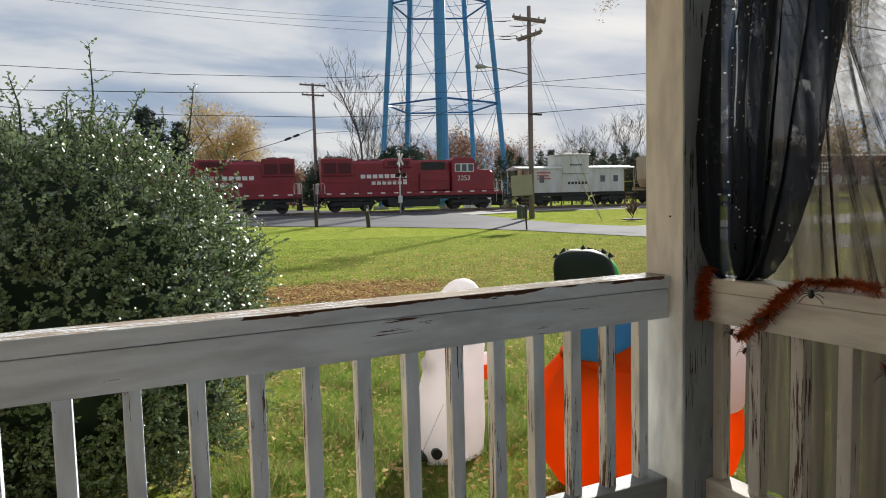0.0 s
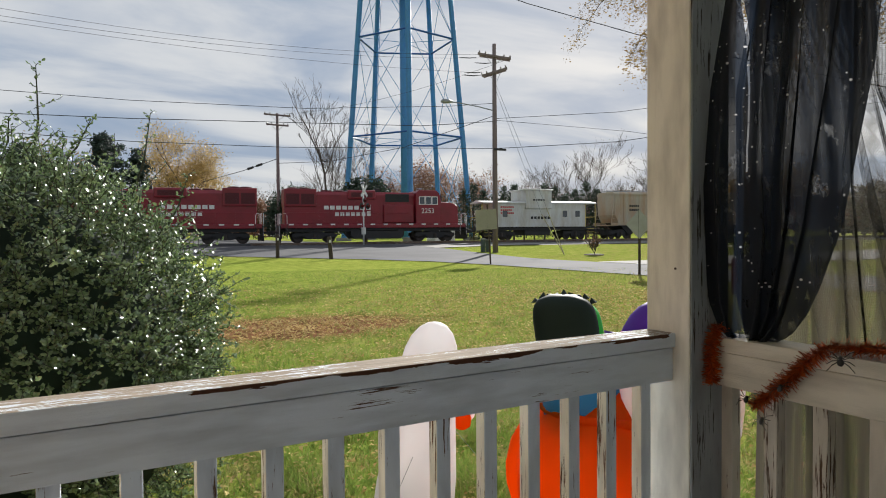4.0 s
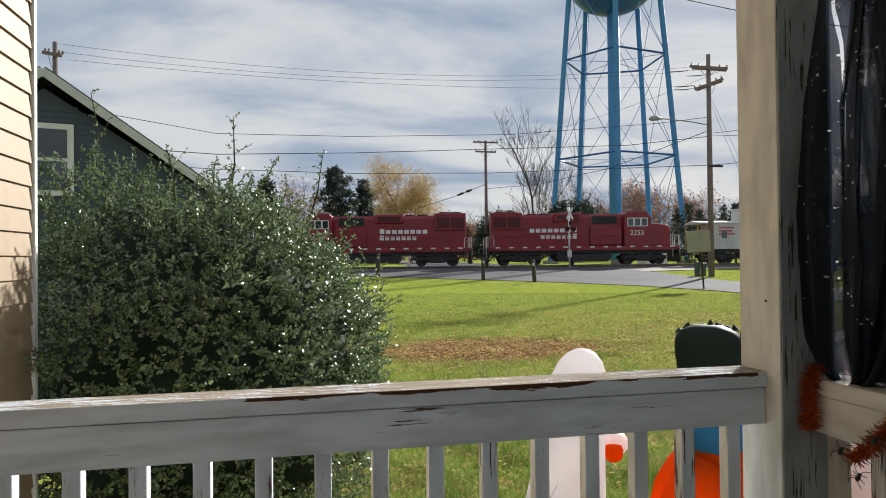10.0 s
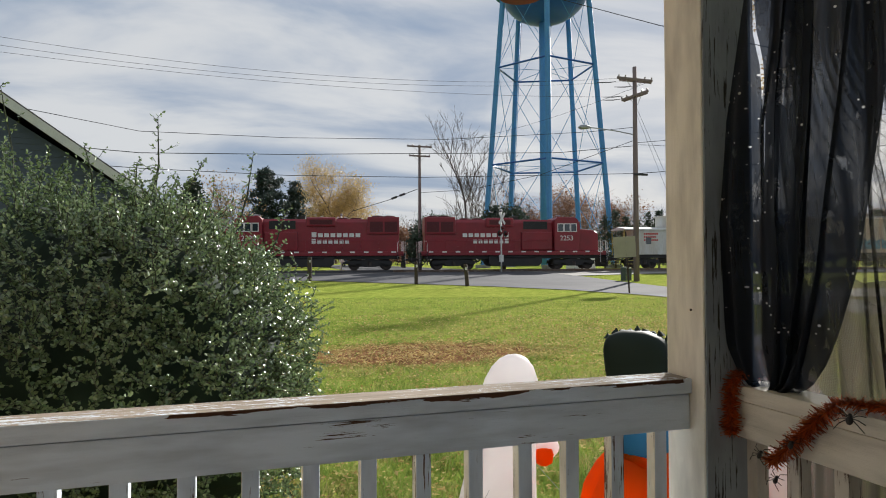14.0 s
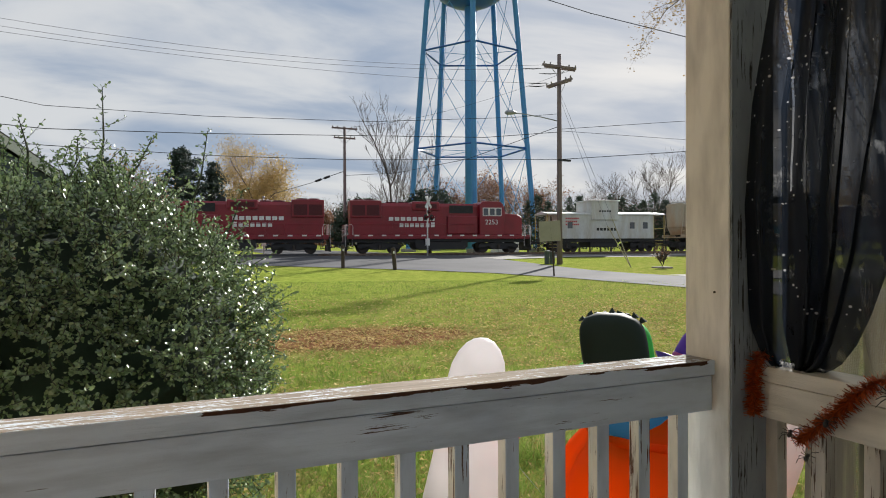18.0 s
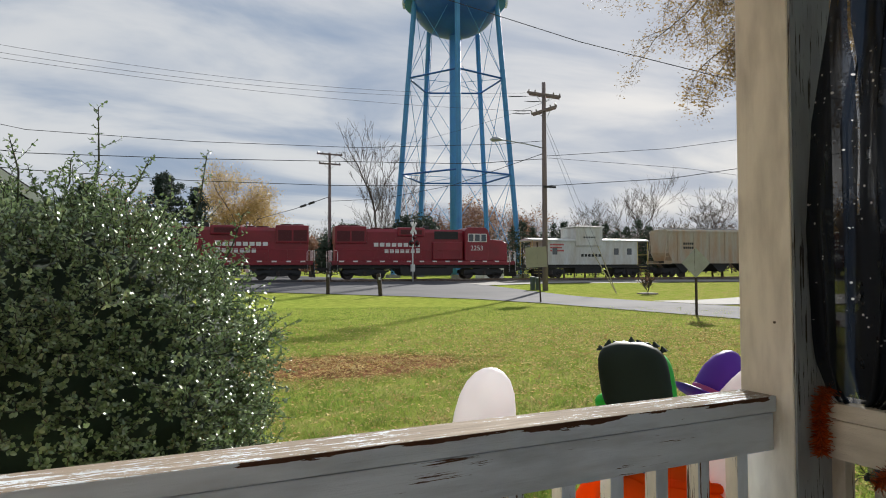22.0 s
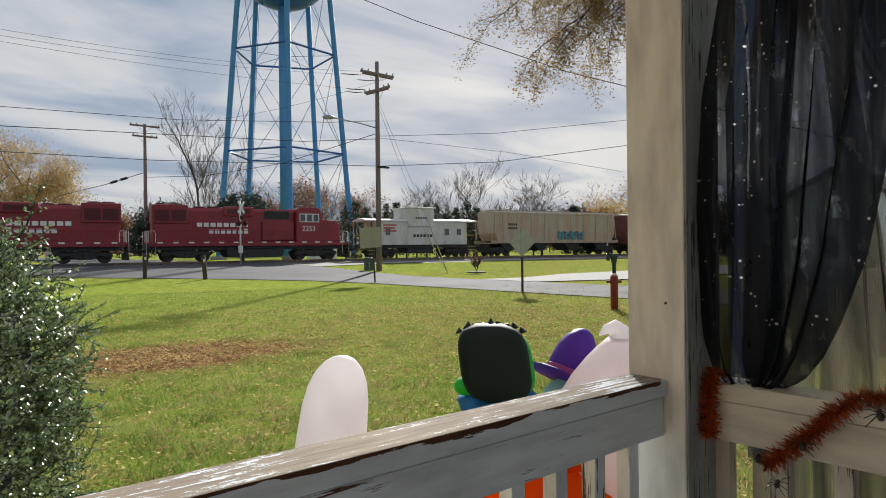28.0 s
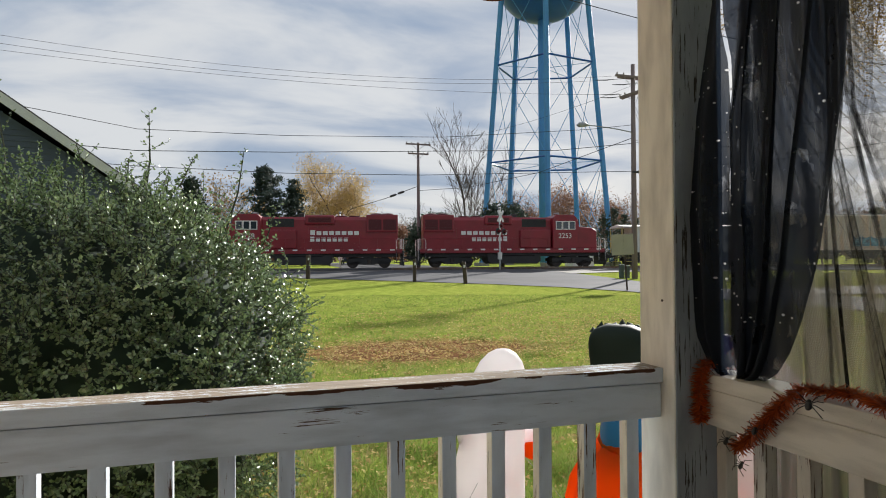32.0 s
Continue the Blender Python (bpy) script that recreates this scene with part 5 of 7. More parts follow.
# ---- poles, wires, signs ----
def utility_pole(base, top_z, radius, arms, label, lean=(0, 0), twin=False):
    """arms: (height, half length, yaw, tilt) of each crossarm."""
    e = thing("utility_pole", label, "utility pole", "utility poles", at=base)
    h = top_z - base[2]
    part("shaft", Shape().tube([(0, 0, -0.3), (lean[0] * 0.5, lean[1] * 0.5, h * 0.5), (lean[0], lean[1], h)], [radius, radius * 0.85, radius * 0.68], 12), pole_wood, e, smooth=True)
    for z, half, yaw, tilt in arms:
        m = Matrix.Translation((0, 0, z - base[2])) @ pose(0, 0, 0, 0, tilt, yaw)
        timber = Shape().box(-half, half, -0.27, -0.15, -0.075, 0.075, m)
        if twin:
            timber.box(-half + 0.12, half - 0.05, 0.15, 0.27, -0.075, 0.075, m)
        arm = part("crossarm", timber, pole_wood, e, bevel=0.008)
        for k in (-0.92, -0.55, 0.55, 0.92):
            part("insulator", Shape().lathe([(0.02, 0.05), (0.05, 0.08), (0.06, 0.12), (0.035, 0.15), (0.055, 0.19), (0.03, 0.24)], 10, m @ Matrix.Translation((k * half, -0.13, 0))), porcelain, arm)
        part("arm_brace", Shape().tube([m @ Vector((-half * 0.5, -0.14, -0.05)), m @ Vector((0, -0.1, -0.6)), m @ Vector((half * 0.5, -0.14, -0.05))], 0.02, 5), grey_metal, arm)
    return e


POLE_R, POLE_L, POLE_W = (24.85, 36.75, 0.2), (17.7, 63.4, 0.55), (-11.43, 33.89, 0.0)
pr = utility_pole(POLE_R, 14.13, 0.19, [(13.27, 1.12, -33, 10.5), (12.22, 0.88, -33, -16)], "tall brown wooden utility pole with two double crossarms", twin=True)
part("lamp_arm", Shape().tube([(0, 0, 9.5), (-1.2, 0.3, 9.75), (-2.6, 0.5, 9.9), (-3.1, 0.55, 9.92)], 0.035, 6), grey_metal, pr)
part("lamp_head", Shape().tube([(-2.95, 0.53, 9.93), (-3.2, 0.56, 9.95), (-3.6, 0.62, 9.93), (-3.75, 0.65, 9.9)], [0.06, 0.14, 0.16, 0.06], 10), grey_metal, pr, "grey street lamp head")
part("cable_bracket", Shape().box(-0.2, 0.75, -0.25, -0.15, 6.85, 6.98), wire_black, pr)
for z0, dx, dy in ((13.27, -1.0, 0.65), (12.9, -0.1, 0.1), (12.3, -0.7, 0.5), (12.1, -0.75, 0.5)):
    end = Vector((dx - 0.95, dy + 0.12, z0 - POLE_R[2] - 0.1))
    part("insulator_string", Shape().tube([(dx, dy, z0 - POLE_R[2]), end - Vector((-0.45, 0.05, -0.02)), end, end - Vector((0.35, 0, 0.02))], [0.015, 0.035, 0.03, 0.015], 8), wire_black, pr)
pl_ = utility_pole(POLE_L, 13.2, 0.19, [(13.0, 1.25, -15, 3), (12.05, 1.05, -15, 3)], "grey wooden utility pole beyond the railway")
part("service_drop", Shape().tube([(0, 0, 8.3), (-2.6, 3.2, 7.3), (-5.2, 9.5, 6.6)], 0.03, 6), wire_black, pl_)
for f in (0.45, 0.7):
    part("splice_case", Shape().tube([(-2.6 * f, 3.2 * f, 8.3 - 1.0 * f), (-2.6 * f - 0.4, 3.2 * f + 0.5, 8.3 - 1.0 * f - 0.15)], 0.12, 8), wire_black, pl_)
utility_pole(POLE_W, 11.97, 0.17, [(11.35, 0.5, -20, 12)], "weathered utility pole behind the dark house")


def cable(label, pts, r=0.022, sag=0.0):
    """A hanging wire through the given places; sag in metres between two ends."""
    s = Shape()
    pts = [Vector(p) for p in pts]
    if len(pts) == 2:
        a, b = pts
        pts = [a + (b - a) * (i / 16) - Vector((0, 0, sag * 4 * (i / 16) * (1 - i / 16))) for i in range(17)]
    return tagged(part("power_line", s.tube(pts, r * 0.75, 5), wire_black), label, "power line", "overhead wires")


wl = "black overhead wire strung between utility poles"
cable(wl, [(-11.27, 33.94, 11.92), (24.0, 37.2, 13.45)], 0.011, 1.0)
cable(wl, [(-11.5, 33.9, 11.54), (24.4, 36.9, 13.2)], 0.011, 1.0)
cable(wl, [(-10.94, 34.05, 11.21), (24.2, 37.0, 12.2)], 0.011, 0.6)
cable(wl, [(-11.4, 33.8, 9.0), (-4.97, 39.85, 8.93), (3.16, 42.01, 9.36), (13.26, 41.0, 9.58), (22.16, 38.07, 10.0), (24.8, 36.75, 10.2)], 0.022)
cable(wl, [(-11.4, 33.8, 7.2), (-4.71, 37.87, 7.42), (3.01, 40.02, 8.0), (11.62, 41.5, 8.66), (20.49, 39.0, 8.71), (24.86, 36.72, 9.0)], 0.028)
cable(wl, [(-11.4, 33.8, 6.4), (-4.69, 37.87, 6.6), (3.02, 40.02, 6.75), (11.89, 41.42, 7.09), (24.84, 36.73, 7.19)], 0.025)
cable(wl, [(24.9, 36.75, 9.19), (32.33, 33.04, 9.64), (41.16, 28.67, 10.89), (70, 14, 16)], 0.022)
cable(wl, [(24.9, 36.75, 7.19), (32.32, 33.05, 7.64), (41.15, 28.68, 9.04), (70, 14, 14)], 0.028)
cable(wl, [(24.9, 36.75, 9.08), (37.17, 36.68, 9.15), (51.04, 35.49, 8.4), (80, 33, 7.6)], 0.018)
cable(wl, [(24.9, 36.75, 9.4), (22.6, 46.0, 8.2), (20.0, 55.0, 7.9), (17.7, 63.4, 8.4)], 0.03)
cable(wl, [(18.5, 63.2, 13.2), (25.6, 36.2, 13.1)], 0.014, 0.7)
cable("thin black service wire running down to the house", [(2.0, 18.6, 10.8), (6.33, 14.78, 8.47), (8.97, 12.06, 6.76), (10.7, 9.2, 5.3), (13.5, 4.0, 3.2)], 0.012)
guard_yellow = surface("guard_yellow", (0.4, 0.36, 0.22), rough=0.5)
guy = thing("guy_wire", "two pole stays with pale yellow guards at the ground", "guy wire", at=(27.24, 32.65, 0.12))
for dx, dz in ((-0.95, 2.6), (-0.55, 3.0)):
    part("guard", Shape().tube([(0.1, 0, 0), (dx, 0.95, dz)], 0.03, 6), guard_yellow, guy)
    part("stay", Shape().tube([(dx, 0.95, dz), (-2.3, 4.0, 11.8 + dx)], 0.012, 4), grey_metal, guy)

# crossbuck signal
xb = thing("crossing_signal", "white railway crossbuck with dark signal lamps on a mast", "crossing signal", "crossing signals", at=(21.73, 51.95, land(21.73, 51.95)))
face = pose(0, 0, 0, 0, 0, 30)
part("mast", Shape().tube([(0, 0, -0.2), (0, 0, 5.2)], 0.065, 10), sign_white, xb, smooth=True)
for k in (-1, 1):
    part("crossbuck_blade", Shape().box(-0.62, 0.62, -0.1 - 0.01 * k, -0.085 - 0.01 * k, -0.115, 0.115, Matrix.Translation((0, 0, 4.6)) @ face @ pose(0, 0, 0, 0, 50 * k, 0)), sign_white, xb, bevel=0.004)
part("lamp_bar", Shape().tube([face @ Vector((-0.4, -0.08, 3.3)), face @ Vector((0.4, -0.08, 3.3))], 0.03, 6), sign_black, xb)
for x, z in ((-0.42, 3.3), (0.42, 3.3), (0.0, 3.78)):
    disc = part("lamp_disc", Shape().tube([face @ Vector((x, -0.12, z)), face @ Vector((x, -0.15, z))], 0.27 if z < 3.5 else 0.2, 18), sign_black, xb)
    part("hood", Shape().tube([face @ Vector((x, -0.15, z)), face @ Vector((x, -0.35, z))], 0.12, 12), lens_red, disc)
part("bell", Shape().ball((0, 0, 5.25), 0.13, 12), grey_metal, xb, smooth=True)
part("junction_box", Shape().box(-0.16, 0.16, -0.12, 0.12, 0.9, 1.5), sign_white, xb, bevel=0.01)
xb2 = copy_thing(xb, pose(9.36, 60.2, land(9.36, 60.2), 0, 0, 130))
xb2["label"] = "far crossbuck signal seen from behind across the tracks"


def sign_post(name, base, height, panel, material, label, category, lean=0.0, yaw=0.0, post_mat=None):
    e = thing(name, label, category, "street signs", at=base)
    m = pose(0, 0, 0, 0, lean, yaw)
    part("post", Shape().box(-0.03, 0.03, -0.02, 0.02, -0.2, height, m).box(-0.045, -0.03, -0.035, 0.02, -0.2, height, m), post_mat or post_brown, e)
    part("panel", Shape().prism(panel, -0.035, -0.03, m), material, e, bevel=0.001)
    for z in (0.25, 0.75):
        zz = min(p[1] for p in panel) * (1 - z) + max(p[1] for p in panel) * z
        part("bolt", Shape().tube([m @ Vector((0, -0.04, zz)), m @ Vector((0, 0.03, zz))], 0.015, 6), grey_metal, e)
    return e


sign_post("diamond_sign", (18.05, 17.4, 0), 2.35, [(0, 1.32), (0.54, 1.86), (0, 2.4), (-0.54, 1.86)], sign_back, "grey back of a diamond road sign on a post", "road sign", 0, -75)
sign_post("rectangle_sign", (18.2, 27.4, 0), 3.0, [(-0.62, 1.75), (0.42, 1.75), (0.42, 2.75), (-0.62, 2.75)], sign_yellow, "pale yellowish back of a square road sign", "road sign", -3, -28)


def bollard(base, h, r, label, lean):
    e = thing("wooden_bollard", label, "bollard", "roadside posts", at=base)
    part("stub", Shape().tube([(0, 0, -0.2), (lean * 0.5, 0, h * 0.5), (lean, 0, h - 0.06), (lean, 0, h)], [r, r, r, r * 0.7], 10), post_brown, e)
    part("reflector", Shape().box(lean - 0.05, lean + 0.05, -r - 0.012, -r + 0.01, h - 0.35, h - 0.2), sign_white, e)


bollard((10.55, 38.35, 0.22), 1.35, 0.11, "dark wooden roadside post, upright", 0.0)
bollard((12.95, 35.85, 0.13), 1.3, 0.12, "dark wooden roadside post, leaning slightly", -0.13)
bollard((4.7, 43.2, 0.4), 1.5, 0.15, "thick dark wooden roadside post", 0.02)

ub = thing("utility_box", "two small grey-green utility pedestals by the pole", "utility box", at=(24.35, 37.5, land(24.35, 37.5)))
for x, h in ((0, 0.85), (0.42, 0.78)):
    b = part("cabinet", Shape().box(x - 0.13, x + 0.13, -0.12, 0.12, -0.1, h), surface("pedestal_green", (0.05, 0.075, 0.06), (0.09, 0.1, 0.09), 0.6, scale=4), ub, bevel=0.02)
    part("lid", Shape().box(x - 0.145, x + 0.145, -0.135, 0.135, h, h + 0.05), grey_metal, b, bevel=0.015)
hydrant_red = surface("hydrant_red", (0.2, 0.02, 0.022), (0.13, 0.016, 0.016), 0.5, scale=5, fine=30)
valve_green = surface("valve_green", (0.01, 0.035, 0.022), (0.016, 0.05, 0.03), 0.45, scale=6)
bonnet_green = surface("bonnet_green", (0.03, 0.17, 0.07), (0.02, 0.12, 0.05), 0.45, scale=6)
vp = thing("valve_post", "dark red water valve post with a green operating head", "valve post", at=(14.57, 10.85, 0))
part("post", Shape().lathe([(0.1, -0.2), (0.1, 0.86), (0.095, 0.9), (0.06, 0.91)], 18), hydrant_red, vp, smooth=True)
part("collar", Shape().lathe([(0.065, 0.9), (0.07, 0.91), (0.07, 0.955), (0.05, 0.965)], 18), sign_white, vp, "white collar")
part("neck", Shape().lathe([(0.05, 0.95), (0.05, 1.15), (0.075, 1.3), (0.1, 1.38), (0.1, 1.43), (0.06, 1.46)], 16), valve_green, vp, "dark green operating head", smooth=True)
part("wrench", Shape().box(-0.2, 0.09, -0.05, 0.05, 1.4, 1.48, pose(0, 0, 0, 0, 0, -38)).box(-0.2, -0.12, -0.05, 0.05, 1.3, 1.42, pose(0, 0, 0, 0, 0, -38)), valve_green, vp, bevel=0.01)
for k in (-1, 1):
    part("lug", Shape().tube([(0.08 * k, -0.06 * k, 0.74), (0.16 * k, -0.12 * k, 0.74)], 0.035, 10), hydrant_red, vp)
hy = thing("fire_hydrant", "red fire hydrant with a green bonnet and side caps", "fire hydrant", at=(14.12, 9.86, 0))
part("barrel", Shape().lathe([(0.16, -0.1), (0.16, 0.06), (0.11, 0.08), (0.105, 0.5), (0.13, 0.52), (0.13, 0.57), (0.1, 0.58)], 24), hydrant_red, hy, smooth=True)
part("bonnet", Shape().lathe([(0.15, 0.575), (0.15, 0.61), (0.135, 0.67), (0.09, 0.73), (0.035, 0.755), (0.035, 0.8), (0.0, 0.8)], 24), bonnet_green, hy, "green domed bonnet", smooth=True)
for dx, dy, r in ((0.57, -0.82, 0.06), (-0.57, 0.82, 0.06), (-0.82, -0.57, 0.085)):
    part("hose_cap", Shape().tube([(0.09 * dx, 0.09 * dy, 0.43), (0.17 * dx, 0.17 * dy, 0.43), (0.17 * dx, 0.17 * dy, 0.43), (0.215 * dx, 0.215 * dy, 0.43)], [r, r, r * 1.15, r * 0.9], 14), hydrant_red, hy)
    part("chain", Shape().tube([(0.19 * dx, 0.19 * dy, 0.38), (0.2 * dx, 0.2 * dy, 0.2), (0.12 * dx, 0.12 * dy, 0.12)], 0.012, 6), sign_white, hy, "pale chain")

# ---- trees ----
bark = surface("bark", (0.1, 0.08, 0.065), (0.06, 0.05, 0.042), 0.95, scale=2, stretch=(5, 5, 0.8), amount=0.8)
bark_far = surface("bark_far", (0.1, 0.078, 0.068), (0.06, 0.048, 0.044), 0.95, scale=1)
leaf_yellow = leaf_material("leaf_yellow", (0.4, 0.26, 0.075), (0.54, 0.39, 0.15), 0.6, 0.45)
leaf_rust = leaf_material("leaf_rust", (0.17, 0.07, 0.035), (0.26, 0.13, 0.06), 0.7, 0.3)
leaf_brown = leaf_material("leaf_brown", (0.2, 0.115, 0.055), (0.42, 0.29, 0.13), 0.6, 0.6)
leaf_maple = leaf_material("leaf_maple", (0.2, 0.125, 0.05), (0.37, 0.265, 0.11), 0.6, 0.6)
leaf_pine = leaf_material("needles_dark", (0.018, 0.035, 0.025), (0.035, 0.06, 0.04), 0.7, 0.1)
leaf_cedar = leaf_material("cedar_green", (0.016, 0.032, 0.014), (0.03, 0.055, 0.022), 0.7, 0.1)
leaf_thicket = leaf_material("thicket_brown", (0.05, 0.04, 0.03), (0.11, 0.08, 0.045), 0.8, 0.2)
leaf_far = leaf_material("far_wood_leaves", (0.1, 0.07, 0.055), (0.18, 0.1, 0.065), 0.8, 0.2)


def limbs(rnd, height, spread, levels, first=0.3, droop=0.0, trunk_r=None, sides=5, forks=(5, 4, 3, 3)):
    """A bare tree as tapering tubes, base at the origin; returns its mesh shape and the twig tips."""
    s, tips = Shape(), []
    r0 = trunk_r or height * 0.0125

    def grow(p, d, length, r, level):
        pts, q, n = [p], p, 4
        dd = d.copy()
        for i in range(n):
            dd = (dd + Vector((rnd.uniform(-1, 1), rnd.uniform(-1, 1), rnd.uniform(-0.6, 0.9) - droop * level)) * 0.16).normalized()
            q = q + dd * (length / n)
            pts.append(q)
        s.tube(pts, [max(0.016, r * (1 - 0.45 * i / n)) for i in range(n + 1)], max(3, sides - level), caps=False)
        if level >= levels:
            tips.append((q, dd))
            return
        k = forks[min(level, len(forks) - 1)]
        for j in range(k + (1 if level == 0 else 0) * 3):
            f = 1.0 if j == 0 else rnd.uniform(first if level == 0 else 0.25, 1.0)
            i = min(n - 1, int(f * n))
            a = pts[i] + (pts[i + 1] - pts[i]) * (f * n - i if i < n - 1 else rnd.random())
            side = Vector((rnd.uniform(-1, 1), rnd.uniform(-1, 1), rnd.uniform(0.0, 0.75))).normalized()
            nd = (dd * (0.9 if j == 0 else 0.55) + side * spread).normalized()
            grow(a, nd, length * rnd.uniform(0.5, 0.78), r * (0.62 if j == 0 else 0.42), level + 1)

    grow(Vector((0, 0, -0.2)), Vector((rnd.uniform(-0.05, 0.05), rnd.uniform(-0.05, 0.05), 1)), height * 0.5, r0, 0)
    return s, tips


def leaf_cloud(rnd, centres, n, spread, size, stretch=(1, 1, 1)):
    """n small bent leaves strewn about the centres."""
    v, f = [], []
    for i in range(n):
        c = centres[rnd.randrange(len(centres))]
        p = Vector((c[0] + rnd.gauss(0, spread * stretch[0]), c[1] + rnd.gauss(0, spread * stretch[1]), c[2] + rnd.gauss(0, spread * stretch[2])))
        a = Vector((rnd.gauss(0, 1), rnd.gauss(0, 1), rnd.gauss(0, 1))).normalized()
        b = a.orthogonal().normalized()
        l = size * rnd.uniform(0.6, 1.3)
        k = len(v)
        v += [tuple(p), tuple(p + a * l * 0.5 + b * l * 0.32), tuple(p + a * l), tuple(p + a * l * 0.5 - b * l * 0.32)]
        f += [(k, k + 1, k + 2), (k, k + 2, k + 3)]
    return v, f


def polar(bearing, dist):
    x, y = dist * math.sin(radians(bearing)), dist * math.cos(radians(bearing))
    return Vector((x, y, land(x, y)))


def tree(bearing, dist, height, seed, label, leaf=None, n=0, size=0.3, levels=4, spread=0.75, first=0.25, category="tree", cloud=0.9, bark_m=None, name="tree"):
    rnd = random.Random(seed)
    e = thing(name, label, category, "trees beyond the railway", at=polar(bearing, dist))
    s, tips = limbs(rnd, height, spread, levels, first)
    top = max(p[2] for p in s.v)
    k = height / top
    s.v = [(x * k, y * k, z * k) for x, y, z in s.v]
    part("trunk", s, bark_m or bark_far, e)
    if n:
        v, f = leaf_cloud(rnd, [tuple(p * k) for p, d in tips], n, cloud, size)
        raw("crown", v, f, leaf, e)
    return e


def conifer(bearing, dist, height, width, seed, label, material, n=2600, size=0.35, column=False, name="conifer", layers=14):
    """A trunk with tiers of drooping, uneven foliage; column: a clipped narrow cedar."""
    rnd = random.Random(seed)
    e = thing(name, label, "conifer", "evergreens beyond the railway", at=polar(bearing, dist))
    part("trunk", Shape().tube([(0, 0, -0.2), (0, 0, height * 0.95)], [height * 0.02, 0.03], 6), bark, e)
    cs = []
    for i in range(n):
        t = rnd.random() ** 0.8
        if column:
            r = width * 0.5 * min(1, (1 - t) * 3.2) * (0.85 + 0.25 * rnd.random())
        else:
            tier = 0.62 + 0.38 * abs(math.sin(t * layers + rnd.random() * 0.5))
            r = width * 0.5 * (math.sin(math.pi * (0.25 + 0.73 * t)) ** 0.7 if name == "pine_tree" else (1 - t) ** 0.75) * tier * (0.75 + 0.4 * rnd.random())
        w = rnd.uniform(0, 2 * math.pi)
        q = r * math.sqrt(rnd.uniform(0.45, 1))
        if name == "pine_tree":
            # flat pads of needles on level boughs
            tier = int(t * 9)
            w = (int(w / 6.283 * 5) + 0.37 * tier + rnd.gauss(0, 0.14)) / 5 * 6.283
            q = width * 0.5 * math.sin(math.pi * (0.2 + 0.74 * t)) ** 0.8 * (0.75 + 0.35 * math.sin(tier * 2.3 + int(w * 0.8))) * rnd.uniform(0.15, 1)
            t = 0.2 + 0.8 * (tier + 0.5 + rnd.gauss(0, 0.2) + 0.25 * q / width + 0.55 * math.sin(int(w * 0.8) * 2.7 + seed)) / 9.6
        cs.append((q * math.cos(w), q * math.sin(w), height * (0.06 + 0.94 * t)))
    v, f = leaf_cloud(rnd, cs, n * 3, 0.16, size, (1, 1, 0.5 if name == "pine_tree" else 0.7))
    raw("crown", v, f, material, e)
    return e


def dome_bush(bearing, dist, height, width, seed, label, material, n=9000, size=0.32):
    rnd = random.Random(seed)
    e = thing("evergreen_bush", label, "bush", "evergreens beyond the railway", at=polar(bearing, dist))
    part("trunk", Shape().tube([(0, 0, -0.2), (0, 0, height * 0.6)], [0.2, 0.05], 6), bark, e)
    cs = []
    for i in range(n // 3):
        a, b = rnd.uniform(0, 2 * math.pi), math.acos(rnd.uniform(-0.3, 1))
        k = (1 + 0.22 * noise.noise(Vector((math.cos(a) * 2.3 + seed, math.sin(a) * 2.3, b * 2.5)))) * rnd.uniform(0.75, 1)
        cs.append((width / 2 * math.sin(b) * math.cos(a) * k, width / 2 * math.sin(b) * math.sin(a) * k, max(0.1, height * (0.35 + 0.65 * math.cos(b) * k))))
    v, f = leaf_cloud(rnd, cs, n, 0.14, size)
    raw("crown", v, f, material, e)
    return e


conifer(2.5, 97, 14.4, 8.0, 11, "tall dark pine with uneven tiers", leaf_pine, n=4200, name="pine_tree")
conifer(5.0, 99, 12.6, 6.5, 12, "dark pine with a ragged crown", leaf_pine, n=3400, name="pine_tree", layers=11)
conifer(-3.2, 46, 6.4, 4.2, 13, "dark green spruce behind the holly bush", leaf_cedar, n=3000, size=0.22, name="spruce_tree")
tree(7.9, 86, 14.0, 21, "yellow autumn tree with a full crown", leaf_yellow, 17000, 0.2, 4, 0.5, cloud=0.62)
tree(9.9, 90, 9.8, 22, "yellow-orange autumn tree, lower and broad", leaf_yellow, 12000, 0.2, 4, 0.7, cloud=0.75)
tree(-1.2, 92, 12.0, 23, "thin tree with a few pale orange leaves", leaf_brown, 1500, 0.3, 4, 0.6, cloud=0.9)
tree(20.1, 92, 22, 24, "tall bare tree with fine upright branches", levels=5, spread=0.4, first=0.04)
tree(21.3, 96, 14.5, 25, "bare tree with thin grey twigs", levels=5, spread=0.6)
tree(28.3, 112, 13.5, 26, "oak holding rust-brown leaves", leaf_rust, 6000, 0.34, 4, 0.8, cloud=0.6)
tree(31.5, 118, 12.0, 27, "oak with sparse rusty leaves", leaf_rust, 3500, 0.34, 4, 0.8, cloud=0.55)
tree(24.2, 110, 12.0, 28, "half-bare tree with brown leaves", leaf_rust, 2500, 0.34, 4, 0.8, cloud=0.55)
tree(42.0, 100, 15.5, 29, "bare tree with several upright stems", levels=5, spread=0.6, first=0.08)
tree(38.5, 104, 12.0, 30, "bare thin-twigged tree beyond the railway", levels=5, spread=0.6)
tree(47.6, 86, 11.5, 31, "round-headed bare tree with dark branches", levels=5, spread=0.95, bark_m=bark)
tree(53.6, 90, 6.5, 32, "yellow-leaved shrubby tree beside dark evergreen", leaf_yellow, 5000, 0.35, 3, 0.9, cloud=0.9)
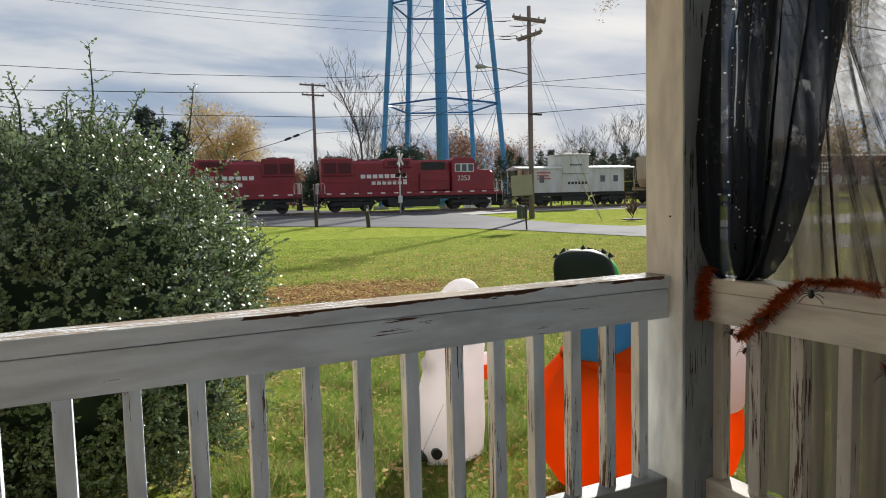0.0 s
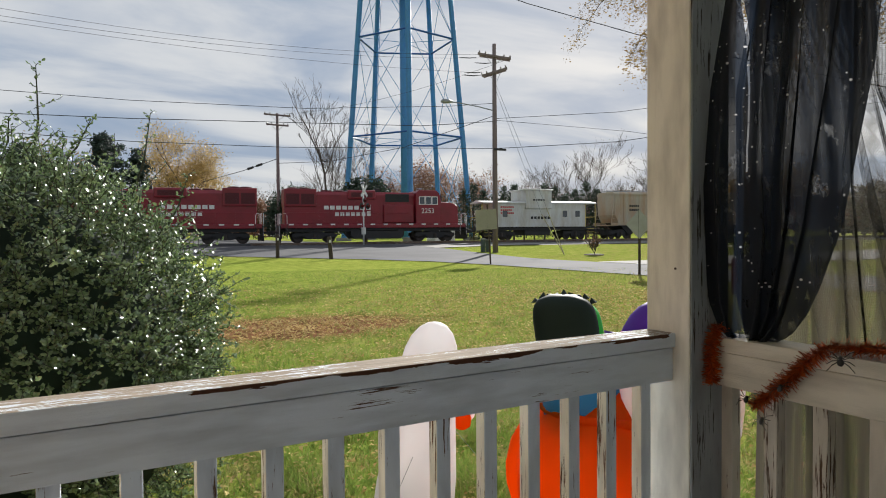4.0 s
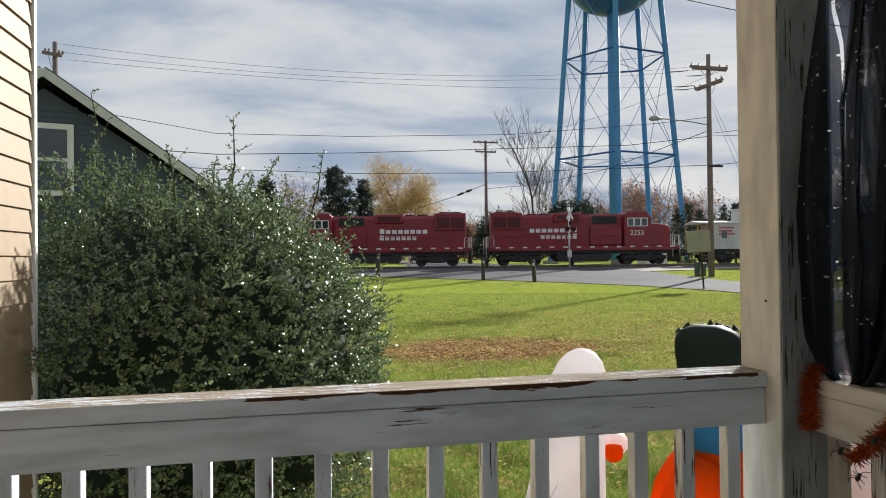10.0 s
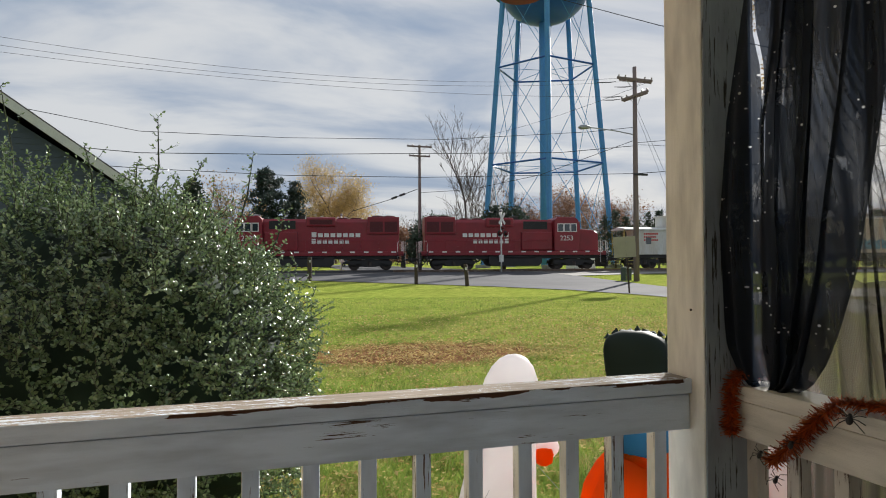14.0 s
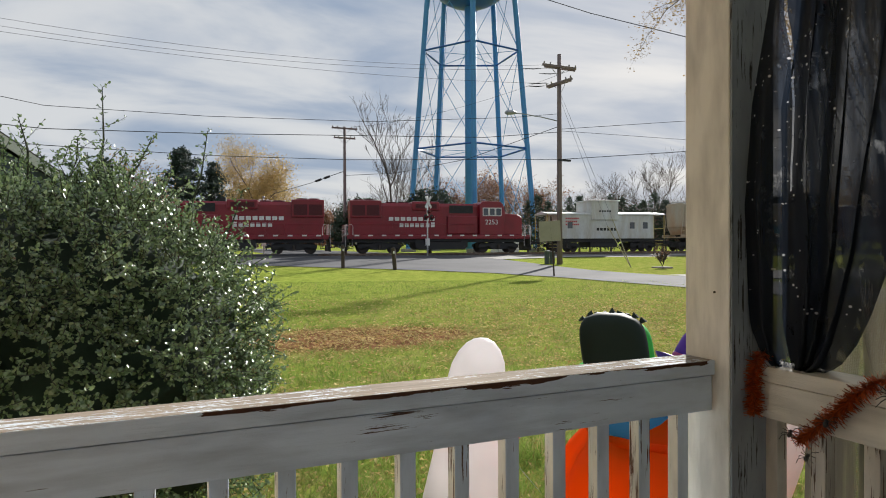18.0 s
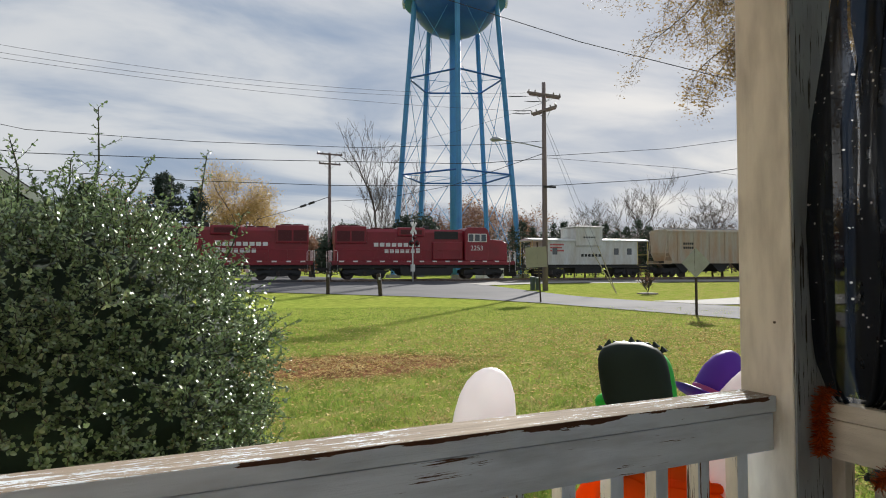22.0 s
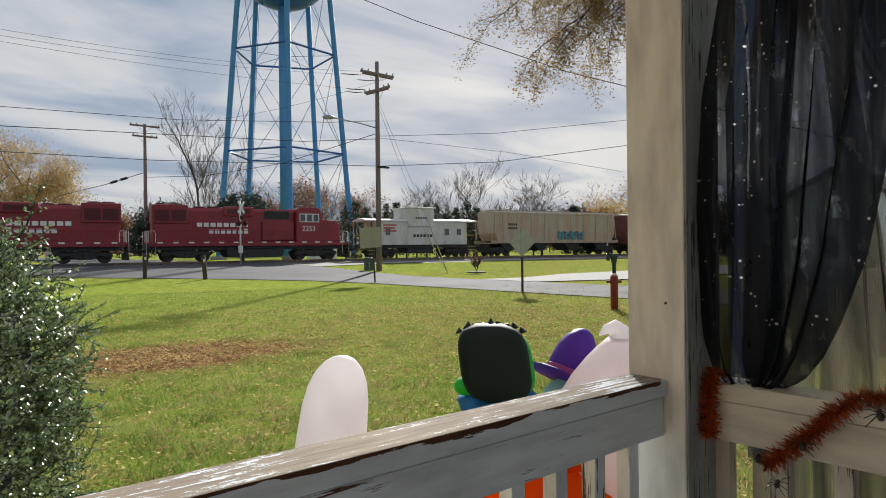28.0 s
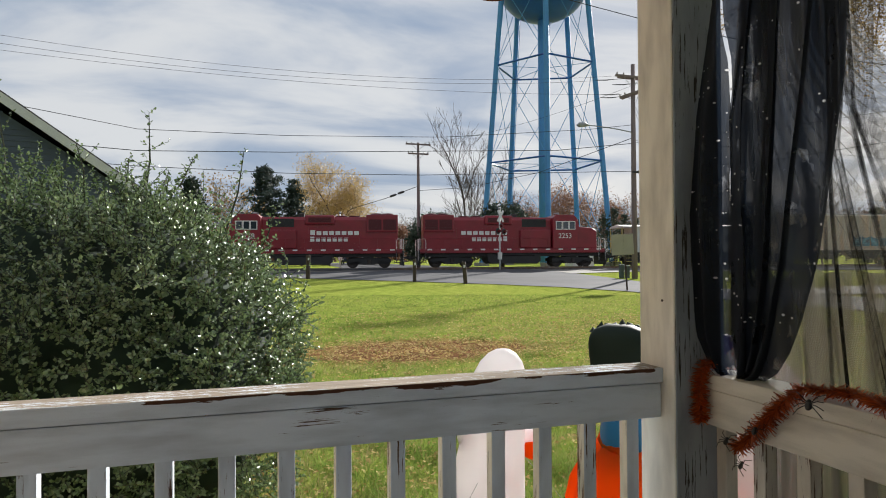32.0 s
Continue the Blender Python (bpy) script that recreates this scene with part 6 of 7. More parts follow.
tree(57.0, 84, 9.0, 33, "half-bare tree with brown leaves", leaf_brown, 2500, 0.35, 4, 0.9, cloud=0.9)
conifer(51.0, 84, 6.0, 3.6, 34, "dark broad evergreen beside yellow shrubs", leaf_cedar, size=0.28)
dome_bush(17.1, 67, 5.6, 5.8, 41, "large rounded dark green evergreen bush", leaf_cedar)
dome_bush(22.9, 67, 6.5, 7.4, 42, "large rounded dark evergreen beside the signal", leaf_cedar, 12000)
dome_bush(14.0, 88, 5.2, 4.5, 43, "reddish autumn shrub by the road", leaf_rust, 5000)
dome_bush(11.8, 100, 5.0, 9.0, 44, "brown thicket beside the far road", leaf_far, 7000, 0.4)
dome_bush(5.5, 90, 4.2, 8.0, 45, "brown thicket below the pines", leaf_far, 6000, 0.4)
for i in range(15):
    b = 31.4 + i * 0.87
    conifer(b, 78 + 0.4 * math.sin(i * 2.1), 5.9 + 0.7 * math.sin(i * 1.7), 1.7, 60 + i, "narrow dark cedar in a planted row", leaf_cedar, n=420, size=0.26, column=True, name="cedar_tree")

# far woods closing the horizon
rnd = random.Random(5)
proto = [limbs(random.Random(70 + i), 11, 0.8, 4)[0] for i in range(3)]
fv, ff = [], []
for i in range(120):
    b, d = -40 + i * 1.02 + rnd.uniform(-0.5, 0.5), rnd.uniform(125, 190)
    if 8 < b < 13:
        continue
    p, k, w = polar(b, d), rnd.uniform(0.85, 1.25), rnd.uniform(0, 6.28)
    s = proto[i % 3]
    base = len(fv)
    c, sn = math.cos(w) * k, math.sin(w) * k
    fv += [(p.x + x * c - y * sn, p.y + x * sn + y * c, p.z + z * k) for x, y, z in s.v]
    ff += [tuple(q + base for q in f) for f in s.f]
tagged(raw("far_trees", fv, ff, bark_far), "grey-brown bare woods along the horizon", "woods", kind="stuff")
cs = []
for i in range(620):
    b, d = rnd.uniform(-45, 85), rnd.uniform(130, 200)
    p = polar(b, d)
    cs.append((p.x, p.y, p.z + rnd.uniform(0.15, 1) * (7.6 + 4.0 * noise.noise(Vector((b * 0.3, 0, 0))))))
v, f = leaf_cloud(rnd, cs, 52000, 1.8, 0.72, (1, 1, 0.7))
tagged(raw("far_thicket", v, f, leaf_far), "brown autumn thicket at the edge of the woods", "thicket", kind="stuff")

# young tree on the verge
yt = thing("sapling", "small reddish sapling in a mulch ring", "sapling", at=(28.85, 31.57, 0.1))
s, tips = limbs(random.Random(91), 1.5, 0.7, 3)
part("stem", s, bark, yt)
v, f = leaf_cloud(random.Random(92), [tuple(p) for p, d in tips], 260, 0.12, 0.1)
raw("leaves", v, f, leaf_rust, yt)
part("mulch_ring", Shape().lathe([(0.7, -0.1), (0.62, 0.05), (0.3, 0.08), (0.02, 0.09)], 20), tie_wood, yt)

for i in range(9):
    dome_bush(42.5 + i * 2.9, 84 + (i * 37) % 9, 5.0 + (i * 53) % 21 / 10, 7.5, 60 + i, "brown leafless thicket beyond the railway", leaf_thicket if i % 3 else leaf_far, 5200, 0.36)

# near tree reaching over from the side of the house
nt_ = thing("maple_tree", "thinning yellow-brown tree overhanging the lawn", "tree", at=(11.95, 4.2, 0))
rn = random.Random(17)
s, tips = Shape(), []
s.tube([(0, 0, -0.2), (0.1, 0, 1.5), (0.0, 0.15, 3.2), (-0.2, 0.3, 5.0), (-0.1, 0.5, 7.5)], [0.34, 0.27, 0.24, 0.2, 0.1], 12)


def bough(p, d, length, r, level):
    pts, q, dd, n = [p], p, d.normalized(), 6
    for i in range(n):
        dd = (dd + Vector((rn.gauss(0, 0.13), rn.gauss(0, 0.13), rn.gauss(0, 0.1) - 0.05 * level))).normalized()
        q = q + dd * length / n
        pts.append(q)
    s.tube(pts, [r * (1 - 0.6 * i / n) for i in range(n + 1)], 6 if level < 2 else 4, caps=False)
    for i in range(1, n + 1):
        if level >= 2:
            tips.append(tuple(pts[i]))
        if level < 3:
            for _ in range(2 if level == 0 else 1):
                side = Vector((rn.gauss(0, 1), rn.gauss(0, 1), rn.gauss(-0.25, 0.6)))
                bough(pts[i], dd * 0.7 + side * 0.6, length * rn.uniform(0.32, 0.5), r * 0.4, level + 1)


for p, d, l in (((-0.1, 0.2, 5.9), (-0.79, 0.64, 0.1), 3.0), ((-0.2, 0.3, 6.8), (-0.78, 0.66, 0.12), 3.9), ((0, 0.2, 6.4), (-0.6, 0.75, 0.35), 3.3), ((-0.2, 0.3, 7.3), (-0.8, 0.6, -0.05), 3.1),
                ((-0.2, 0.3, 5.0), (0.8, -0.3, 0.6), 3.6), ((-0.15, 0.4, 6.2), (-0.4, 0.9, 0.8), 3.0), ((-0.2, 0.3, 6.2), (-0.75, 0.66, 0.05), 4.3), ((-0.15, 0.3, 5.7), (-0.74, 0.67, 0.08), 4.1)):
    bough(Vector(p), Vector(d), l, 0.038, 0)
part("trunk", s, bark, nt_)
v, f = leaf_cloud(rn, tips, 165000, 0.085, 0.052)
raw("leaves", v, f, leaf_maple, nt_)

# ---- neighbour's house, cars, far house ----
nh = thing("neighbour_house", "dark navy gabled house with white trim", "house", at=(-9.5, 15.0, 0))
apex, half, eave = 5.6, 5.2, 1.85
nh.rotation_euler = (0, 0, radians(14))
gx = 4.05
gable = [(gx - half - 0.0, 0), (gx + half, 0), (gx + half, eave + 0.3), (gx, apex - 0.1), (gx - half, eave + 0.3)]
part("wall", Shape().prism(gable, 0.0, 8.0), siding_navy, nh)
lap = 0.125
for i in range(int((apex - 0.4) / lap)):
    z = i * lap
    hw = half if z < eave else half * (apex - z - lap) / (apex - eave)
    if hw > 0.15:
        part("siding_board", Shape().prism([(0.0, 0.0), (0.016, 0.0), (0.003, lap * 1.05), (0.0, lap * 1.05)], gx - hw, gx + hw, Matrix.Translation((0, 0, z)) @ pose(0, 0, 0, 0, 0, -90)), siding_navy, nh)
for k in (-1, 1):
    e0, e1 = Vector((gx, 0, apex)), Vector((gx + k * (half + 0.45), 0, eave - 0.22))
    nrm = Vector((-(e1 - e0).z * k, 0, (e1 - e0).x * k)).normalized()
    e0 = e0 + (e0 - e1).normalized() * 0.14
    q = [e0 + nrm * 0.08, e1 + nrm * 0.08, e1 + nrm * 0.26, e0 + nrm * 0.26]
    part("rake_board", Shape().prism([(p.x, p.z) for p in q], -0.32 - 0.003 * k, -0.26), trim_grey, nh)
    q = [e0 + nrm * 0.2, e1 + nrm * 0.2, e1 + nrm * 0.3, e0 + nrm * 0.3]
    part("roof_slope", Shape().prism([(p.x, p.z) for p in q], -0.255, 8.3), roof_dark, nh)
win = part("window", Shape().box(3.43, 4.63, -0.07, 0.0, 3.1, 4.72), trim_white, nh, "white framed sash window", bevel=0.01)
part("pane", Shape().box(3.56, 4.5, -0.085, -0.06, 3.22, 3.87), glass, win)
part("pane", Shape().box(3.56, 4.5, -0.085, -0.06, 3.95, 4.59), glass, win)


def parked_car(bearing, dist, paint, label, yaw):
    e = thing("car", label, "car", "parked cars", at=polar(bearing, dist) + Vector((0, 0, 0.05)))
    e.rotation_euler = (0, 0, radians(yaw))
    body = [(-2.2, 0.35), (2.2, 0.35), (2.25, 0.75), (1.9, 0.95), (1.05, 1.05), (0.55, 1.5), (-1.4, 1.55), (-2.05, 1.05), (-2.25, 0.8)]
    part("body", Shape().prism(body, -0.88, 0.88), paint, e, bevel=0.08)
    part("windscreen", Shape().prism([(1.12, 1.02), (0.62, 1.47), (0.58, 1.44), (1.06, 1.0)], -0.72, 0.72), glass, e)
    for y in (-0.885, 0.885):
        part("side_window", Shape().prism([(0.85, 1.05), (0.45, 1.42), (-1.25, 1.45), (-1.7, 1.05)], y - 0.01, y + 0.01), glass, e)
        for x in (-1.35, 1.4):
            t = part("wheel", Shape().tube([(x, y - 0.1, 0.33), (x, y + 0.06, 0.33)], 0.33, 16), sign_black, e)
            part("rim", Shape().tube([(x, y - 0.105, 0.33), (x, y + 0.066, 0.33)], 0.2, 12), grey_metal, t)
        part("headlight", Shape().box(2.1, 2.27, y * 0.75 - 0.16, y * 0.75 + 0.16, 0.62, 0.78), letter_white, e)


parked_car(9.5, 100, surface("car_blue", (0.05, 0.07, 0.11), rough=0.25), "dark blue car parked on the far road", -105)
parked_car(10.9, 100, surface("car_grey", (0.16, 0.17, 0.19), rough=0.25), "grey car parked beside a dark car", -105)
fh = thing("far_house", "pale grey house across the side street", "house", at=(38, 12, 0))
part("wall", Shape().prism([(-4, 0), (4, 0), (4, 2.8), (0, 5.0), (-4, 2.8)], -5, 5, pose(0, 0, 0, 0, 0, 90)), siding_grey, fh)
for k in (-1, 1):
    part("roof_slope", Shape().prism([(0, 5.0), (k * 4.4, 2.55), (k * 4.4, 2.75), (0, 5.22)], -5.3, 5.3, pose(0, 0, 0, 0, 0, 90)), roof_dark, fh)
for y in (-2.5, 0.2, 2.8):
    w_ = part("window", Shape().box(-5.08, -5.0, y - 0.5, y + 0.5, 1.0, 2.2), trim_white, fh)
    part("pane", Shape().box(-5.1, -5.07, y - 0.4, y + 0.4, 1.1, 2.1), glass, w_)

# ---- holly bush by the porch ----
holly = leaf_material("holly_leaf", (0.098, 0.156, 0.068), (0.23, 0.305, 0.138), 0.2, 0.24, 1.0)
# near-black colour standing in for the shade deep among the leaves
holly_dark = surface("holly_inner_shade", (0.014, 0.03, 0.014), (0.01, 0.02, 0.009), 0.95, scale=6)
BUSH = Vector((-0.47, 4.02, 1.0))


def bush_radius(a, b):
    """Distance from the bush's middle to its uneven outline, by heading and height angle."""
    d = Vector((math.cos(b) * math.cos(a), math.cos(b) * math.sin(a), math.sin(b)))
    base = 1 / math.sqrt((d.x / 1.1) ** 2 + (d.y / 1.1) ** 2 + (d.z / (0.97 if d.z > 0 else 1.12)) ** 2)
    base += 0.36 * math.exp(-(d.angle(Vector((-0.45, 0.0, 0.89))) / 0.36) ** 2)
    return d, base * (1 + 0.13 * noise.noise(d * 2.0 + Vector((3, 1, 7))) + 0.14 * noise.noise(d * 4.5) + 0.09 * noise.noise(d * 10))


bush = thing("holly_bush", "dense dark green holly bush with glossy leaves", "bush", at=(BUSH.x, BUSH.y, 0))
rb = random.Random(33)
# added solid core: blocks the view through and shows as shade in the gaps
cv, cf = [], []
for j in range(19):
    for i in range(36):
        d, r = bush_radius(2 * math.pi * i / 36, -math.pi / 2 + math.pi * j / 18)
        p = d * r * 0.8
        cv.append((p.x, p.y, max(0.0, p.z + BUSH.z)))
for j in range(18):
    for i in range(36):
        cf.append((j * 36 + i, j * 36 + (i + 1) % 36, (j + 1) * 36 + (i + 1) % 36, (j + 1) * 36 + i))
raw("shade_core", cv, cf, holly_dark, bush, smooth=True)
lv, lf = [], []
stems = Shape()


def leaf(p, d, size):
    away = Vector((p.x, p.y, p.z - BUSH.z)).normalized()
    up = (away * 0.9 + Vector((rb.gauss(0, 0.55), rb.gauss(0, 0.55), rb.gauss(0.35, 0.55)))).normalized()
    s = d.cross(up)
    if s.length < 1e-3:
        return
    s.normalize()
    n = s.cross(d)
    w, k = size * 0.34, len(lv)
    lv.extend(tuple(q) for q in (p, p + d * size * 0.35 + s * w - n * w * 0.75, p + d * size * 0.75 + s * w * 0.7 - n * w * 0.75, p + d * size - n * w * 0.75,
                                 p + d * size * 0.75 - s * w * 0.7 - n * w * 0.75, p + d * size * 0.35 - s * w - n * w * 0.75))
    lf.extend(((k, k + 1, k + 2, k + 3), (k, k + 3, k + 4, k + 5)))


def twig(p, d, length, n, r=0.003, big=1.0):
    pts, q, dd = [p], p, d.normalized()
    for i in range(4):
        dd = (dd + Vector((rb.gauss(0, 0.16), rb.gauss(0, 0.16), rb.gauss(0.06, 0.14)))).normalized()
        q = q + dd * length / 4
        pts.append(q)
    stems.tube(pts, [r, r * 0.9, r * 0.8, r * 0.6, r * 0.4], 3, caps=False)
    for i in range(n):
        f = (i + 0.5) / n * 4
        k = min(3, int(f))
        a = pts[k] + (pts[k + 1] - pts[k]) * (f - k)
        side = Vector((rb.gauss(0, 1), rb.gauss(0, 1), rb.gauss(0.15, 0.8))).normalized()
        leaf(a, (side + dd * 0.55).normalized(), rb.uniform(0.014, 0.027) * big)


for i in range(9400):
    a, b = rb.uniform(0, 2 * math.pi), math.asin(rb.uniform(-0.92, 1))
    d, r = bush_radius(a, b)
    if noise.noise(d * 6.5 + Vector((9, 2, 4))) < -0.16 and rb.random() < 0.75:
        continue
    p = d * r * rb.uniform(0.82, 1.02)
    if p.z + BUSH.z < 0.02:
        continue
    p.z += BUSH.z
    out = (d + Vector((rb.gauss(0, 0.75), rb.gauss(0, 0.75), rb.gauss(0.25, 0.7)))).normalized()
    twig(p, out, rb.uniform(0.07, 0.14) + (rb.uniform(0.05, 0.13) if rb.random() < 0.09 else 0), 16)
# long shoots above the crown
for x, y, z0, tx, tz in ((-0.98, 3.95, 1.9, -1.06, 2.62), (-0.3, 3.95, 1.95, -0.27, 2.5), (-0.2, 3.95, 1.95, -0.03, 2.24), (0.15, 3.95, 1.8, 0.26, 2.3),
                         (-0.62, 4.0, 2.0, -0.66, 2.32), (-0.45, 4.1, 2.0, -0.4, 2.25), (0.3, 4.0, 1.6, 0.46, 1.98)):
    a, b = Vector((x - BUSH.x, y - BUSH.y, z0)), Vector((tx - BUSH.x, y - BUSH.y, tz))
    stems.tube([a, (a + b) / 2 + Vector((0.02, 0, 0)), b], [0.006, 0.005, 0.002], 4)
    for k in range(13):
        f = 0.2 + 0.8 * k / 12
        side = Vector(((-1) ** k * rb.uniform(0.4, 1), rb.gauss(0, 0.5), rb.uniform(0.3, 0.9)))
        long = k in (3, 6)
        twig(a + (b - a) * f, side, rb.uniform(0.12, 0.2) if long else rb.uniform(0.02, 0.05), 11 if long else 5, 0.002, 0.95)
raw("leaves", lv, lf, holly, bush, smooth=True)
holly_twig = surface("holly_twig", (0.045, 0.052, 0.028), (0.035, 0.04, 0.024), 0.8, scale=8)
tagged(part("twig_mass", stems, holly_twig, bush), kind="stuff")

# ---- inflatable yard figures ----
def nylon(name, colour, glow=0.35):
    m = leaf_material(name, colour, tuple(c * 0.94 for c in colour), 0.5, glow, 0.35)
    return m


ny_white, ny_orange = nylon("nylon_white", (0.9, 0.87, 0.88), 0.68), nylon("nylon_orange", (1.0, 0.23, 0.012), 0.85)
ny_black, ny_green = leaf_material("nylon_black", (0.016, 0.026, 0.021), (0.02, 0.03, 0.024), 0.6, 0.12, 0.12), nylon("nylon_green", (0.05, 0.6, 0.08))
ny_blue, ny_purple = nylon("nylon_blue", (0.04, 0.24, 0.5)), nylon("nylon_purple", (0.13, 0.03, 0.38))
ny_pink = nylon("nylon_pink", (0.6, 0.1, 0.3))

gh = thing("inflatable_ghost", "white inflatable ghost standing on the lawn", "inflatable", "inflatable yard figures", at=(1.715, 3.395, -0.015))
prof = [(0.24, 0), (0.275, 0.03), (0.268, 0.2), (0.24, 0.4), (0.215, 0.58), (0.207, 0.74), (0.197, 0.88), (0.175, 0.98), (0.14, 1.05), (0.093, 1.098), (0.047, 1.12), (0.006, 1.126)]
# the base stands aside, so the body leans
lean = Matrix(((0.9, 0, 0.105, -0.12), (0, 0.78, -0.053, 0.06), (0, 0, 1, 0), (0, 0, 0, 1)))
part("body", Shape().lathe(prof, 40, lean), ny_white, gh, smooth=True)
for sx, zz in ((1, 0.55), (-1, 0.6)):
    part("arm", Shape().ball((sx * (0.21 if sx > 0 else 0.165), 0.06, zz), 0.1, 16, squash=(1.0, 0.9, 0.75)), ny_white, gh, smooth=True)
part("treat_pail", Shape().lathe([(0.03, 0), (0.065, 0.02), (0.075, 0.07), (0.06, 0.11), (0.02, 0.12)], 20, pose(0.185, 0.0, 0.46) @ Matrix.Diagonal((0.8, 0.8, 0.9, 1)), 8, 0.08), ny_orange, gh, "small orange pumpkin pail", smooth=True)
part("fan_inlet", Shape().tube([(-0.267, -0.135, 0.1), (-0.26, -0.1, 0.1)], 0.032, 16), sign_black, gh, "round black fan grille")
part("base_skirt", Shape().lathe([(0.23, -0.02), (0.27, -0.01), (0.265, 0.02), (0.24, 0.04)], 28, Matrix.Translation((-0.115, 0.058, 0)) @ Matrix.Diagonal((0.9, 0.8, 1, 1))), nylon("nylon_olive", (0.05, 0.07, 0.02), 0.1), gh, smooth=True)
part("blower_bag", Shape().ball((-0.3, 0.02, 0.05), 0.1, 16, squash=(1.1, 1, 0.8)), nylon("nylon_moss", (0.03, 0.05, 0.018), 0.1), gh, "dark green blower pouch", smooth=True)
for x, y in ((-0.55, -0.3), (0.6, 0.25)):
    part("tether", Shape().tube([(0.2 * x, 0.2 * y, 0.5), (x, y, 0.0)], 0.0018, 4), grey_metal, gh)

pk = thing("inflatable_pumpkin", "orange inflatable pumpkin with figures popping out", "inflatable", "inflatable yard figures", at=(2.25, 2.47, 0.02))
pk_inv = Matrix.Translation((-2.25, -2.47, -0.02))
prof = [(0.25, 0), (0.37, 0.03), (0.45, 0.1), (0.515, 0.2), (0.55, 0.32), (0.555, 0.42), (0.53, 0.53), (0.475, 0.63), (0.395, 0.72), (0.32, 0.785), (0.2, 0.84), (0.05, 0.83)]
part("pumpkin", Shape().lathe(prof, 72, None, 9, 0.09), ny_orange, pk, smooth=True)


part("rim", Shape().tube([(0.37 * math.cos(k * 0.2618), 0.37 * math.sin(k * 0.2618), 0.735) for k in range(25)], 0.022, 10), ny_orange, pk, "rolled orange rim", smooth=True)


def soft_box(cx, cy, z0, z1, wx, wy, yaw, power=4.0, lean=0.0):
    """A puffed-up box: rounded corners and sides."""
    s, n, rows = Shape(), 36, 14
    m = pose(cx, cy, 0, 0, 0, yaw)
    prof = []
    for j in range(rows + 1):
        t = -1 + 2 * j / rows
        k = max(0.05, (1 - abs(t) ** power)) ** (1 / power)
        for i in range(n):
            w = 2 * math.pi * i / n
            c, sn = math.cos(w), math.sin(w)
            q = (abs(c) ** power + abs(sn) ** power) ** (-1 / power)
            s.v.append(tuple(m @ Vector((wx / 2 * k * q * c + lean * t, wy / 2 * k * q * sn, (z0 + z1) / 2 + t * (z1 - z0) / 2))))
    for j in range(rows):
        for i in range(n):
            s.f.append((j * n + i, j * n + (i + 1) % n, (j + 1) * n + (i + 1) % n, (j + 1) * n + i))
    s.f.append(tuple(range(n)))
    s.f.append(tuple(rows * n + i for i in range(n)))
    return s


def in_pk(ob):
    ob.matrix_basis = pk_inv
    return ob


in_pk(part("monster_hair", soft_box(1.96, 2.5, 0.985, 1.325, 0.31, 0.2, -45, 3.4, -0.022), ny_black, pk, "dark green-black hair and back of head", smooth=True))
in_pk(part("monster_face", soft_box(2.025, 2.54, 0.995, 1.29, 0.31, 0.2, -45, 3.4, -0.022), ny_green, pk, "bright green face", smooth=True))
for i in range(9):
    f = i / 8
    p = Vector((1.96, 2.5, 1.282)) + Vector((0.7071, -0.7071, 0)) * (-0.155 + 0.28 * f) + Vector((0.03, 0.03, 0.034 * math.sin(math.pi * f) ** 0.6))
    in_pk(part("hair_spike", Shape().tube([p, p + Vector((0.014 * math.sin(i * 2.3), 0.006, 0.022 + 0.01 * math.sin(i * 1.9)))], [0.023, 0.001], 6), ny_black, pk))
in_pk(part("shirt", Shape().ball((2.06, 2.5, 0.8), 0.2, 24, squash=(1, 1, 1.25)), ny_blue, pk, smooth=True))
in_pk(part("sleeve", Shape().tube([(1.98, 2.58, 0.86), (1.93, 2.62, 0.95), (1.91, 2.63, 1.0)], [0.06, 0.055, 0.05], 14), ny_blue, pk, smooth=True))
in_pk(part("monster_hand", Shape().ball((1.9, 2.63, 1.04), 0.052, 16, squash=(1, 1, 0.8)), ny_green, pk, smooth=True))
hm = Matrix.Translation((2.38, 2.45, 1.03)) @ pose(0, 0, 0, -12, 26, -40)
in_pk(part("hat_brim", Shape().lathe([(0.02, -0.01), (0.16, -0.012), (0.185, 0.01), (0.15, 0.02), (0.06, 0.03)], 28, hm), ny_purple, pk, smooth=True))
in_pk(part("hat_cone", Shape().lathe([(0.105, 0.02), (0.106, 0.07), (0.1, 0.14), (0.08, 0.2), (0.048, 0.245), (0.018, 0.262), (0.003, 0.264)], 24, hm), ny_purple, pk, smooth=True))
in_pk(part("hat_band", Shape().lathe([(0.108, 0.018), (0.109, 0.045), (0.1, 0.05)], 24, hm), ny_pink, pk))
in_pk(part("witch_head", Shape().ball((2.36, 2.44, 0.93), 0.11, 20), nylon("nylon_mint", (0.45, 0.6, 0.6)), pk, smooth=True))
g2 = Matrix(((1, 0, 0.05, 2.35), (0, 1, -0.05, 2.175), (0, 0, 1, 0.56), (0, 0, 0, 1)))
in_pk(part("small_ghost", Shape().lathe([(0.25, 0), (0.28, 0.13), (0.285, 0.25), (0.28, 0.35), (0.255, 0.44), (0.205, 0.53), (0.145, 0.61), (0.09, 0.67), (0.056, 0.7)], 28, g2)
           .tube([(2.385, 2.14, 1.25), (2.38, 2.144, 1.285), (2.362, 2.158, 1.305), (2.335, 2.18, 1.298), (2.312, 2.2, 1.272)], [0.056, 0.05, 0.038, 0.022, 0.004], 12), ny_white, pk,
           "white curl-topped ghost", smooth=True))

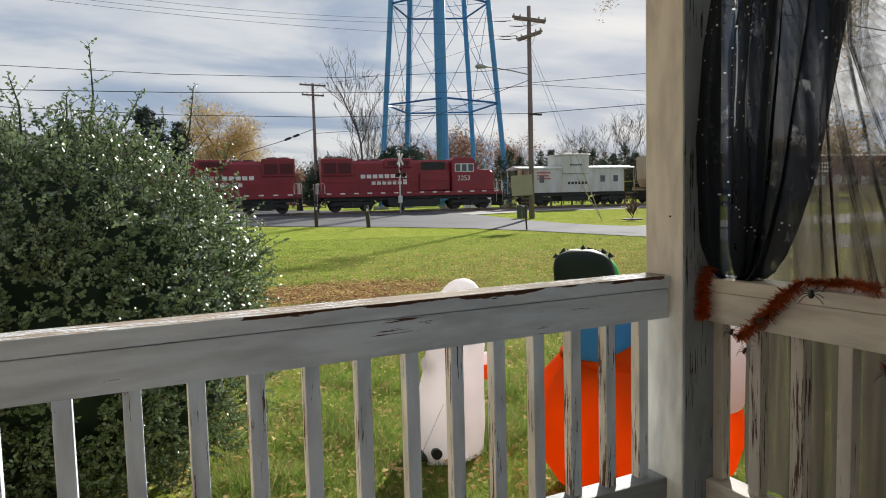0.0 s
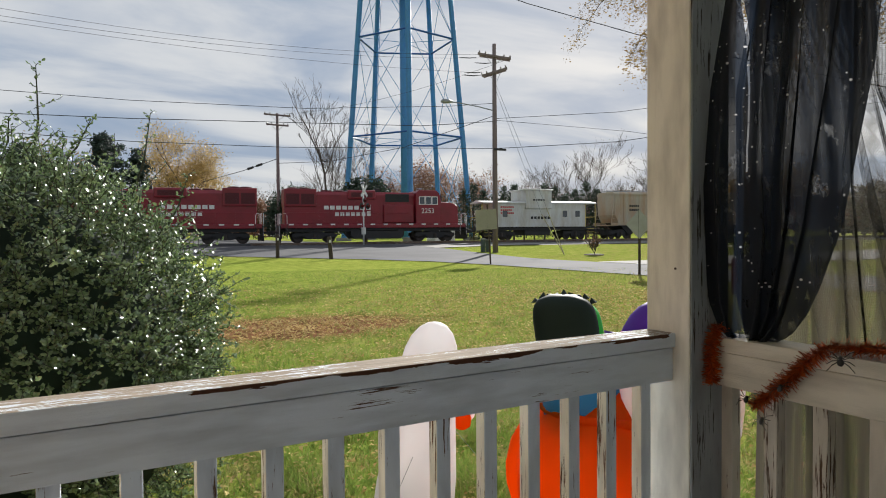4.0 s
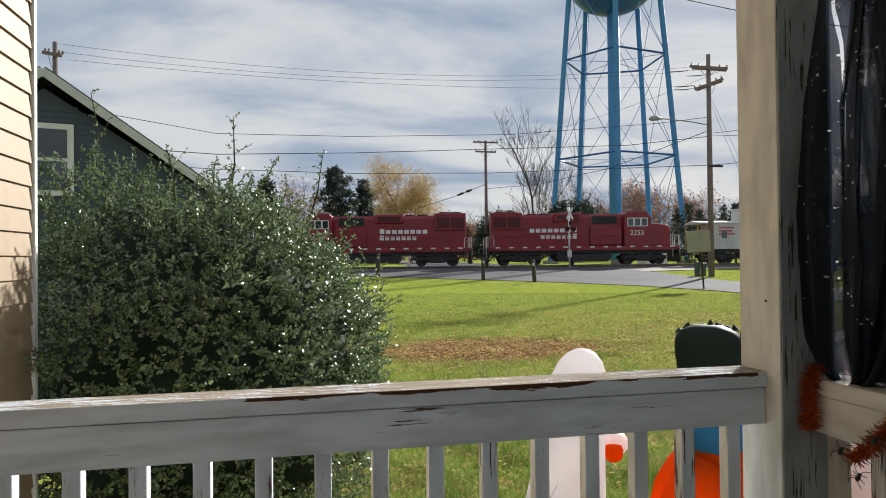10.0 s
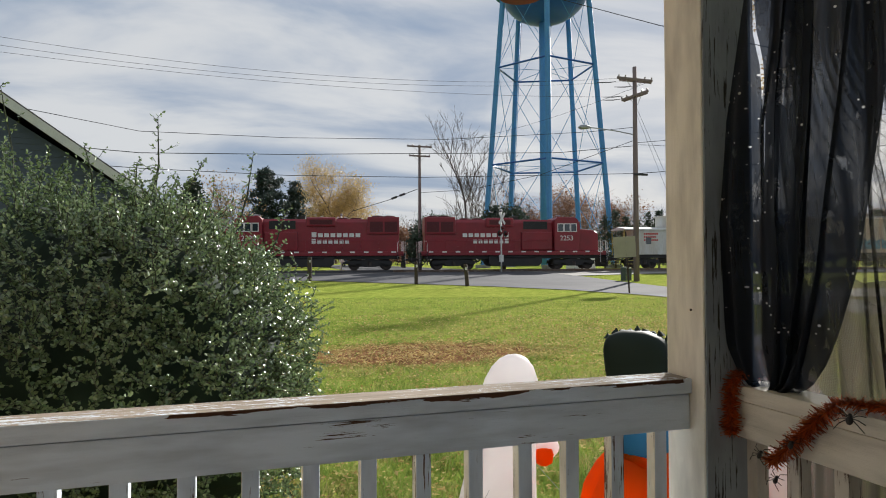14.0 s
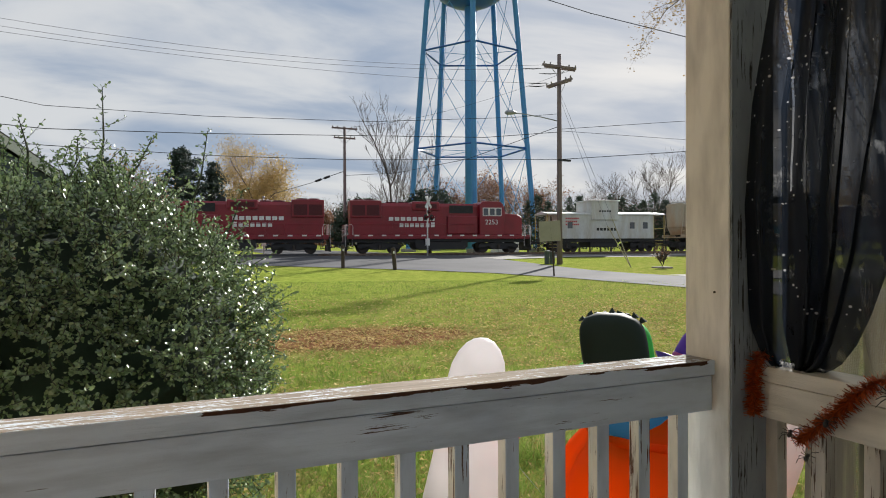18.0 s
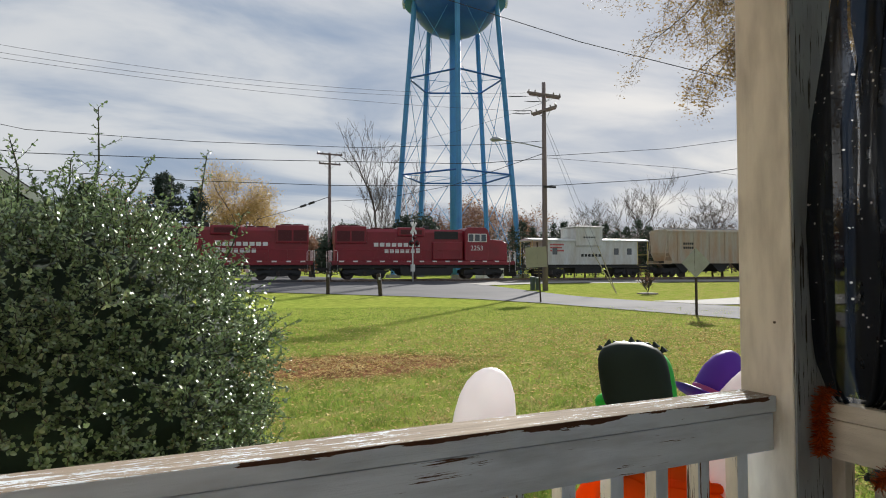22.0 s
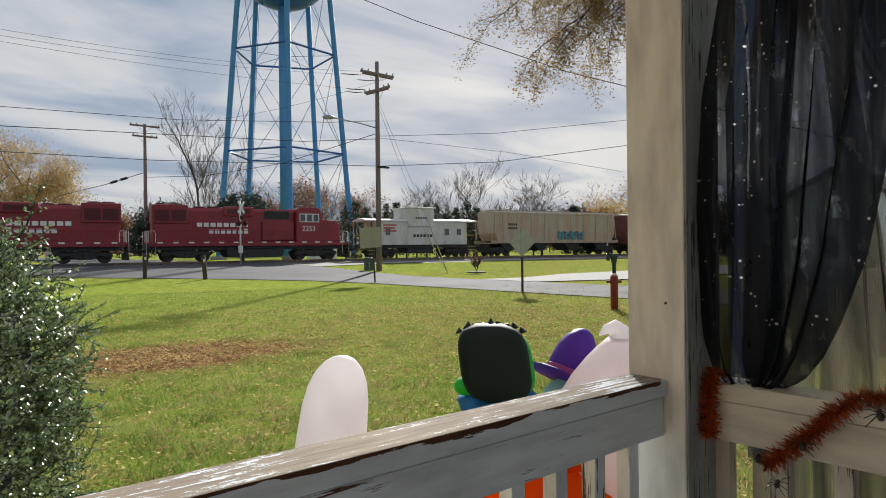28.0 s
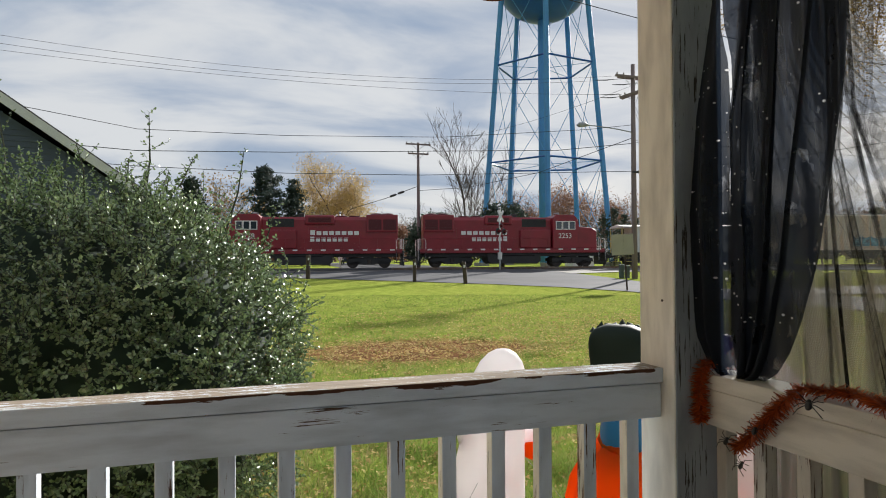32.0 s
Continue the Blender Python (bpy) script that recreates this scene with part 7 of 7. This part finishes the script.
# ---- cloth hung in the corner ----
black_cloth = sheer("black_sheer", (0.014, 0.022, 0.038), (0.9, 0.995), (1, 42, 2.2), dots=64, open_spots=0.4, seam=(1.078, 0.0022, 1.78, 2.3))
black_thin = sheer("black_thin", (0.016, 0.022, 0.034), (0.7, 0.97), (1, 24, 1.1), seam=(1.085, 0.005, 1.78, 2.36))
gauze = sheer("grey_gauze", (0.4, 0.38, 0.34), (0.08, 0.55), (1, 34, 0.9), weave=90)
gauze_brown = sheer("brown_gauze", (0.4, 0.355, 0.285), (0.4, 0.9), (1, 26, 2.2), weave=75)
gauze_low = sheer("dirty_gauze", (0.14, 0.122, 0.1), (0.72, 1.0), (1, 55, 2.0), weave=75)
gauze_black = sheer("black_gauze", (0.035, 0.034, 0.032), (0.05, 0.55), (1, 60, 2.5), weave=75)


def drape(name, left, right, z0, z1, x, folds, depth, material, label, category, cols=90, rows=60, seed=0, ragged=0.0, pleat=0.0):
    """A hanging sheet between two edges given as functions of height; folds run down it."""
    v, f = [], []
    for j in range(rows + 1):
        t = j / rows
        for i in range(cols + 1):
            u = i / cols
            lo = ragged * (0.5 + 0.5 * noise.noise(Vector((u * 17 + seed, 0, 0)))) if ragged else 0
            z = z1 + (z0 + lo - z1) * t
            ya, yb = left(z), right(z)
            turn = 6.283 * folds * (u + (0.16 * noise.noise(Vector((u * 3.1 + seed, t * 0.9, 2.0))) if pleat else 0)) + 1.3 * math.sin(3 * t + seed)
            fold = depth * (math.sin(turn) + 0.6 * noise.noise(Vector((u * folds * 0.9, t * 1.5, seed))))
            lap = pleat * math.cos(turn) * (0.9 + 1.6 * noise.noise(Vector((u * folds * 0.8, t * 1.1, seed + 5)))) * min(1, 6 * u, 6 * (1 - u)) if pleat else 0
            v.append(((x(z, u) if callable(x) else x) + fold, ya + (yb - ya) * u + lap, z))
    for j in range(rows):
        for i in range(cols):
            k = j * (cols + 1) + i
            f.append((k, k + 1, k + cols + 2, k + cols + 1))
    return tagged(raw(name, v, f, material, smooth=True), label, category)


def curve_through(points):
    zs, ys = [p[0] for p in points], [p[1] for p in points]
    return lambda z: float(np.interp(z, zs, ys))


drape("black_cloth", curve_through([(1.35, 1.135), (1.38, 1.16), (1.5, 1.172), (1.8, 1.178), (2.0, 1.172), (2.2, 1.14), (2.75, 1.06)]),
      curve_through([(1.35, 1.03), (1.375, 0.985), (1.43, 0.945), (1.5, 0.912), (1.64, 0.862), (1.8, 0.83), (2.0, 0.79), (2.75, 0.72)]),
      1.352, 2.745, lambda z, u: 1.375 - 0.085 * (1 - u) ** 1.5 * float(np.interp(z, [1.357, 1.45, 1.75, 2.2, 2.75], [0.2, 0.7, 1, 0.6, 0.2])), 4.6, 0.016, black_cloth, "sheer black cloth with silver spots hung beside the post", "cloth", 240, 90, seed=2, pleat=0.013)
drape("black_cloth", curve_through([(1.355, 1.13), (1.45, 1.165), (2.0, 1.165), (2.2, 1.12), (2.75, 1.05)]), curve_through([(1.355, 1.04), (1.5, 1.04), (1.8, 1.03), (2.75, 0.95)]),
      1.36, 2.745, 1.408, 3, 0.012, black_thin, "second fold of sheer black cloth against the post", "cloth", 90, 50, seed=5, pleat=0.02)
drape("gauze_curtain", lambda z: 1.14, curve_through([(1.3, -0.9), (1.6, -0.1), (1.8, 0.35), (1.9, 0.55), (1.973, 0.69), (2.055, 0.774), (2.15, 0.844), (2.745, 0.86)]), 1.3, 2.745, 1.45, 17, 0.013, gauze,
      "thin grey gauze curtain fanning out from the beam", "gauze", 150, 40, seed=8)
drape("gauze_curtain", lambda z: 1.14, lambda z: -0.9, 1.66, 1.3, 1.462, 22, 0.012, gauze_brown, "brown lower fold of the gauze with a ragged edge", "gauze", 150, 24, seed=11, ragged=-0.1)
drape("gauze_skirt", lambda z: 1.13, lambda z: -1.5, 0.66, 1.335, 1.468, 30, 0.013, gauze_low, "dirty grey-brown gauze draped behind the balusters", "gauze", 150, 30, seed=3, ragged=0.1)
for i, (line, w) in enumerate((([(1.3, 0.5), (1.685, 0.7), (1.834, 0.772), (1.976, 0.83), (2.107, 0.825), (2.75, 0.86)], 0.05), ([(1.3, 0.735), (1.411, 0.765), (1.707, 0.833), (1.885, 0.872), (1.983, 0.86), (2.75, 0.88)], 0.022),
                              ([(1.3, 0.66), (1.6, 0.745), (1.9, 0.815), (2.0, 0.835), (2.75, 0.87)], 0.008), ([(1.3, 0.87), (1.6, 0.885), (1.8, 0.886), (2.0, 0.86), (2.75, 0.87)], 0.007),
                              ([(1.3, 0.56), (1.55, 0.665), (1.75, 0.745), (1.95, 0.815), (2.75, 0.86)], 0.012), ([(1.3, 0.82), (1.5, 0.84), (1.75, 0.862), (2.75, 0.88)], 0.005))):
    edge = curve_through(line)
    drape("gauze_streamer", edge, lambda z: edge(z) - w, 1.3, 2.745, 1.43 - 0.004 * i, 2, 0.006, gauze_black, "dark strip of torn gauze fanning out from the beam", "gauze", 10, 40, seed=20 + i)

drape("gauze_streamer", lambda z: 1.13, curve_through([(1.15, 1.1), (1.22, 1.07), (1.31, 1.045)]), 1.17, 1.31, 1.44, 1, 0.006, black_thin,
      "black tail of gauze hanging behind the balusters", "gauze", 10, 20, seed=9)

# ---- tinsel garland and spiders ----
tinsel = leaf_material("orange_tinsel", (0.58, 0.11, 0.016), (0.17, 0.028, 0.008), 0.35, 0.35, 0.5)


def garland(points, label, per=2000, r=0.0235):
    rg = random.Random(len(points) + int(points[0][1] * 100))
    e = thing("tinsel_garland", label, "garland", "tinsel garlands", at=points[0])
    o = Vector(points[0])
    pts = [Vector(p) - o for p in points]
    part("cord", Shape().tube(pts, 0.004, 6), tinsel, e)
    v, f = [], []
    total = sum((b - a).length for a, b in zip(pts, pts[1:]))
    for a, b in zip(pts, pts[1:]):
        ax = (b - a).normalized()
        for i in range(int(per * (b - a).length / 0.3)):
            p = a + (b - a) * rg.random()
            d = Vector((rg.gauss(0, 1), rg.gauss(0, 1), rg.gauss(0, 1)))
            d = (d - ax * d.dot(ax) * 0.7).normalized()
            s = d.orthogonal().normalized() * rg.uniform(0.0008, 0.0018)
            l, k = r * rg.choice((0.55, 0.75, 0.9, 1.0, 1.25)) * rg.uniform(0.85, 1.1), len(v)
            v += [tuple(p - s), tuple(p + s), tuple(p + d * l + s * 0.5 - Vector((0, 0, 0.15 * l))), tuple(p + d * l - s * 0.5 - Vector((0, 0, 0.15 * l)))]
            f.append((k, k + 1, k + 2, k + 3))
    raw("tinsel", v, f, tinsel, e)


garland([(1.345, 1.155, 1.385), (1.32, 1.158, 1.368), (1.312, 1.16, 1.31), (1.315, 1.158, 1.235)], "short orange tinsel garland draped over the rail")
garland([(1.318, 1.04, 1.2), (1.318, 0.99, 1.245), (1.318, 0.945, 1.29), (1.318, 0.9, 1.34), (1.335, 0.865, 1.372), (1.355, 0.8, 1.375), (1.35, 0.73, 1.378), (1.33, 0.68, 1.372)],
        "orange tinsel garland draped along the porch rail")
garland([(1.318, 0.65, 1.2), (1.318, 0.6, 1.232), (1.318, 0.52, 1.285), (1.318, 0.45, 1.34), (1.335, 0.41, 1.372)], "orange tinsel garland climbing the rail again")


def spider(c, size, yaw):
    e = thing("toy_spider", "small black plastic spider hung on tinsel", "toy spider", "toy spiders", at=c)
    m = pose(0, 0, 0, 60, 0, yaw)
    part("body", Shape().ball((0, 0, 0), size * 0.3, 12, m, (1, 1.3, 0.8)).ball((0, size * 0.45, 0), size * 0.2, 10, m), sign_black, e, smooth=True)
    for s in (-1, 1):
        for k in range(4):
            w = -0.9 + k * 0.55
            a = Vector((s * size * 0.2, size * (0.1 + 0.1 * k), 0))
            b = a + Vector((s * size * 0.5, size * w * 0.6, size * 0.35))
            part("leg", Shape().tube([m @ a, m @ b, m @ (b + Vector((s * size * 0.45, size * w * 0.5, -size * 0.45)))], size * 0.045, 5), sign_black, e)


for c, size, yaw in (((1.3, 1.038, 1.225), 0.018, -90), ((1.315, 0.82, 1.352), 0.022, -60), ((1.312, 1.005, 1.178), 0.018, -100), ((1.3, 0.63, 1.2), 0.02, -90), ((1.3, 0.95, 1.27), 0.018, -80)):
    spider((c[0] - 0.014, c[1], c[2] - 0.006), size * 1.05, yaw)

# ---- hanging pot under the beam ----
clay = surface("terracotta", (0.3, 0.11, 0.07), (0.2, 0.08, 0.055), 0.7, scale=8)
hp = thing("hanging_pot", "small reddish-brown hanging pot under the porch beam", "hanging pot", at=(0.83, 1.305, 2.31))
part("pot", Shape().lathe([(0.02, 0.004), (0.055, 0.0), (0.066, 0.02), (0.085, 0.15), (0.092, 0.155), (0.092, 0.18), (0.08, 0.18), (0.075, 0.16), (0.01, 0.15)], 28), clay, hp, smooth=False)
for k in range(3):
    w = 2.1 * k
    part("cord", Shape().tube([(0.088 * math.cos(w), 0.088 * math.sin(w), 0.17), (0, 0, 0.43), (0, 0, 0.441)], 0.003, 5), wire_black, hp)

# ---- grass blades and fallen leaves ----
blade_green = leaf_material("grass_blade", (0.11, 0.19, 0.032), (0.24, 0.32, 0.075), 0.8, 0.4, 0.03)
blade_straw = leaf_material("dry_grass_blade", (0.15, 0.15, 0.05), (0.43, 0.37, 0.17), 0.8, 0.4, 0.03)
rg = random.Random(77)
gv2, gf2, gdry = [], [], []
for i in range(230000):
    d = 2.2 + 27 * rg.random() ** 1.9
    w = radians(rg.uniform(-5, 62))
    x, y = d * math.sin(w), d * math.cos(w)
    if (x < 1.55 and y < 1.5) or x < 0.2 and y < 5:
        continue
    q = (x - 3.3) * 0.36, (y - 11.2) * 0.56
    if q[0] ** 2 + q[1] ** 2 < 0.55 and rg.random() < 0.85:
        continue
    t = noise.noise(Vector((x * 2.1, y * 2.1, 0)))
    h = (0.03 + 0.04 * rg.random()) * (1 + 2.6 * max(0, t)) * (1 - 0.012 * d)
    a = rg.uniform(0, 6.283)
    s = 0.003 * (1 + 0.06 * d)
    lx, ly = rg.gauss(0, 0.7) * h, rg.gauss(0, 0.7) * h
    k = len(gv2)
    gv2 += [(x - s * math.cos(a), y - s * math.sin(a), -0.005), (x + s * math.cos(a), y + s * math.sin(a), -0.005), (x + lx, y + ly, h)]
    gf2.append((k, k + 1, k + 2))
    dry = 0.16 + 0.5 * min(1, max(0, (x - 2) / 7)) * min(1, max(0, (24 - y) / 12)) + 0.5 * noise.noise(Vector((x * 0.9, y * 0.9, 4))) + 0.5 * noise.noise(Vector((x * 3.7, y * 3.7, 9)))
    gdry.append(1 if rg.random() < dry else 0)
grass = raw("grass", gv2, gf2, blade_green)
grass.data.materials.append(blade_straw)
grass.data.polygons.foreach_set("material_index", gdry)
tagged(grass, "short uneven grass blades of the lawn", "grass", kind="stuff")
lv2, lf2 = [], []
for i in range(19000):
    d = 2.6 + 17 * rg.random() ** 1.3
    w = radians(rg.uniform(0, 62))
    x, y = d * math.sin(w), d * math.cos(w)
    if i < 2200:
        x, y = 3.3 + rg.gauss(0, 1.4), 11.2 + rg.gauss(0, 0.85)
    elif i > 12000:
        # thickest under the maple
        x, y = 10.5 + rg.gauss(0, 3.2), 9.5 + rg.gauss(0, 4.0)
    if x < 1.55 and y < 1.6:
        continue
    z = land(x, y) + 0.02 + 0.02 * rg.random()
    a, l = rg.uniform(0, 6.283), rg.uniform(0.01, 0.027) * (1 + 0.04 * math.hypot(x, y))
    u, n_ = Vector((math.cos(a), math.sin(a), rg.gauss(0, 0.25))) * l, Vector((-math.sin(a), math.cos(a), rg.gauss(0, 0.35))) * l * 0.6
    p, k = Vector((x, y, z)), len(lv2)
    lv2 += [tuple(p - u), tuple(p + n_ + Vector((0, 0, 0.012))), tuple(p + u), tuple(p - n_ + Vector((0, 0, 0.008)))]
    lf2 += [(k, k + 1, k + 2), (k, k + 2, k + 3)]
tagged(raw("fallen_leaves", lv2, lf2, leaf_material("fallen_leaf", (0.36, 0.24, 0.09), (0.64, 0.52, 0.25), 0.9, 0.25, 0.03)), "scattered dry brown and yellow leaves on the lawn", "leaves", kind="stuff")
